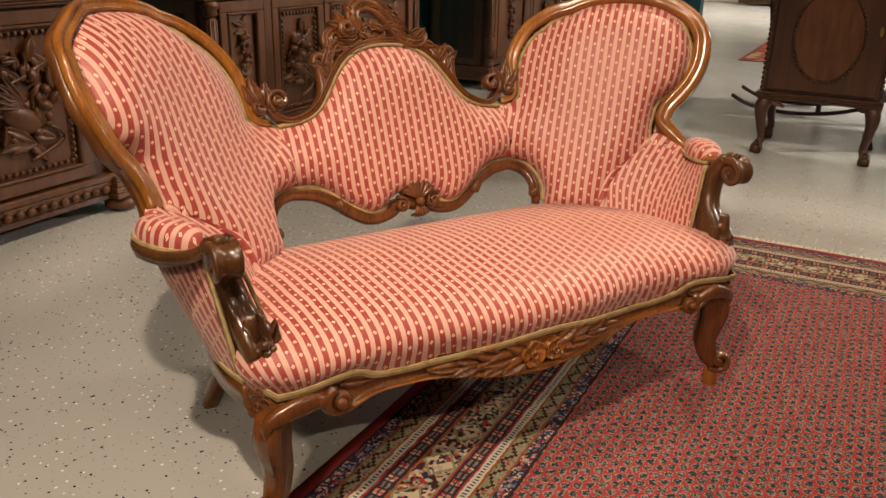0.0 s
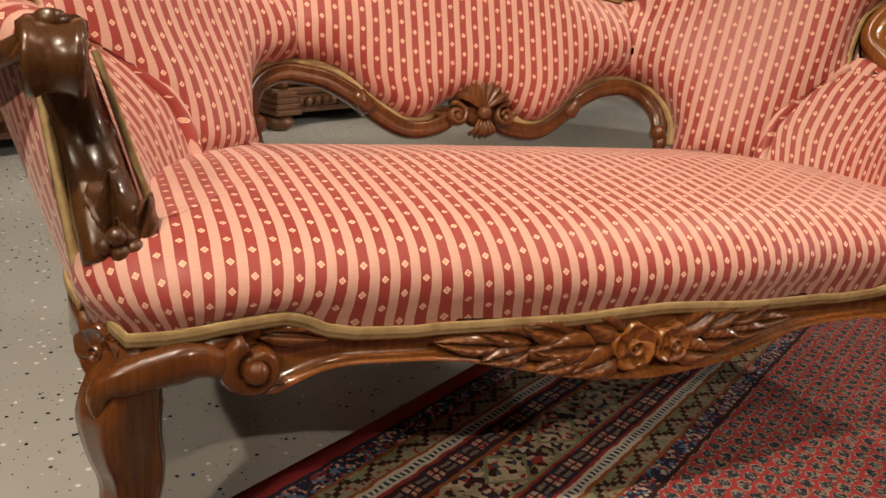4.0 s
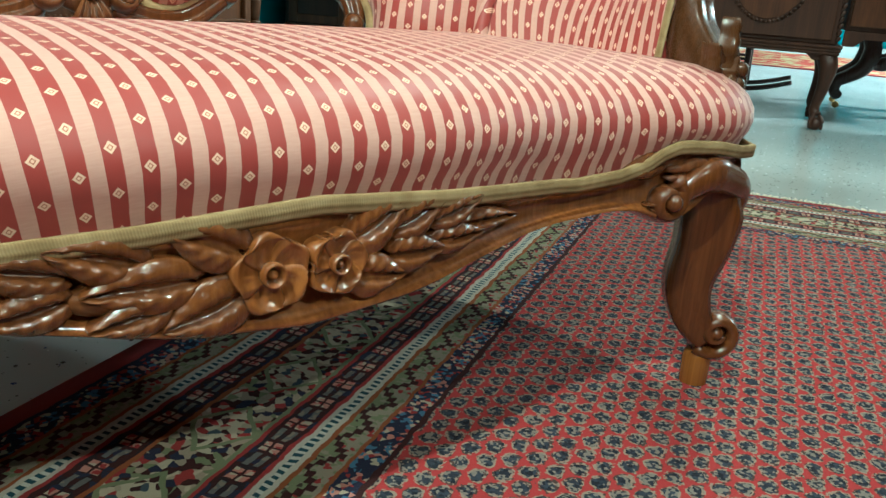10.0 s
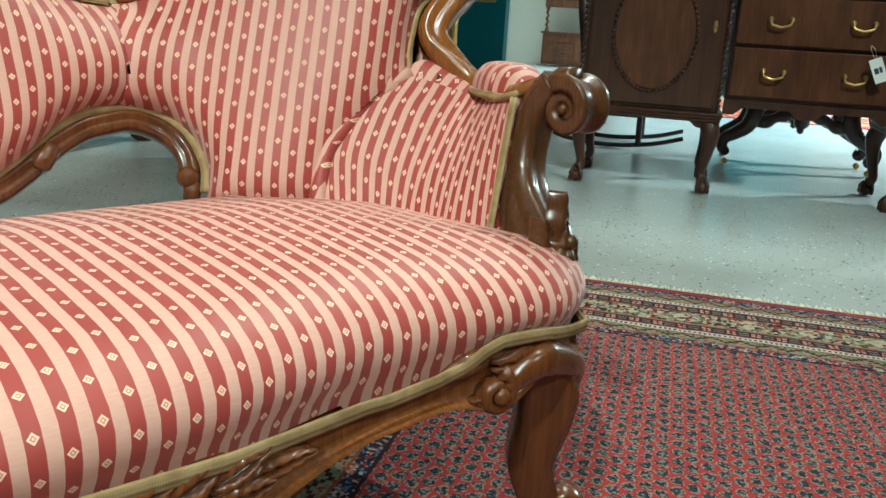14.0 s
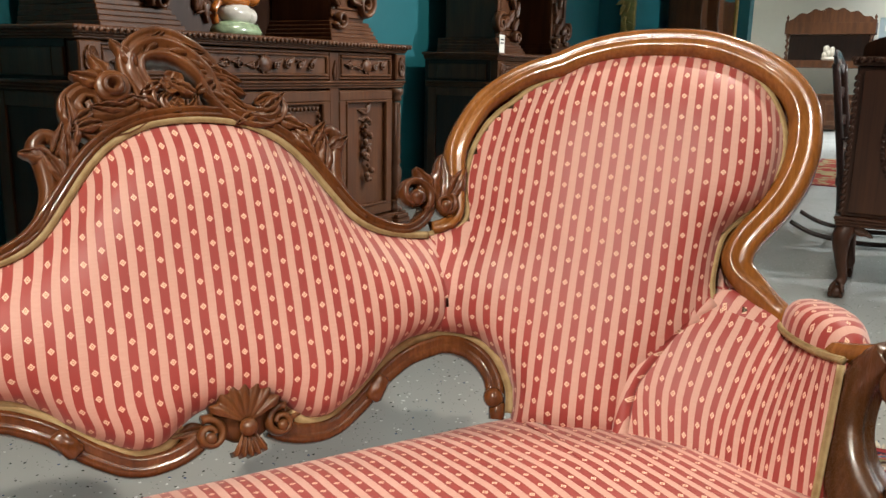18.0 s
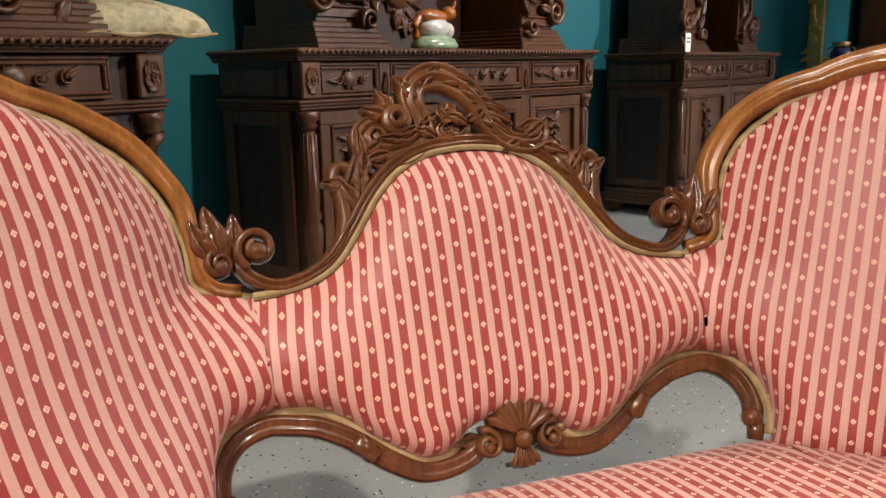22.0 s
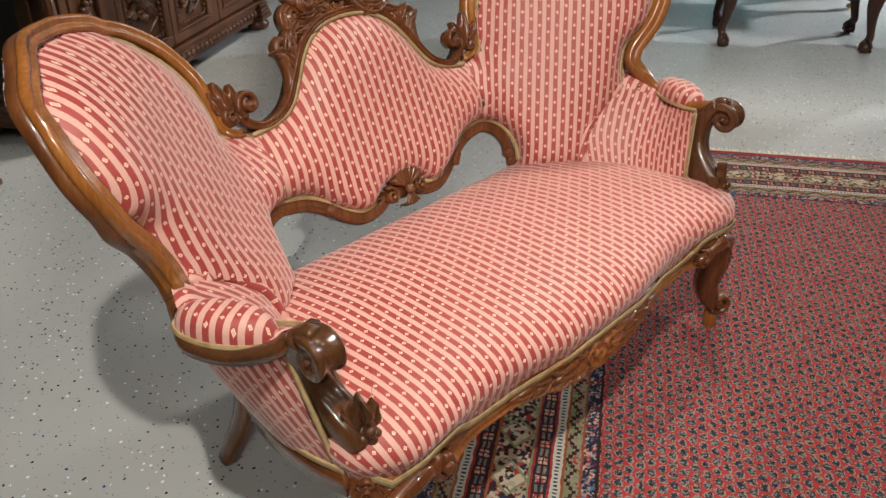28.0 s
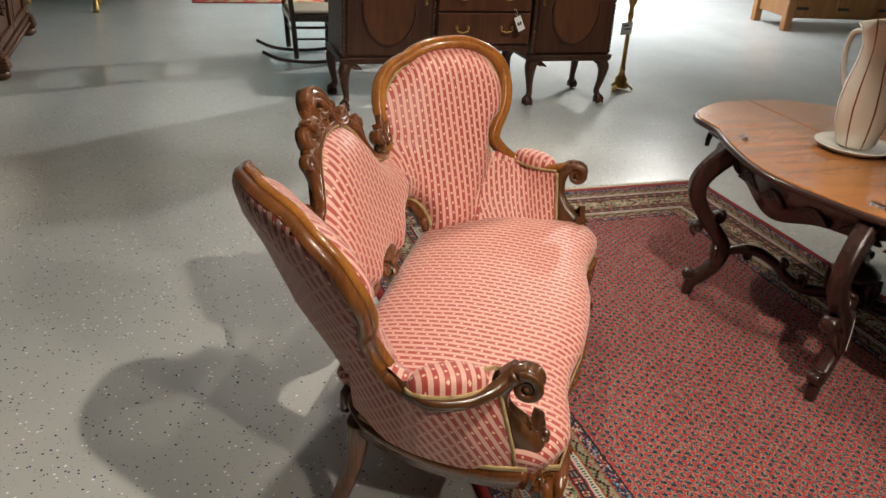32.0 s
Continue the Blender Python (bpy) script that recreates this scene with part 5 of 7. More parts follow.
def rug():
    e = thing("rug", "red Persian rug with dense dark motifs and wide patterned border", "rug")
    rng = random.Random(5)
    nu, nv = 90, 60

    def top(a, b):
        u, v = RU0 + (RU1 - RU0) * a, RV0 + (RV1 - RV0) * b
        edge = min(a, 1 - a, b, 1 - b)
        w = 0.006 * noise.noise(Vector((u * 1.7, v * 1.7, 0)))
        return u + 0.006 * noise.noise(Vector((0, v * 3, 5))) , v + w, 0.0075 + 0.0014 * noise.noise(Vector((u * 4, v * 4, 2))) - (0.004 if edge == 0 else 0)
    v, f, t = grid(nu, nv, top)
    uvs = [(p[0], p[1]) for p in v]
    k = len(v)
    rim = [i * nv for i in range(nu)] + [(nu - 1) * nv + j for j in range(1, nv)] + [i * nv + nv - 1 for i in range(nu - 2, -1, -1)] + [j for j in range(nv - 2, 0, -1)]
    v += [(v[i][0], v[i][1], 0.0004) for i in rim]
    uvs += [uvs[i] for i in rim]
    f += [(rim[i], k + i, k + (i + 1) % len(rim), rim[(i + 1) % len(rim)]) for i in range(len(rim))]
    obj("woven_field", v, f, rug_mat(), e, "", uvs)
    g = Geo()
    for u, sg in ((RU1, 1), (RU0, -1)):
        y = RV0
        while y < RV1:
            l, dy = rng.uniform(.025, .05), rng.uniform(-.012, .012)
            p = [(u - sg * .004, y, .005), (u + sg * l * .5, y + dy * .4, .0035), (u + sg * l, y + dy, .0022)]
            g.add(sweep(p, [(x * .0032, q * .0018) for x, q in ring(5)], [1, 1.1, .7], up=(0, 0, 1)))
            y += rng.uniform(.006, .010)
    tagged(g.make("fringe", FRINGE, e, "frayed cream wool fringe"), kind="stuff")
    e.matrix_world = RUG


rug()

# ---- furniture along the teal wall ----
def here(u, v, turn=0.0, z=0.0):
    return ROOM @ Matrix.Translation((u, v, z)) @ Matrix.Rotation(radians(turn), 4, "Z")


def box_part(name, x0, x1, y0, y1, z0, z1, mat, parent, b=0.004, label=""):
    v, f = block(x0, x1, y0, y1, z0, z1, b)
    return obj(name, v, f, mat, parent, label, None, False)


def run_mould(name, x0, x1, y, z0, z1, out, mat, parent, side=None, steps=3, label=""):
    """A stepped moulding along a front, with returns down both sides of a case of depth side."""
    g = Geo()
    for i in range(steps):
        k0, k1 = i / steps, (i + 1) / steps
        o = out * (0.35 + 0.65 * k1)
        g.add(block(x0 - o, x1 + o, y - o, y + (side if side else 0.03), z0 + (z1 - z0) * k0, z0 + (z1 - z0) * k1 + 0.0005, min(0.005, (z1 - z0) / steps * .4)))
    return g.make(name, mat, parent, label, False)


def bead_row(name, x0, x1, y, z, r, pitch, mat, parent, tilt=0.0):
    """A carved row of gadroons."""
    g = Geo()
    n = max(1, int((x1 - x0) / pitch))
    for i in range(n):
        g.add(ball(r, 6, .78 * pitch / (2 * r), .8, 1.15), Matrix.Translation((x0 + (i + .5) * (x1 - x0) / n, y, z)) @ Matrix.Rotation(tilt, 4, "Y"))
    return tagged(g.make(name, mat, parent), kind="stuff")


def panel_frame(name, x0, x1, z0, z1, y, mat, parent, w=0.05, t=0.018):
    """Four stiles with a stepped inner edge."""
    g = Geo()
    for a, b, c, d in ((x0, x1, z0, z0 + w), (x0, x1, z1 - w, z1), (x0, x0 + w, z0 + w, z1 - w), (x1 - w, x1, z0 + w, z1 - w)):
        g.add(block(a, b, y - t, y + .004, c, d, .004))
    i = w + .001
    for a, b, c, d in ((x0 + i, x1 - i, z0 + i, z0 + i + .014), (x0 + i, x1 - i, z1 - i - .014, z1 - i), (x0 + i, x0 + i + .014, z0 + i + .014, z1 - i - .014), (x1 - i - .014, x1 - i, z0 + i + .014, z1 - i - .014)):
        g.add(block(a, b, y - t - .007, y, c, d, .005))
    return g.make(name, mat, parent, "", False)


def relief(x0, x1, z0, z1, y, mat, parent, seed, count=26):
    """A high relief of leaves, fruit and swags that fills a panel, carved piece by piece."""
    r = random.Random(seed)
    cx, cz, hx, hz = (x0 + x1) / 2, (z0 + z1) / 2, (x1 - x0) / 2, (z1 - z0) / 2
    for i in range(count):
        a, k = r.uniform(0, 6.28), math.sqrt(r.random()) * .85
        x, z = cx + hx * k * math.cos(a), cz + hz * k * math.sin(a)
        l = r.uniform(.28, .55) * min(hx, hz) * 1.1
        Geo().add(leaf(l, l * r.uniform(.5, .8), r.uniform(.012, .026), r.uniform(-.5, .5), r.choice((0, 2, 3)), 3, 11, 7), Matrix.Translation((x, y - r.uniform(0, .012), z)) @ Matrix.Rotation(-r.uniform(0, 6.28), 4, "Y")).make("carved_leaf", mat, parent)
    for i in range(count // 3):
        a, k = r.uniform(0, 6.28), math.sqrt(r.random()) * .75
        q = r.uniform(.012, .026) * min(1, min(hx, hz) / .12)
        Geo().add(ball(q, 8, r.uniform(.9, 1.6), 1, r.uniform(.8, 1.3)), Matrix.Translation((cx + hx * k * math.cos(a), y - .018, cz + hz * k * math.sin(a)))).make("carved_fruit", mat, parent)
    m = min(hx, hz)
    Geo().add(ball(m * .34, 12, 1.5, .35, .8), Matrix.Translation((cx - hx * .1, y - .014, cz - hz * .2)) @ Matrix.Rotation(.6, 4, "Y")).make("carved_game_body", mat, parent, "plump body of the carved game bird")
    for k in range(5):
        Geo().add(leaf(m * (.95 - .1 * k), m * .20, .018, .15, 0, 4, 13, 9), Matrix.Translation((cx - hx * .05, y - .020, cz)) @ Matrix.Rotation(radians(-112 - 14 * k), 4, "Y")).make("carved_wing_feather", mat, parent)
    Geo().add(sweep(spline([(cx + hx * .9 * math.sin(i * 1.3), y - .012, z0 + .06 * hz + i * (z1 - z0) / 7) for i in range(7)], 30), [(p * .008, q * .008) for p, q in ring(6)])).make("carved_stem", mat, parent)


def fruit_drop(x, z1, z0, y, mat, parent, seed):
    r = random.Random(seed)
    h = z1 - z0
    for s in (-1, 1):
        Geo().add(leaf(.07, .042, .014, .4, 2, 3, 11, 7), Matrix.Translation((x, y, z1 - .02)) @ Matrix.Rotation(radians(-35 if s > 0 else -145), 4, "Y")).make("carved_leaf", mat, parent)
        Geo().add(leaf(.06, .036, .014, -.3, 2, 3, 11, 7), Matrix.Translation((x, y, z1 - .05)) @ Matrix.Rotation(radians(25 if s > 0 else 155), 4, "Y")).make("carved_leaf", mat, parent)
    for i in range(26):
        k = r.random()
        w = .045 * math.sin(math.pi * (.15 + .75 * (1 - k)))
        q = r.uniform(.010, .019)
        Geo().add(ball(q, 8), Matrix.Translation((x + r.uniform(-w, w), y - .012 - r.uniform(0, .014), z1 - .05 - k * (h - .06)))).make("carved_fruit", mat, parent)
    for i in range(7):
        k = r.random()
        Geo().add(leaf(.05, .034, .014, .2, 2, 3, 9, 7), Matrix.Translation((x, y - .006, z1 - .06 - k * (h - .12))) @ Matrix.Rotation(r.uniform(0, 6.28), 4, "Y")).make("carved_leaf", mat, parent)


def scrollwork(x0, x1, z, y, mat, parent, h=0.05, mask=True):
    """A frieze: a boss in the middle and leaf scrolls to both sides."""
    cx = (x0 + x1) / 2
    if mask:
        Geo().add(ball(h * .62, 12, 1.2, .45, 1), Matrix.Translation((cx, y, z))).make("carved_boss", mat, parent)
        for a in range(0, 360, 40):
            Geo().add(leaf(h * .75, h * .50, .012, .1, 2, 2, 9, 7), Matrix.Translation((cx, y, z)) @ Matrix.Rotation(radians(a), 4, "Y")).make("carved_leaf", mat, parent)
    for s in (-1, 1):
        n = max(1, int((x1 - x0) / 2 / (h * 1.5)))
        for i in range(n):
            x = cx + s * (h * 1.15 + i * h * 1.35)
            Geo().add(scroll(1.3, h * .42, h * .10, h * .16, h * .10, 0.6 + i, 22, .016, 1 if i % 2 else -1), Matrix.Translation((x, y - .004, z))).make("carved_scroll", mat, parent)
            Geo().add(leaf(h * .8, h * .42, .010, .3, 2, 2, 9, 7), Matrix.Translation((x, y - .002, z + (.1 if i % 2 else -.1) * h)) @ Matrix.Rotation(radians(-20 if s > 0 else -160), 4, "Y")).make("carved_leaf", mat, parent)


def turned_column(name, x, y, z0, z1, r, mat, parent, twist=False, label=""):
    h = z1 - z0
    g = Geo()
    g.add(lathe([(r * 1.25, z0), (r * 1.3, z0 + .03), (r * .9, z0 + .045), (r * 1.15, z0 + .06), (r * .8, z0 + .075)], 14), Matrix.Translation((x, y, 0)))
    g.add(lathe([(r * .8, z1 - .075), (r * 1.1, z1 - .06), (r * .9, z1 - .045), (r * 1.3, z1 - .03), (r * 1.35, z1)], 14), Matrix.Translation((x, y, 0)))
    if twist:
        n, k = 90, 14
        v, f = [], []
        for i in range(n):
            z = z0 + .07 + (h - .14) * i / (n - 1)
            a = (h - .14) * i / (n - 1) / .125 * 2 * math.pi
            ox, oy = .42 * r * math.cos(a), .42 * r * math.sin(a)
            for j in range(k):
                b = 2 * math.pi * j / k
                v.append((x + ox + .82 * r * math.cos(b), y + oy + .82 * r * math.sin(b), z))
        for i in range(n - 1):
            for j in range(k):
                f.append((i * k + j, i * k + (j + 1) % k, (i + 1) * k + (j + 1) % k, (i + 1) * k + j))
        g.add((v, f))
    else:
        m = z0 + h * .38
        g.add(lathe([(r * .8, z0 + .07), (r * .95, z0 + .12), (r * 1.12, m - .08), (r * 1.2, m - .03), (r * .8, m), (r * 1.1, m + .02), (r * .85, m + .05), (r * .95, m + .08), (r * .78, z1 - .08)], 14), Matrix.Translation((x, y, 0)))
        for j in range(10):
            a = 2 * math.pi * j / 10
            g.add(block(-.003, .003, -.003, .003, m + .09, z1 - .09, .001), Matrix.Translation((x + r * .84 * math.cos(a), y + r * .84 * math.sin(a), 0)))
    return g.make(name, mat, parent, label)


def bun_foot(x, y, h, r, mat, parent):
    return Geo().add(lathe([(r * .6, 0), (r, h * .25), (r * 1.05, h * .5), (r * .8, h * .8), (r * .55, h)], 16), Matrix.Translation((x, y, 0))).make("bun_foot", mat, parent)


def buffet(at, W, D, H, label, cells, twist, seed, knob=False):
    """A carved oak buffet; cells: (x0, x1, kind) for drawers and the doors under them."""
    e = thing("buffet", label, "buffet", "carved buffets", at)
    z0, zm, zt = .19, H - .22, H - .05
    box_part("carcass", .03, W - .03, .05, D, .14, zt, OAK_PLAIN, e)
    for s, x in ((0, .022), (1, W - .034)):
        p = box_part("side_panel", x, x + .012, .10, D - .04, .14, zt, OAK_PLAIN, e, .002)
        for a, b in ((.20, zm - .03), (zm + .03, zt - .03)):
            g = Geo()
            xx = x - .010 if s == 0 else x + .010
            for ya, yb, za, zb in ((.10, .17, a, b), (D - .11, D - .04, a, b), (.17, D - .11, a, a + .06), (.17, D - .11, b - .06, b)):
                g.add(block(min(xx, xx + .012), max(xx, xx + .012), ya, yb, za, zb, .003))
            g.make("side_stile", OAK, p, "", False)
    run_mould("plinth", .02, W - .02, .03, .07, .19, .035, OAK, e, D - .05, 4)
    bead_row("plinth_carving", .02, W - .02, -.004, .125, .020, .055, OAK, e, .6)
    run_mould("waist_moulding", .02, W - .02, .03, zm - .025, zm + .015, .03, OAK, e, D - .05, 3)
    run_mould("cornice", .01, W - .01, .02, zt, H - .018, .03, OAK, e, D - .03, 3)
    box_part("top_board", -.03, W + .03, -.03, D, H - .0175, H, OAK, e, .006)
    bead_row("top_carving", -.02, W + .02, -.028, H - .016, .011, .030, OAK, e, .5)
    for x in (.055, W - .055):
        col = turned_column("column", x, .035, z0, zm - .03, .036, OAK, e, twist, "barley twist column" if twist else "turned and fluted column")
        b = box_part("pilaster_block", x - .05, x + .05, -.004, .06, zm + .02, zt - .004, OAK, e, .006)
        Geo().add((flower(.042, 8, .012).v, flower(.042, 8, .012).f), Matrix.Translation((x, -.006, (zm + zt) / 2 + .008)) @ Matrix.Diagonal((.75, 1, 1.35, 1))).make("carved_rosette", OAK, b)
        g = Geo()
        for i in range(4):
            g.add(block(x - .06 - .006 * (3 - i), x + .06 + .006 * (3 - i), -.03 - .006 * (3 - i), .05, .075 + i * .026, .10 + i * .026, .004))
        g.make("column_base", OAK, e, "", False)
        bun_foot(x, .03, .085, .075, OAK, e)
        bun_foot(x, D - .08, .085, .065, OAK, e)
    for i, (x0, x1, kind) in enumerate(cells):
        d = box_part("drawer", x0, x1, .022, .06, zm + .022, zt - .008, OAK, e, .004)
        panel_frame("drawer_moulding", x0, x1, zm + .022, zt - .008, .022, OAK, d, .014, .006)
        scrollwork(x0 + .03, x1 - .03, (zm + zt) / 2 + .007, .016, OAK, d, .06 if x1 - x0 < .6 else .065)
        parts = [(x0, x1)] if x1 - x0 < .8 else [(x0, (x0 + x1) / 2 - .004), ((x0 + x1) / 2 + .004, x1)]
        for a, b in parts:
            dr = box_part("door", a, b, .030, .06, z0 + .012, zm - .035, OAK, e, .003)
            panel_frame("door_frame", a, b, z0 + .012, zm - .035, .030, OAK, dr, .055 if b - a > .3 else .04)
            if kind == "drop":
                fruit_drop((a + b) / 2, zm - .14, z0 + .20, .026, OAK, dr, seed + i)
            else:
                c = .09
                bead_row("panel_beading", a + c, b - c, .018, zm - .035 - c, .011, .030, OAK, dr, .5)
                bead_row("panel_beading", a + c, b - c, .018, z0 + .012 + c, .011, .030, OAK, dr, .5)
                g = Geo()
                for x in (a + c, b - c):
                    n = int((zm - z0 - .047 - 2 * c) / .03)
                    for q in range(n):
                        g.add(ball(.011, 6, .9, .8, 1.1), Matrix.Translation((x, .018, z0 + .012 + c + (q + .5) * .03)))
                tagged(g.make("panel_beading", OAK, dr), kind="stuff")
                relief(a + c + .02, b - c - .02, z0 + .13, zm - .16, .024, OAK, dr, seed * 7 + i + int(a * 50), 34)
    for (xa, xb, _), (xc, xd, _) in zip(cells, cells[1:]):
        x = (xb + xc) / 2
        box_part("stile", xb + .002, xc - .002, .016, .06, z0 + .012, zt - .008, OAK, e, .003)
        Geo().add(leaf(.09, .04, .014, 0, 2, 3), Matrix.Translation((x, .014, zm + .03)) @ Matrix.Rotation(radians(-90), 4, "Y")).make("carved_leaf", OAK, e)
    return e


def hutch(at, W, D, H, label, seed):
    """The upper stage of a buffet, set back, on stepped blocks with carved brackets."""
    e = thing("buffet_hutch", label, "hutch", "buffet hutches", at)
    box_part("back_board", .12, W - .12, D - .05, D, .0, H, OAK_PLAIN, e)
    for s, x in ((1, .0), (-1, W)):
        g = Geo()
        for i in range(5):
            o = .012 * (4 - i)
            a, b = sorted((x - s * o * .4, x + s * (.36 + o)))
            g.add(block(a, b, .10 - o, D, i * .022, i * .022 + .0225, .004))
        g.make("stepped_base", OAK, e, "", False)
        a, b = sorted((x + s * .03, x + s * .34))
        box_part("side_stage", a, b, .12, D - .05, .11, H * .92, OAK, e)
        panel_frame("stage_frame", a, b, .13, .55, .12, OAK, e, .04, .012)
        Geo().add(scroll(1.6, .085, .02, .035, .02, 1.0, 40, .07, s), Matrix.Translation((x + s * .05, .10, .21))).make("carved_scroll", OAK, e)
        Geo().add(scroll(1.3, .055, .015, .028, .016, 3.6, 34, .06, -s), Matrix.Translation((x + s * .30, .08, .12))).make("carved_scroll", OAK, e)
        for i in range(9):
            r = random.Random(seed * 31 + i)
            Geo().add(leaf(.10, .05, .022, r.uniform(-.5, .5), 3, 3, 11, 7), Matrix.Translation((x + s * r.uniform(.04, .34), .09, r.uniform(.1, .45))) @ Matrix.Rotation(r.uniform(0, 6.28), 4, "Y")).make("carved_leaf", OAK, e)
    relief(W * .36, W * .64, .10, .62, D - .055, OAK, e, seed, 24)
    box_part("shelf", .02, W - .02, .12, D, H * .92, H * .92 + .04, OAK, e)
    return e


CELLS_B = [(.10, .45, "drop"), (.52, 1.50, "game"), (1.58, 2.08, "drop")]
CELLS_A = [(.16, .60, "game"), (.66, 1.18, "game"), (1.24, 1.86, "game")]
CELLS_C = [(.10, .80, "drop"), (.88, 1.62, "drop")]
buffet(here(-1.36, 2.10), 2.05, .62, 1.20, "dark oak buffet with barley twist columns and game reliefs", CELLS_A, True, 3)
buffet(here(1.26, 2.08), 2.20, .60, 1.17, "dark carved oak buffet with fruit drops on its doors", CELLS_B, False, 11)
buffet(here(4.62, 2.06), 1.74, .62, 1.16, "tall dark oak buffet with turned columns", CELLS_C, False, 23)
hutch(here(-1.20, 2.10, 0, 1.2005), 1.72, .60, 1.1, "dark oak upper stage with carved brackets", 5)
hutch(here(1.44, 2.10, 0, 1.1705), 1.82, .58, 1.1, "dark oak upper stage on stepped carved blocks", 8)
hutch(here(4.86, 2.10, 0, 1.1605), 1.36, .60, 1.1, "dark oak upper stage with carved columns", 14)


def price_tag(at, w=0.075, h=0.045, label="white paper price tag on a string", hang=0.09):
    """A small card on a loop of string; its writing is plain bars."""
    e = thing("price_tag", label, "tag", "price tags", at)
    v, f = block(-w / 2, w / 2, -.0008, .0008, -h, 0, .0004)
    c = obj("card", v, f, PAPER, e, "", None, False)
    for i, (a, b) in enumerate(((.18, .50), (.56, .78))):
        box_part("writing", -w / 2 + a * w, -w / 2 + b * w, -.0016, -.0009, -h * .62, -h * .38, INK, c, .0002)
    p = spline([(0, 0, -.004), (-.004, .001, hang * .5), (.0, .002, hang), (.012, .001, hang * .55), (.003, 0, -.004)], 24)
    Geo().add(sweep(p, [(x * .0011, y * .0011) for x, y in ring(5)])).make("string", STRING, e)
    return e


price_tag(here(-.16, 2.052, 0, .525) @ Matrix.Rotation(radians(-28), 4, "Y"), .085, .052, hang=.12)
price_tag(here(3.470, -1.62, -90, .70) @ Matrix.Rotation(radians(-25), 4, "Y"), .055, .11, "white price tag tied to a drawer handle", .06)
# folded cloth on the first buffet
def folded_cloth():
    e = thing("tapestry_cushion", "cream tapestry cushion with a woven border on the buffet", "cushion", at=here(.44, 2.16, 0, 1.2005))
    m = Tree("tapestry", 0.9, spec=.1)
    n = m.noise(m.coords("Object"), 18, 4)
    m.colour(m.ramp(n, [(.35, (.30, .24, .13)), (.5, (.50, .43, .28)), (.62, (.36, .33, .20)), (.75, (.55, .50, .38))]))
    m.bump(m.noise(m.coords("Object"), 300, 2), .4, .001)

    def fn(a, b):
        x, y = a - .5, b - .5
        k = max(0, (1 - (2 * abs(x)) ** 4) * (1 - (2 * abs(y)) ** 4)) ** .5
        return .50 * a + .012 * math.sin(9 * b), .42 * b, .012 + .16 * k * (.7 + .3 * b) + .006 * math.sin(14 * a)
    v, f, t = grid(24, 18, fn)
    k = len(v)
    v2 = [(x, y, max(0, .02 - z * .02)) for x, y, z in v]
    nv = 18
    f2 = [tuple(reversed([i + k for i in q])) for q in f]
    rim = [i * nv for i in range(24)] + [23 * nv + j for j in range(1, nv)] + [i * nv + nv - 1 for i in range(22, -1, -1)] + [j for j in range(nv - 2, 0, -1)]
    f3 = [(rim[i], k + rim[i], k + rim[(i + 1) % len(rim)], rim[(i + 1) % len(rim)]) for i in range(len(rim))]
    obj("cover", v + v2, f + f2 + f3, m.m, e)
    p = [v[i] for i in rim]
    Geo().add(sweep(p, [(x * .010, y * .006) for x, y in ring(6)], closed=True)).make("border", BRAID, e)


folded_cloth()


def figurine():
    e = thing("ceramic_figurine", "glazed majolica animal figurine in russet, white and green", "figurine", at=here(2.24, 2.24, 0, 1.1705))
    g = Geo().add(lathe([(.13, 0), (.14, .02), (.12, .05), (.06, .07)], 20), Matrix.Diagonal((1.1, .6, 1, 1)))
    g.make("base", LEAFGREEN, e)
    Geo().add(ball(.075, 14, 1.4, .8, .75), Matrix.Translation((0, 0, .10))).add(ball(.04, 12, 1, .9, 1), Matrix.Translation((.07, -.02, .09))).make("belly", CERAMIC, e)
    g = Geo().add(ball(.07, 14, 1.55, .75, .55), Matrix.Translation((-.01, .005, .155))).add(ball(.035, 12, 1.3, .9, 1), Matrix.Translation((.11, 0, .175)))
    g.add(sweep(spline([(.10, 0, .18), (.14, 0, .20), (.16, 0, .235)], 10), [(x * .014, y * .014) for x, y in ring(8)], list(np.linspace(1, .5, 10))))
    g.add(sweep(spline([(-.10, 0, .15), (-.14, 0, .11), (-.13, 0, .05)], 10), [(x * .018, y * .018) for x, y in ring(8)]))
    g.make("back", RUSSET, e)


figurine()
sgn = thing("small_sign", "small white card sign on the buffet", "sign", at=here(4.78, 2.11, 0, 1.1605))
box_part("card", -.04, .04, 0, .004, 0, .13, PAPER, sgn, .001)
for zz in (.09, .065):
    box_part("writing", -.024, .024, -.0012, -.0002, zz, zz + .010, INK, sgn, .0003)

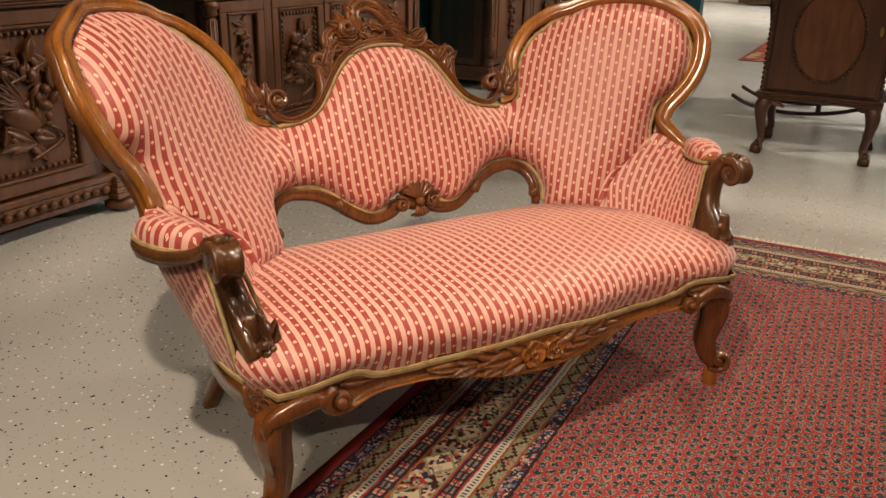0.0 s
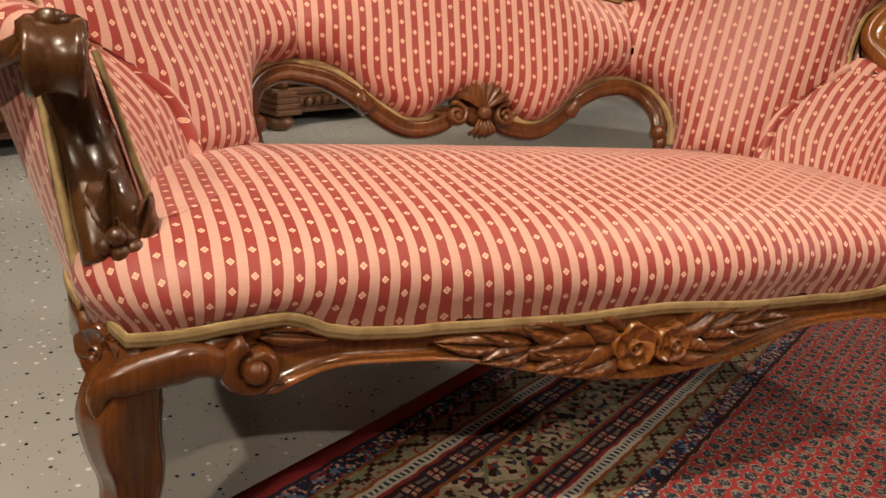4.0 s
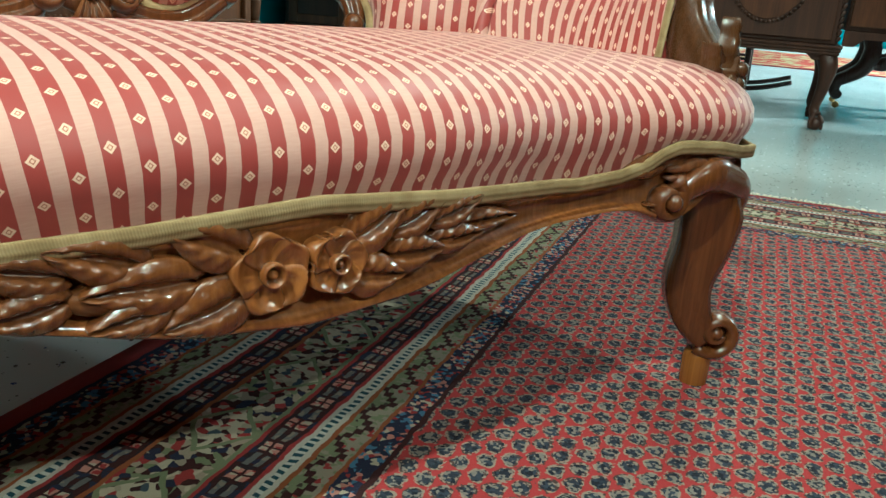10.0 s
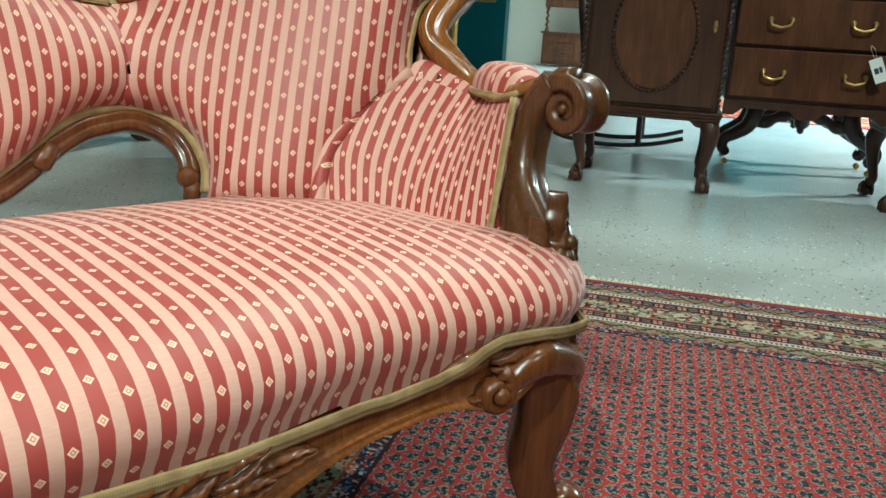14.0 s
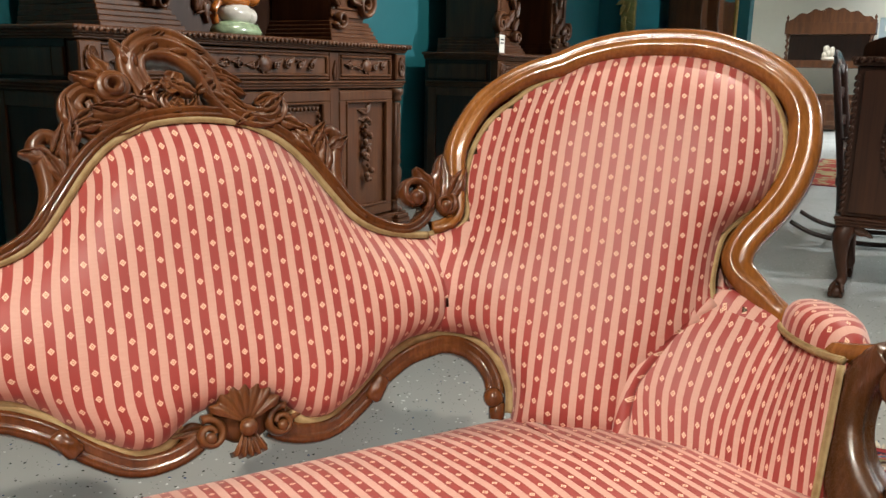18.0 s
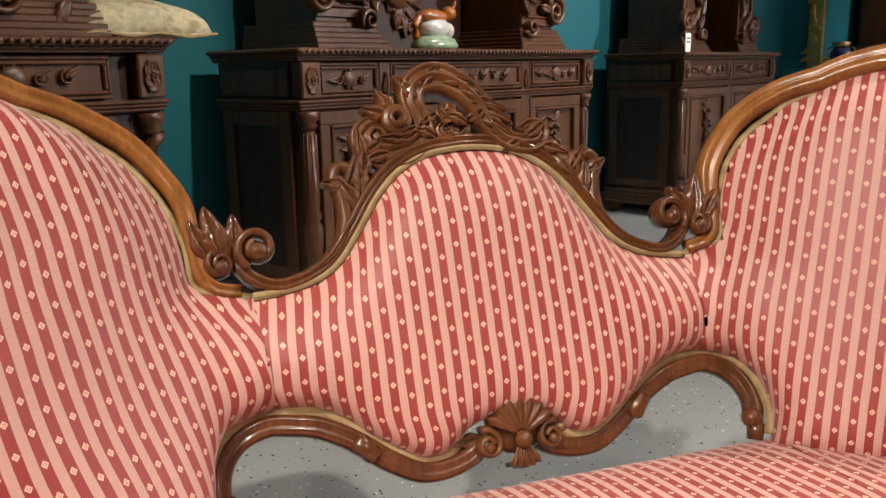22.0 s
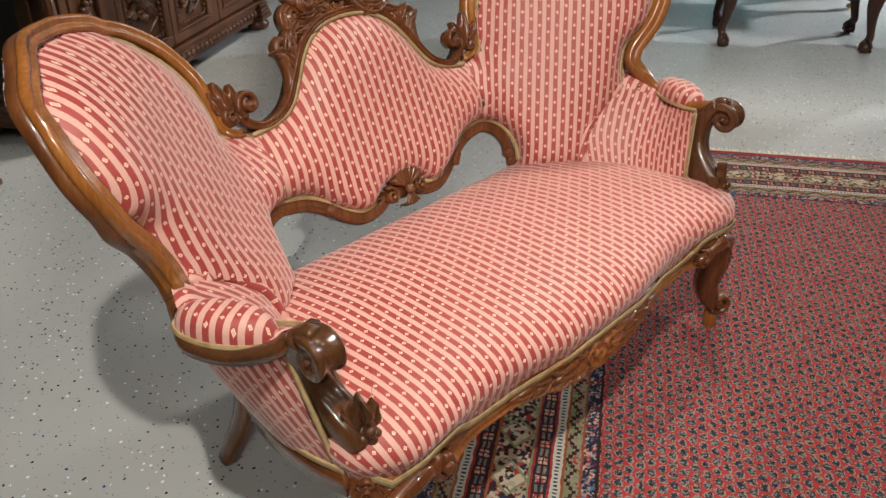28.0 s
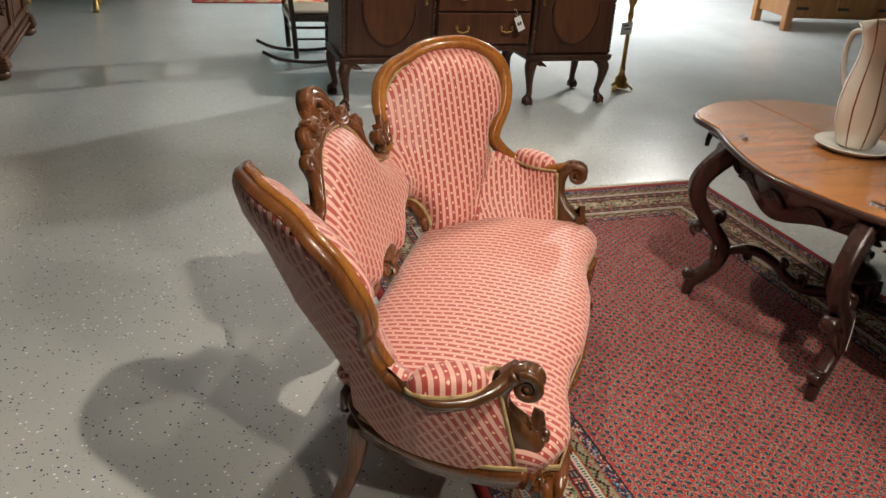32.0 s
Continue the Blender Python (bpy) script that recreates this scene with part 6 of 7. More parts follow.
# ---- sideboard group ----
def claw_leg(at, h, parent, mat, label=""):
    """A cabriole leg with a ball-and-claw foot, kneeing towards -y and -x of its place."""
    g = Geo()
    p = spline([(0, 0, h), (-.022, -.022, h * .82), (-.016, -.016, h * .55), (0, 0, h * .28), (-.012, -.012, .07)], 20)
    g.add(sweep(p, [(x * .036, y * .036) for x, y in ring(10, power=.85)], list(np.interp(np.linspace(0, 1, 20), [0, .2, .5, .8, 1], [1.25, 1.25, .85, .62, .7])), up=(0, 1, 0)))
    g.add(ball(.034, 12, 1, 1, .92), Matrix.Translation((-.018, -.018, .032)))
    for a in range(4):
        t = math.pi / 2 * a + .8
        q = spline([(-.014 + .018 * math.cos(t), -.014 + .018 * math.sin(t), .075), (-.018 + .037 * math.cos(t), -.018 + .037 * math.sin(t), .045), (-.018 + .033 * math.cos(t), -.018 + .033 * math.sin(t), .010)], 8)
        g.add(sweep(q, [(x * .009, y * .009) for x, y in ring(6)]))
    ob = g.make("leg", mat, parent, label)
    ob.matrix_basis = at
    return ob


def bail_handle(x, y, z, parent):
    g = Geo()
    for s in (-1, 1):
        g.add(lathe([(.013, 0), (.012, .006), (.006, .014), (.004, .018)], 10), Matrix.Translation((x + s * .045, y, z)) @ Matrix.Rotation(radians(90), 4, "X"))
    p = spline([(x - .045, y - .014, z), (x - .040, y - .020, z - .022), (x - .018, y - .022, z - .030), (x, y - .022, z - .034), (x + .018, y - .022, z - .030), (x + .040, y - .020, z - .022), (x + .045, y - .014, z)], 26)
    g.add(sweep(p, [(a * .0042, b * .0042) for a, b in ring(7)], [1 + .35 * abs(math.sin(i * .9)) for i in range(26)]))
    return g.make("bail_handle", BRASS, parent, "brass bail handle")


def rope_edge(x0, x1, y, z, r, mat, parent):
    return bead_row("rope_edge", x0, x1, y, z, r, .028, mat, parent, .7)


def sideboard():
    e = thing("sideboard", "dark mahogany pedestal sideboard with oval beaded doors and claw feet", "sideboard", at=here(3.5, -.30, -90))
    D = .56
    for k, x0 in enumerate((.0, 1.46)):
        x1 = x0 + .71
        p = box_part("pedestal", x0 + .02, x1 - .02, .02, D, .40, 1.09, MAHOGANY, e, .006, "square mahogany pedestal")
        run_mould("base_moulding", x0 + .015, x1 - .015, .015, .355, .40, .02, MAHOGANY, p, D - .02, 3)
        run_mould("top_board", x0 + .02, x1 - .02, .02, 1.09, 1.13, .03, MAHOGANY, p, D - .02, 2)
        rope_edge(x0 - .005, x1 + .005, -.012, 1.115, .012, MAHOGANY, p)
        d = box_part("door", x0 + .05, x1 - .05, .004, .03, .42, 1.07, MAHOGANY, p, .004, "door with a flame veneer oval")
        cx, cz, rx, rz = (x0 + x1) / 2, .755, .195, .27
        g = Geo()
        n = 64
        for i in range(n):
            a = 2 * math.pi * i / n
            g.add(ball(.0085, 7), Matrix.Translation((cx + rx * math.cos(a), .0, cz + rz * math.sin(a))))
        tagged(g.make("oval_beading", MAHOGANY, d, "oval ring of carved beads"), kind="stuff")
        v, f = slab([(cx + (rx - .012) * math.cos(2 * math.pi * i / 48), cz + (rz - .012) * math.sin(2 * math.pi * i / 48)) for i in range(48)], 0, .004, .001)
        obj("oval_veneer", [(a, -.0005 + .004 - c, b) for a, b, c in v], f, FLAME, d, "flame mahogany veneer oval", None, False)
        g = Geo()
        for a in (55, 90, 125):
            g.add(leaf(.05, .03, .012, .2, 2, 3, 9, 7), Matrix.Translation((cx, -.004, cz + rz - .02)) @ Matrix.Rotation(radians(-a), 4, "Y"))
        g.make("ribbon_bow", MAHOGANY, d)
        kx = x1 - .085 if k == 0 else x0 + .085
        Geo().add(lathe([(.012, 0), (.011, .004), (.004, .006)], 12), Matrix.Translation((kx, .004, .80)) @ Matrix.Rotation(radians(90), 4, "X") @ Matrix.Diagonal((1, 2.4, 1, 1))).make("escutcheon", BRASS, d, "brass key plate")
        for x in (x0 + .012, x1 - .034):
            g = Geo()
            for i in range(22):
                g.add(ball(.012, 6, .9, .6, 1.3), Matrix.Translation((x + .011, .016, .43 + i * .029)) @ Matrix.Rotation(.5, 4, "Y"))
            tagged(g.make("carved_corner", MAHOGANY, p), kind="stuff")
        for x, y, t in ((x0 + .06, .06, 0), (x1 - .06, .06, 90), (x0 + .06, D - .05, -90), (x1 - .06, D - .05, 180)):
            claw_leg(Matrix.Translation((x, y, 0)) @ Matrix.Rotation(radians(t), 4, "Z"), .36, p, MAHOGANY)
        for s in (-1, 1):
            Geo().add(leaf(.09, .05, .012, -.4, 2, 2), Matrix.Translation(((x0 + x1) / 2 + s * .275, .03, .345)) @ Matrix.Rotation(radians(0 if s < 0 else 180), 4, "Y")).make("knee_bracket", MAHOGANY, p)
    x0, x1 = .71, 1.46
    c = box_part("drawer_case", x0, x1, .035, D, .47, .955, MAHOGANY, e, .004)
    run_mould("case_top", x0 - .01, x1 + .01, .035, .955, .985, .02, MAHOGANY, e, D - .04, 2)
    rope_edge(x0, x1, .012, .972, .011, MAHOGANY, e)
    for z0, z1 in ((.49, .715), (.73, .945)):
        d = box_part("drawer", x0 + .012, x1 - .012, .016, .05, z0, z1, FLAME, e, .005, "veneered drawer")
        for x in (x0 + .20, x1 - .20):
            bail_handle(x, .016, (z0 + z1) / 2 + .01, d)
    ap = [(x0, .47), (x0, .40), (x0 + .05, .40), (x0 + .09, .435), (x0 + .30, .435), (x0 + .34, .40), (x0 + .41, .40), (x0 + .45, .435), (x1 - .09, .435), (x1 - .05, .40), (x1, .40), (x1, .47)]
    v, f = slab(ap, 0, .02, .002)
    obj("apron", [(a, .05 - h, b) for a, b, h in v], f, MAHOGANY, e, "shaped apron", None, False)
    gal = spline([(.0, 1.13), (.0, 1.20), (.10, 1.24), (.16, 1.19), (.24, 1.25), (.45, 1.31), (.60, 1.27), (.69, 1.20), (.72, 1.0)], 40).tolist() + [(.0, 1.0)]
    for off, mir in ((0, 1), (2.17, -1)):
        v, f = slab([(off + mir * a, b) for a, b in gal], 0, .02, .002)
        obj("back_gallery", [(a, D + .001 + h, b) for a, b, h in v], f, MAHOGANY, e, "scrolled back board", None, False)
    gal = spline([(.72, 1.0), (.76, 1.22), (.90, 1.36), (1.085, 1.42), (1.27, 1.36), (1.41, 1.22), (1.45, 1.0)], 40).tolist()
    v, f = slab(gal, 0, .02, .002)
    obj("back_gallery", [(a, D + .001 + h, b) for a, b, h in v], f, MAHOGANY, e, "arched back board", None, False)
    return e


sideboard()


def brass_lamp():
    e = thing("table_lamp", "gilt brass urn lamp with a cream shade on the sideboard", "lamp", at=here(3.78, -.70, 0, 1.1305))
    box_part("plinth", -.075, .075, -.075, .075, 0, .05, EBONISED, e, .006)
    g = Geo().add(lathe([(.055, .05), (.06, .06), (.03, .075), (.035, .10), (.07, .13), (.085, .17), (.06, .215), (.03, .24), (.025, .30), (.02, .34)], 20))
    for i in range(4):
        a = math.pi / 2 * i + .4
        g.add(scroll(1.3, .03, .008, .014, .008, 1.0, 24, .02), Matrix.Rotation(a, 4, "Z") @ Matrix.Translation((.075, 0, .085)))
    g.make("urn", BRASS, e)
    m = Tree("lit_parchment", .8)
    m.colour((.75, .62, .36))
    m.put(m.b.inputs["Emission Color"], (1, .78, .42))
    m.put(m.b.inputs["Emission Strength"], 1.2)
    Geo().add(lathe([(.20, .30), (.201, .302), (.11, .56), (.109, .56)], 28)).make("shade", m.m, e, "lit cream parchment shade")


brass_lamp()
s2 = thing("small_sign", "white printed card propped on the sideboard", "sign", at=here(3.80, -.86, -90, 1.1305))
box_part("card", -.09, .09, 0, .006, 0, .20, PAPER, s2, .001)
box_part("writing", -.06, .06, -.0012, -.0002, .13, .15, INK, s2, .0003)


def gilt_figure():
    e = thing("gilt_clock_ornament", "gilt bronze ornament on a black plinth", "ornament", at=here(3.80, -1.32, 0, .9855))
    box_part("plinth", -.09, .09, -.15, .15, 0, .03, EBONISED, e, .005)
    g = Geo()
    r = random.Random(4)
    g.add(ball(.09, 14, .8, 1.0, 1.1), Matrix.Translation((0, 0, .16)))
    for i in range(26):
        g.add(leaf(r.uniform(.06, .12), .04, .016, r.uniform(-.5, .5), 3, 3, 9, 7), Matrix.Rotation(r.uniform(0, 6.28), 4, "Z") @ Matrix.Translation((0, -.06, r.uniform(.06, .26))) @ Matrix.Rotation(r.uniform(0, 6.28), 4, "Y"))
    for s in (-1, 1):
        g.add(scroll(1.4, .05, .012, .022, .012, 1.2, 28, .03, s), Matrix.Translation((0, s * .09, .08)) @ Matrix.Rotation(radians(90), 4, "Z"))
    g.add(ball(.03, 10), Matrix.Translation((0, 0, .29)))
    g.make("casting", BRASS, e)


gilt_figure()


def rocking_chair():
    e = thing("rocking_chair", "dark wooden ladder-back rocking chair behind the sideboard", "rocking chair", at=here(5.0, -.165, 0) @ Matrix.Diagonal((1.04, .82, 1, 1)))
    for u in (0, .46):
        p = spline([(u, .30, .115), (u, .10, .045), (u, -.25, .018), (u, -.60, .045), (u, -.85, .10)], 30)
        Geo().add(sweep(p, [(x * .013, y * .016) for x, y in ring(8, power=.6)])).make("rocker", EBONISED, e)
        p = spline([(u, -.06, .055), (u, -.02, .45), (u, .06, .90), (u, .10, 1.12)], 16)
        Geo().add(sweep(p, [(x * .024, y * .028) for x, y in ring(8, power=.6)], up=(0, 1, 0))).make("back_post", EBONISED, e)
        p = spline([(u, -.50, .035), (u, -.49, .40), (u, -.48, .64)], 12)
        Geo().add(sweep(p, [(x * .022, y * .024) for x, y in ring(8, power=.6)], up=(0, 1, 0))).make("front_leg", EBONISED, e)
        p = spline([(u, .02, .66), (u, -.25, .68), (u, -.55, .66), (u, -.58, .63)], 14)
        Geo().add(sweep(p, [(x * .026, y * .011) for x, y in ring(8)])).make("arm", EBONISED, e)
    for z, y in ((.58, .00), (.76, .035), (.94, .07)):
        p = spline([(0, y, z), (.23, y + .03, z + .01), (.46, y, z)], 10)
        Geo().add(sweep(p, [(x * .008, q * .035) for x, q in ring(8, power=.6)])).make("ladder_slat", EBONISED, e)
    p = spline([(-.0, .09, 1.08), (.10, .12, 1.16), (.23, .125, 1.175), (.36, .12, 1.16), (.46, .09, 1.08)], 20)
    Geo().add(sweep(p, [(x * .012, q * .035) for x, q in ring(8, power=.6)])).make("crest_rail", EBONISED, e)
    for z, y0, y1 in ((.22, -.05, -.50), (.32, -.04, -.49)):
        for u in (0, .46):
            Geo().add(sweep([(u, y0, z), (u, y1, z)], [(x * .010, q * .010) for x, q in ring(7)])).make("stretcher", EBONISED, e)
    m = plain("woven_cane", (.36, .32, .24), .75, vary=.25, scale=80)
    box_part("seat_frame", -.012, .472, -.53, .01, .37, .43, EBONISED, e, .008)
    box_part("seat", .01, .45, -.51, -.01, .428, .458, m, e, .014, "pale woven seat")
    for y in (-.04, -.49):
        Geo().add(sweep([(0, y, .27), (.46, y, .27)], [(x * .010, q * .010) for x, q in ring(7)])).make("stretcher", EBONISED, e)


rocking_chair()


def trestle_table():
    e = thing("console_table", "dark carved table with scrolled legs and stretcher behind the sideboard", "table", at=here(4.72, -1.53, -90))
    for y in (0, .34):
        for g in (-1, 1):
            p = spline([(g * .300, y, .70), (g * .285, y, .58), (g * .300, y, .46), (g * .270, y, .35), (g * .300, y, .25), (g * .370, y, .195), (g * .425, y, .16), (g * .435, y, .105), (g * .405, y, .07)], 44)
            k = np.linspace(0, 1, 44)
            lg = Geo().add(sweep(p, [(x * .042, q * .030) for x, q in ring(12, power=.7)], list(np.interp(k, [0, .3, .55, .8, 1], [1.0, 1.0, 1.25, .95, .7])), ups=[(0, 1, 0)] * 44))
            lg.add(scroll(1.3, .034, .010, .022, .014, 2.0, 26, .056), Matrix.Translation((g * .412, y, .085)))
            lg.add(scroll(1.3, .034, .010, .022, .014, 4.0, 26, .056), Matrix.Translation((g * .262, y, .405)))
            leg = lg.make("leg", EBONISED, e, "scrolled leg")
            Geo().add(ball(.020, 10), Matrix.Translation((g * .410, y, .021))).make("castor", BRASS, leg)
        p = spline([(-.300, y, .27), (-.21, y, .275), (-.13, y, .315), (-.05, y, .335), (.05, y, .335), (.13, y, .315), (.21, y, .275), (.300, y, .27)], 48)
        st = Geo().add(sweep(p, [(x * .036, q * .026) for x, q in ring(12, power=.7)], [1 + .16 * math.cos(i * .8) for i in range(48)], ups=[(0, 1, 0)] * 48))
        st.add(lathe([(.004, .22), (.022, .235), (.020, .25), (.044, .27), (.050, .33), (.036, .37), (.018, .39), (.004, .41)], 14), Matrix.Translation((0, y, 0)))
        st.make("stretcher", EBONISED, e, "scalloped stretcher with a turned drop")
    box_part("apron", -.46, .46, -.05, .39, .64, .71, EBONISED, e, .006)
    box_part("tabletop", -.56, .56, -.11, .45, .71, .74, EBONISED, e, .008)


trestle_table()


def torchere():
    e = thing("brass_torchere", "tall aged brass candle stand with a tripod foot", "stand", at=here(3.91, -2.83))
    g = Geo().add(lathe([(.075, .03), (.08, .045), (.05, .075), (.055, .10), (.03, .13), (.022, .17)], 20))
    for i in range(3):
        m = Matrix.Rotation(2.1 * i, 4, "Z")
        g.add(sweep(spline([(.05, 0, .05), (.085, 0, .035), (.105, 0, .012)], 8), [(x * .016, y * .012) for x, y in ring(7)]), m)
    g.make("base", BRASS, e)
    Geo().add(lathe([(.022, .17), (.026, .19), (.019, .21), (.018, .60), (.026, .63), (.019, .66), (.02, .70), (.035, .74), (.045, .78), (.03, .82), (.02, .90), (.05, 1.0), (.055, 1.02)], 16)).make("pole", BRASS, e)
    t = thing("price_card", "white price card with red print hanging on the stand", "tag", at=here(3.875, -2.79, -70, .58))
    box_part("card", -.07, .07, -.001, .001, -.10, 0, PAPER, t, .0005)
    box_part("writing", -.05, .02, -.002, -.0012, -.03, -.018, INK, t, .0002)
    box_part("writing", -.03, .05, -.002, -.0012, -.06, -.05, INK, t, .0002)


torchere()

# ---- the oval table on the rug ----
def library_table():
    e = thing("library_table", "turtle-top walnut table with scrolled legs and carved stretcher", "table", at=here(.09, -1.82))
    q = spline([(.90, 0), (.885, .20), (.73, .41), (.52, .44), (.30, .52), (.0, .58), (-.30, .52), (-.52, .44), (-.73, .41), (-.885, .20), (-.90, 0), (-.885, -.20), (-.73, -.41), (-.52, -.44), (-.30, -.52), (0, -.58), (.30, -.52), (.52, -.44), (.73, -.41), (.885, -.20)], 120, True)
    for s in (-1, 1):
        half = [tuple(p) for p in q if s * p[1] >= -1e-9]
        half.sort(key=lambda p: math.atan2(p[1], p[0]) if s > 0 else -math.atan2(p[1], p[0]))
        o = [(x, s * max(.0012, abs(y))) for x, y in half]
        v, f = slab(o, .738, .762, .004)
        obj("tabletop", v, f, TABLETOP, e, "polished walnut top in two leaves", None, False)
    edge = [(x * 1.004, y * 1.004, .742) for x, y in q]
    Geo().add(sweep(edge, [(x * .012, y * .014) for x, y in ring(8)], closed=True)).make("edge_moulding", EBONISED, e)
    inner = np.array(q) * .90
    v, f = [], []
    for i, (x, y) in enumerate(inner):
        th = math.atan2(y / .58, x / .9)
        drop = .108 + .048 * math.cos(4 * th) + .014 * math.cos(12 * th)
        for z, k in ((.738, 1.0), (.738 - drop * .5, 1.01), (.738 - drop, 1.0), (.738 - drop, .97), (.738, .97)):
            v.append((x * k, y * k, z))
    n = len(inner)
    for i in range(n):
        for j in range(4):
            f.append((i * 5 + j, ((i + 1) % n) * 5 + j, ((i + 1) % n) * 5 + j + 1, i * 5 + j + 1))
    ap = obj("apron", v, f, EBONISED, e, "carved shaped apron")
    for i in range(0, n, 5):
        x, y = inner[i] * 1.006
        a = math.atan2(inner[i][1] / .58 ** 2, inner[i][0] / .9 ** 2)
        m = Matrix.Translation((x, y, .672)) @ Matrix.Rotation(a + math.pi / 2, 4, "Z")
        Geo().add(leaf(.085, .045, .014, .2, 3, 3, 11, 7), m @ Matrix.Rotation(radians(35), 4, "Y")).make("carved_leaf", EBONISED, ap)
        Geo().add(leaf(.085, .045, .014, -.2, 3, 3, 11, 7), m @ Matrix.Rotation(radians(145), 4, "Y")).make("carved_leaf", EBONISED, ap)
    for sx in (-1, 1):
        for sy in (-1, 1):
            d = Vector((sx * .40, sy * .92, 0)).normalized()
            c = Vector((sx * .37, sy * .394, 0))
            p = spline([tuple(c + d * r + Vector((0, 0, z))) for r, z in ((-.010, .735), (.045, .700), (.110, .640), (.160, .565), (.162, .490), (.122, .415), (.072, .350), (.018, .285), (.004, .225), (.028, .160), (.075, .105), (.112, .070), (.122, .005))], 64)
            sc = np.interp(np.linspace(0, 1, 64), [0, .12, .3, .45, .6, .75, .9, 1], [1.5, 1.3, 1.15, 1.0, .95, .9, .85, .6])
            g = Geo().add(sweep(p, [(1, .5), (.7, .95), (.25, .86), (-.25, .86), (-.7, .95), (-1, .5), (-.85, 0), (-1, -.5), (-.7, -1), (.7, -1), (1, -.5), (.85, 0)], [(.028 * float(q), .034 * float(q)) for q in sc], ups=[d] * 64))
            m = Matrix((d, Vector((-d.y, d.x, 0)), Vector((0, 0, 1)))).transposed().to_4x4()
            for r, z, rr, st, wd in ((.055, .400, .034, 2.2, .060), (.132, .340, .034, 5.0, .060), (.135, .110, .030, 2.4, .050), (-.02, .700, .030, 1.0, .050)):
                mm = m.copy()
                mm.translation = c + d * r + Vector((0, 0, z))
                g.add(scroll(1.3, rr, rr * .3, rr * .55, rr * .35, st, 28, wd), mm)
                g.add(ball(rr * .40, 10, 1, 2.2, 1), mm)
            lg = g.make("leg", EBONISED, e, "double-scroll leg")
            for z, r, turn in ((.62, .165, -100), (.27, .045, -70)):
                mm = m.copy()
                mm.translation = c + d * r + Vector((0, 0, z))
                Geo().add(leaf(.10, .05, .012, .0, 2, 3), mm @ Matrix.Rotation(radians(90), 4, "Z") @ Matrix.Rotation(radians(-turn), 4, "Y")).make("carved_leaf", EBONISED, lg)
            p = spline([tuple(c + d * .010 + Vector((0, 0, .225))), (sx * .335, sy * .345, .255), (sx * .28, sy * .28, .262), (sx * .225, sy * .22, .225), (sx * .18, sy * .17, .165), (sx * .12, sy * .11, .140), (sx * .03, sy * .03, .165)], 40)
            g = Geo().add(sweep(p, [(x * .022, y * .024) for x, y in ring(10)], list(np.interp(np.linspace(0, 1, 40), [0, .2, .5, .8, 1], [.8, 1.05, .9, 1.2, 1.1]))))
            for q, z, rr in ((.31, .235, .026), (.20, .235, .026), (.14, .175, .030)):
                mm = Matrix.Translation((sx * q, sy * q, z)) @ Matrix.Rotation(math.atan2(sy, sx), 4, "Z")
                g.add(scroll(1.2, rr, rr * .3, rr * .6, rr * .4, 1.0, 24, .046), mm)
                g.add(ball(rr * .40, 10, 1, 1.9, 1), mm)
            g.make("stretcher", EBONISED, e, "scrolled stretcher")
    g = Geo().add(lathe([(.05, .12), (.09, .15), (.10, .19), (.06, .22), (.085, .25), (.10, .28), (.06, .315), (.02, .33), (.018, .36), (.032, .375), (.03, .395), (.012, .41), (.004, .425)], 20))
    fin = g.make("finial", EBONISED, e, "carved urn finial")
    for i in range(8):
        Geo().add(leaf(.09, .05, .02, .2, 3, 3, 9, 7), Matrix.Rotation(i * .785, 4, "Z") @ Matrix.Translation((0, -.095, .18)) @ Matrix.Rotation(radians(-90), 4, "Y")).make("carved_leaf", EBONISED, fin)


library_table()
price_tag(here(-.355, -1.385, -40, .33), .018, .10, "narrow white tag tied round the table leg", .03)


def jug():
    e = thing("ceramic_jug", "tall cream ceramic jug with brown stripes in a saucer", "jug", at=here(.27, -1.80, 0, .7625))
    m = Tree("striped_cream_glaze", .18, coat=.5)
    p = m.split(m.coords("Object"))
    ang = m.math("ARCTAN2", p[1], p[0])
    k = m.math("MULTIPLY", ang, 8 / (2 * math.pi))
    st = m.math("LESS_THAN", m.math("ABSOLUTE", m.math("SUBTRACT", m.math("SUBTRACT", k, m.math("FLOOR", k)), .5)), .045)
    m.colour(m.mix(st, m.mix(m.noise(m.coords("Object"), 8, 3), (.72, .66, .56), (.80, .76, .68)), (.20, .07, .03)))
    v, f, t = lathe([(.068, .018), (.078, .03), (.095, .10), (.105, .18), (.095, .27), (.075, .36), (.070, .42), (.085, .48), (.105, .52), (.100, .522), (.080, .48), (.065, .42), (.07, .36)], 32)
    v = [(x * (1 + .25 * max(0, z - .44) / .08 * max(0, -x / .1)) , y, z + .03 * max(0, z - .44) / .08 * (-x / .1)) for x, y, z in v]
    obj("body", v, f[:-2], m.m, e)
    Geo().add(lathe([(.10, 0), (.14, .008), (.155, .022), (.158, .024), (.150, .026), (.135, .014), (.07, .012)], 40)).make("saucer", CERAMIC, e, "cream saucer with a gilt rim")
    p = spline([(.085, 0, .46), (.16, 0, .44), (.175, 0, .34), (.14, 0, .24), (.10, 0, .20)], 20)
    Geo().add(sweep(p, [(x * .012, y * .010) for x, y in ring(8)], up=(0, 1, 0))).make("handle", CERAMIC, e)


jug()

# ---- console, mirror and the far end ----
room_box("wall_teal_return", 8.6, 8.8, 1.15, 2.8, 0, CEIL, TEAL, label="deep teal return wall behind the mirror", category="wall")
room_box("wall_teal_far", 16.0, 16.2, -3.2, -1.30, 0, CEIL, TEAL, label="deep teal partition behind the sideboard", category="wall")


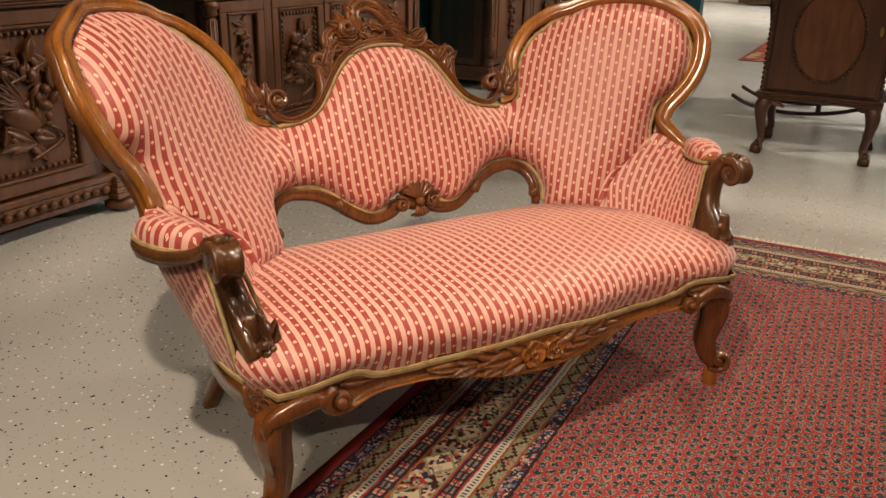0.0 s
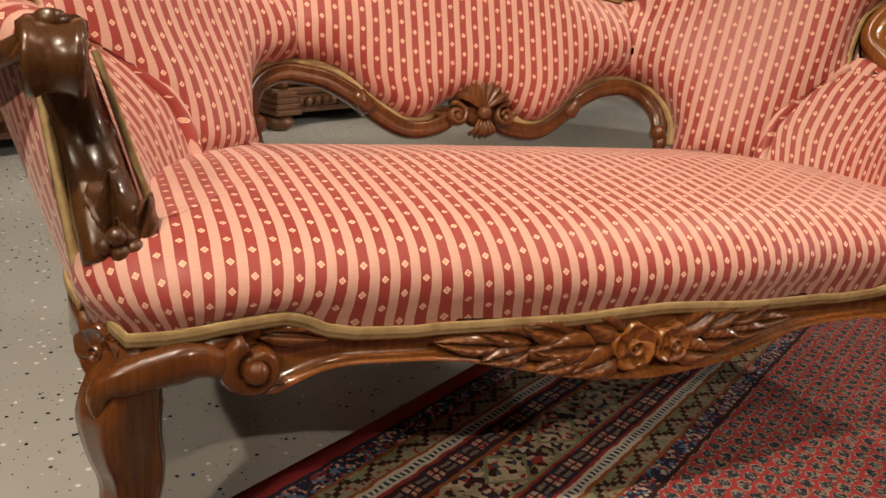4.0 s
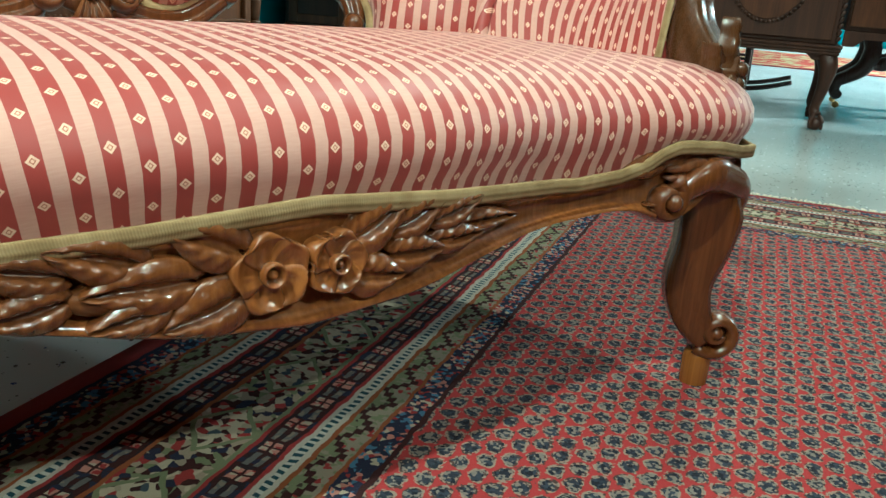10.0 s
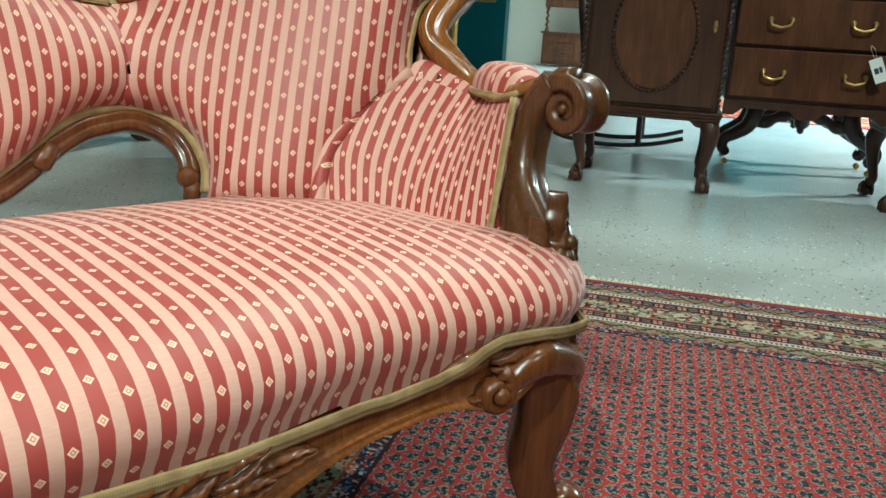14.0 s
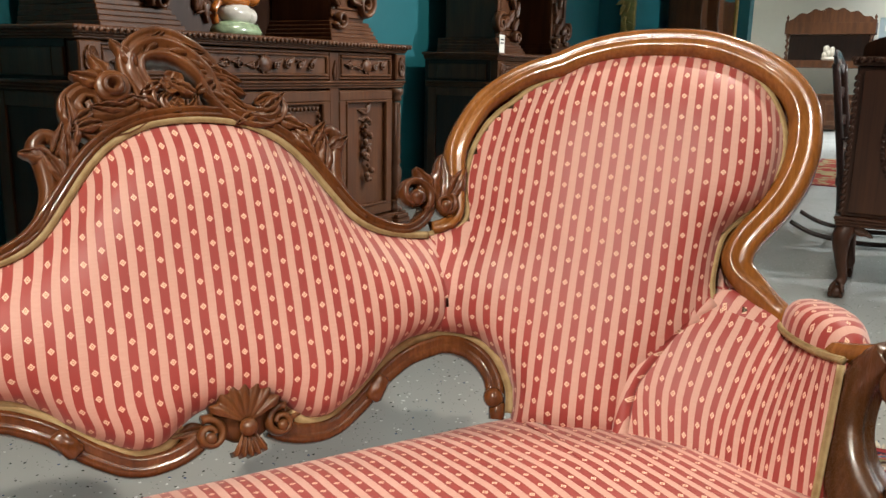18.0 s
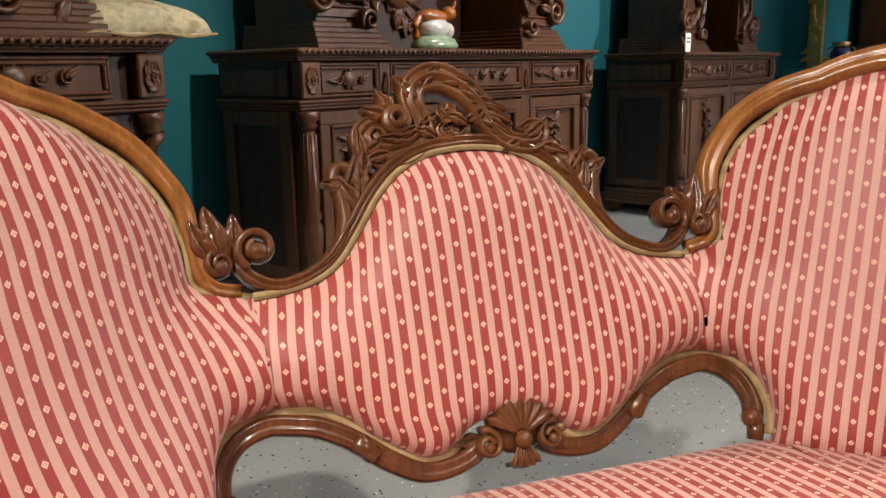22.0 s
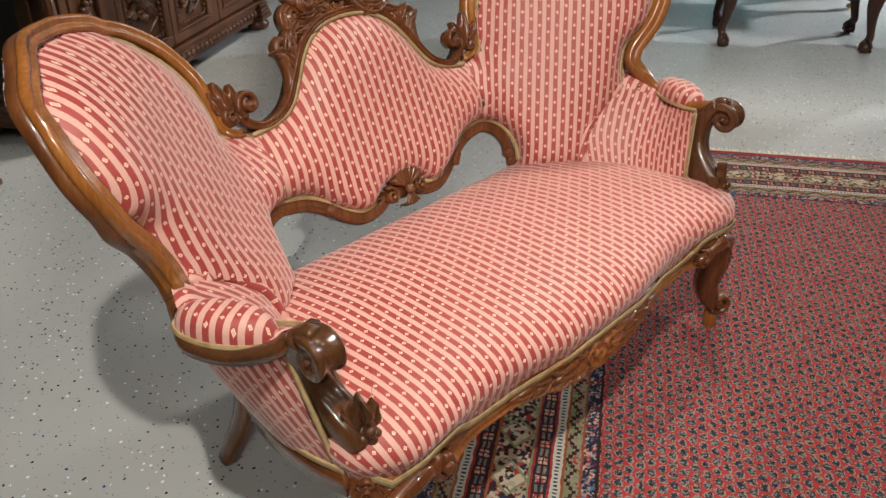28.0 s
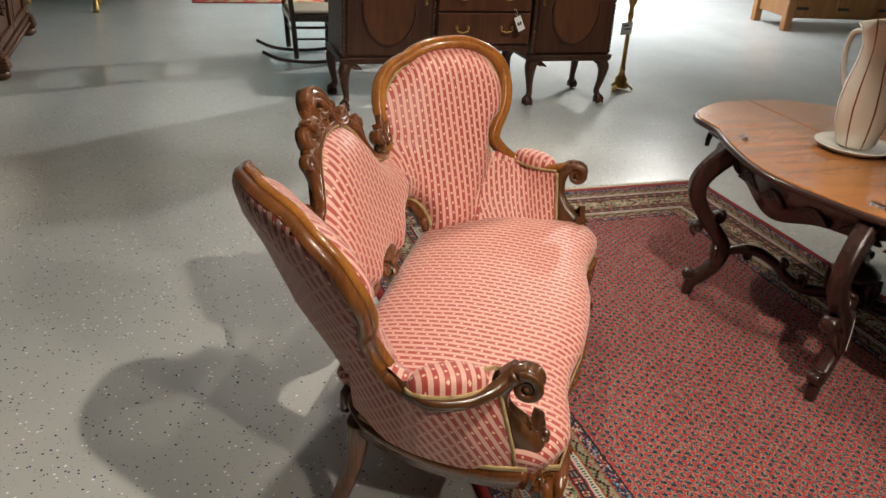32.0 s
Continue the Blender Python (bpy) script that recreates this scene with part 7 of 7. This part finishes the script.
def console():
    e = thing("console_table", "gilt carved console table with a dark marble top", "console", at=here(7.45, 2.32, -90))
    v, f = slab(spline([(-.04, .62), (-.04, .02), (.10, -.02), (.40, -.05), (.70, -.02), (.86, .02), (.86, .62)], 40).tolist(), .93, .965, .006)
    obj("marble_top", v, f, plain("dark_marble", (.05, .045, .045), .15, vary=.6, scale=9, coat=.4), e, "", None, False)
    box_part("frieze", .0, .82, .02, .60, .83, .93, GILT, e, .006)
    scrollwork(.06, .76, .88, .018, GILT, e, .07)
    for x in (.05, .77):
        for y in (.06, .54):
            p = spline([(x, y, .84), (x, y - .05, .70), (x, y - .01, .45), (x, y + .03, .22), (x, y - .04, .05), (x, y - .09, .012)], 24)
            Geo().add(sweep(p, [(a * .034, b * .034) for a, b in ring(9)], list(np.interp(np.linspace(0, 1, 24), [0, .3, .8, 1], [1.3, 1.2, .7, 1.0])), up=(0, 1, 0))).make("leg", GILT, e, "gilt scroll leg")


console()


def blue_vase():
    e = thing("porcelain_vase", "cobalt blue porcelain vase with gilt foot and rim", "vase", at=here(7.60, 1.90, 0, .9655))
    Geo().add(lathe([(.05, 0), (.052, .012), (.03, .03), (.022, .055), (.03, .06)], 20)).make("foot", BRASS, e, "gilt foot")
    Geo().add(lathe([(.03, .06), (.07, .09), (.095, .14), (.095, .19), (.075, .225), (.06, .24)], 24)).make("body", COBALT, e, "cobalt glazed body")
    Geo().add(lathe([(.06, .24), (.075, .25), (.085, .285), (.08, .287), (.06, .25)], 24)).make("rim", BRASS, e)
    for s in (-1, 1):
        Geo().add(sweep(spline([(0, s * .08, .24), (0, s * .12, .22), (0, s * .115, .17), (0, s * .09, .15)], 14), [(x * .007, y * .007) for x, y in ring(7)])).make("handle", BRASS, e)


blue_vase()


def gilt_mirror():
    e = thing("wall_mirror", "large gilt framed mirror above the console", "mirror", at=here(8.56, 2.52, -90, 1.0))
    W, H = 1.26, 1.9
    m = Tree("mirror_silver", .03, 1.0)
    m.colour((.82, .84, .83))
    box_part("glass", .16, W - .02, .012, .018, .12, H, m.m, e, .001)
    for a, b, c, d in ((0, .16, 0, H), (W - .035, W, 0, H), (.16, W - .035, 0, .12), (.16, W - .035, H - .1, H)):
        p = box_part("frame", a, b, -.02, .03, c, d, GILT, e, .012, "carved gilt frame")
    g = Geo()
    r = random.Random(9)
    for i in range(30):
        g.add(leaf(.10, .05, .02, r.uniform(-.5, .5), 3, 3, 9, 7), Matrix.Translation((r.uniform(.03, .13), -.02, .05 + i * .06)) @ Matrix.Rotation(r.uniform(0, 6.28), 4, "Y"))
    g.make("frame_carving", GILT, e)


gilt_mirror()


def hall_cupboard():
    e = thing("dresser", "tall dark carved oak dresser with barley twist posts", "dresser", at=here(17.15, 2.12, -90))
    W, D = 1.62, .55
    box_part("base", 0, W, .02, D, .05, .68, OAK, e)
    for x0, x1 in ((.06, .78), (.84, 1.56)):
        d = box_part("door", x0, x1, .0, .03, .12, .60, OAK, e)
        panel_frame("door_frame", x0, x1, .12, .60, .0, OAK, d, .07)
        relief(x0 + .12, x1 - .12, .22, .50, -.004, OAK, d, int(x0 * 90), 10)
    box_part("base_top", -.04, W + .04, -.02, D, .68, .72, OAK, e)
    for x in (.06, W - .06):
        turned_column("twist_post", x, .10, .72, 1.22, .035, OAK, e, True)
        turned_column("twist_post", x, .20, 1.36, 1.86, .032, OAK, e, True)
    box_part("drawer_stage", 0, W, .06, D, 1.22, 1.36, OAK, e)
    for x in (.20, .81, 1.42):
        Geo().add((flower(.04, 6, .02).v, flower(.04, 6, .02).f), Matrix.Translation((x, .055, 1.29))).make("carved_rosette", OAK, e)
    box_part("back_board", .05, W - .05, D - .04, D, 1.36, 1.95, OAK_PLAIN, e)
    box_part("upper_shelf", .0, W, .14, D, 1.86, 2.08, OAK, e)
    pts = [(0, 2.08)] + [(W * k, 2.08 + .26 * math.sin(math.pi * k) ** .7 + .025 * math.cos(k * 40)) for k in np.linspace(.06, .94, 40)] + [(W, 2.08)]
    v, f = slab(pts, 0, .03, .003)
    obj("pierced_crest", [(a, .20 - h, b) for a, b, h in v], f, OAK, e, "carved crest", None, False)
    for x in (.03, W - .03):
        Geo().add(lathe([(.03, 2.08), (.035, 2.11), (.015, 2.14), (.03, 2.18), (.004, 2.23)], 12), Matrix.Translation((x, .2, 0))).make("finial", OAK, e)
    f2 = thing("porcelain_group", "small pale porcelain group on the dresser shelf", "figurine", at=here(17.35, 1.28, 0, 1.36))
    g = Geo().add(lathe([(.12, 0), (.13, .04), (.09, .08)], 16))
    for i in range(9):
        r = random.Random(i)
        g.add(ball(.05, 9, 1, 1, 1.4), Matrix.Translation((r.uniform(-.06, .06), r.uniform(-.08, .08), r.uniform(.08, .26))))
    g.make("body", BISQUE, f2)


hall_cupboard()
dr = thing("door_1", "pale blue-grey panelled door in the cream wall", "door", at=here(17.99, .55, -90), kind="structure")
PALE = plain("pale_blue_paint", (.42, .50, .54), .5, vary=.04)
box_part("leaf", .06, 1.80, -.03, .0, 0, 2.20, PALE, dr, .004)
for a, b, c, d in ((.0, .06, 0, 2.26), (1.80, 1.86, 0, 2.26), (.06, 1.80, 2.20, 2.26)):
    box_part("door_frame", a, b, -.05, .0, c, d, CREAM, dr, .004)
box_part("notice", .16, .26, -.032, -.0305, 1.95, 2.05, PAPER, dr, .0005)
box_part("handle", 1.62, 1.74, -.08, -.03, 1.0, 1.03, BRASS, dr, .006)


def second_rug():
    e = thing("rug", "red and straw patterned rug further back on the floor", "rug", at=here(8.1, -3.4))
    m = Tree("floral_rug", .95, spec=.1)
    n = m.noise(m.coords("Object"), 5, 4)
    c = m.split(m.voronoi(m.coords("Object"), 9, "Color"))
    m.colour(m.mix(m.math("GREATER_THAN", n, .52), m.mix(c[0], (.28, .035, .03), (.36, .07, .05)), m.mix(c[1], (.42, .33, .16), (.30, .26, .14))))
    m.bump(m.noise(m.coords("Object"), 200, 2), .5, .003)
    v, f = block(0, 2.9, 0, 3.9, .0005, .010, .003)
    obj("woven_field", v, f, m.m, e, "", None, False)
    for a, b, c2, d in ((-.04, 0, 0, 3.9), (2.9, 2.94, 0, 3.9), (-.04, 2.94, -.04, 0), (-.04, 2.94, 3.9, 3.94)):
        box_part("edge", a, b, c2, d, .0005, .009, RED_EDGE, e, .002)


second_rug()


def pine_chest():
    e = thing("pine_chest", "honey pine chest with black strap hinges on short legs", "chest", at=here(6.30, -6.42, -97))
    W, D = 1.9, .8
    for x in (.05, W - .05):
        for y in (.05, D - .05):
            box_part("leg", x - .05, x + .05, y - .05, y + .05, 0, .62, PINE, e, .008)
    box_part("case", .04, W - .04, .03, D - .03, .16, .60, PINE, e)
    box_part("top", -.03, W + .03, -.03, D + .03, .62, .66, PINE, e, .008)
    for x0, x1 in ((.12, .62), (.68, 1.20), (1.26, 1.80)):
        d = box_part("door", x0, x1, .012, .032, .20, .58, PINE, e)
        for z in (.28, .50):
            box_part("strap_hinge", x0 + .01, x0 + .17, .006, .0125, z - .018, z + .018, plain("black_iron", (.02, .02, .02), .5), d, .003)


pine_chest()
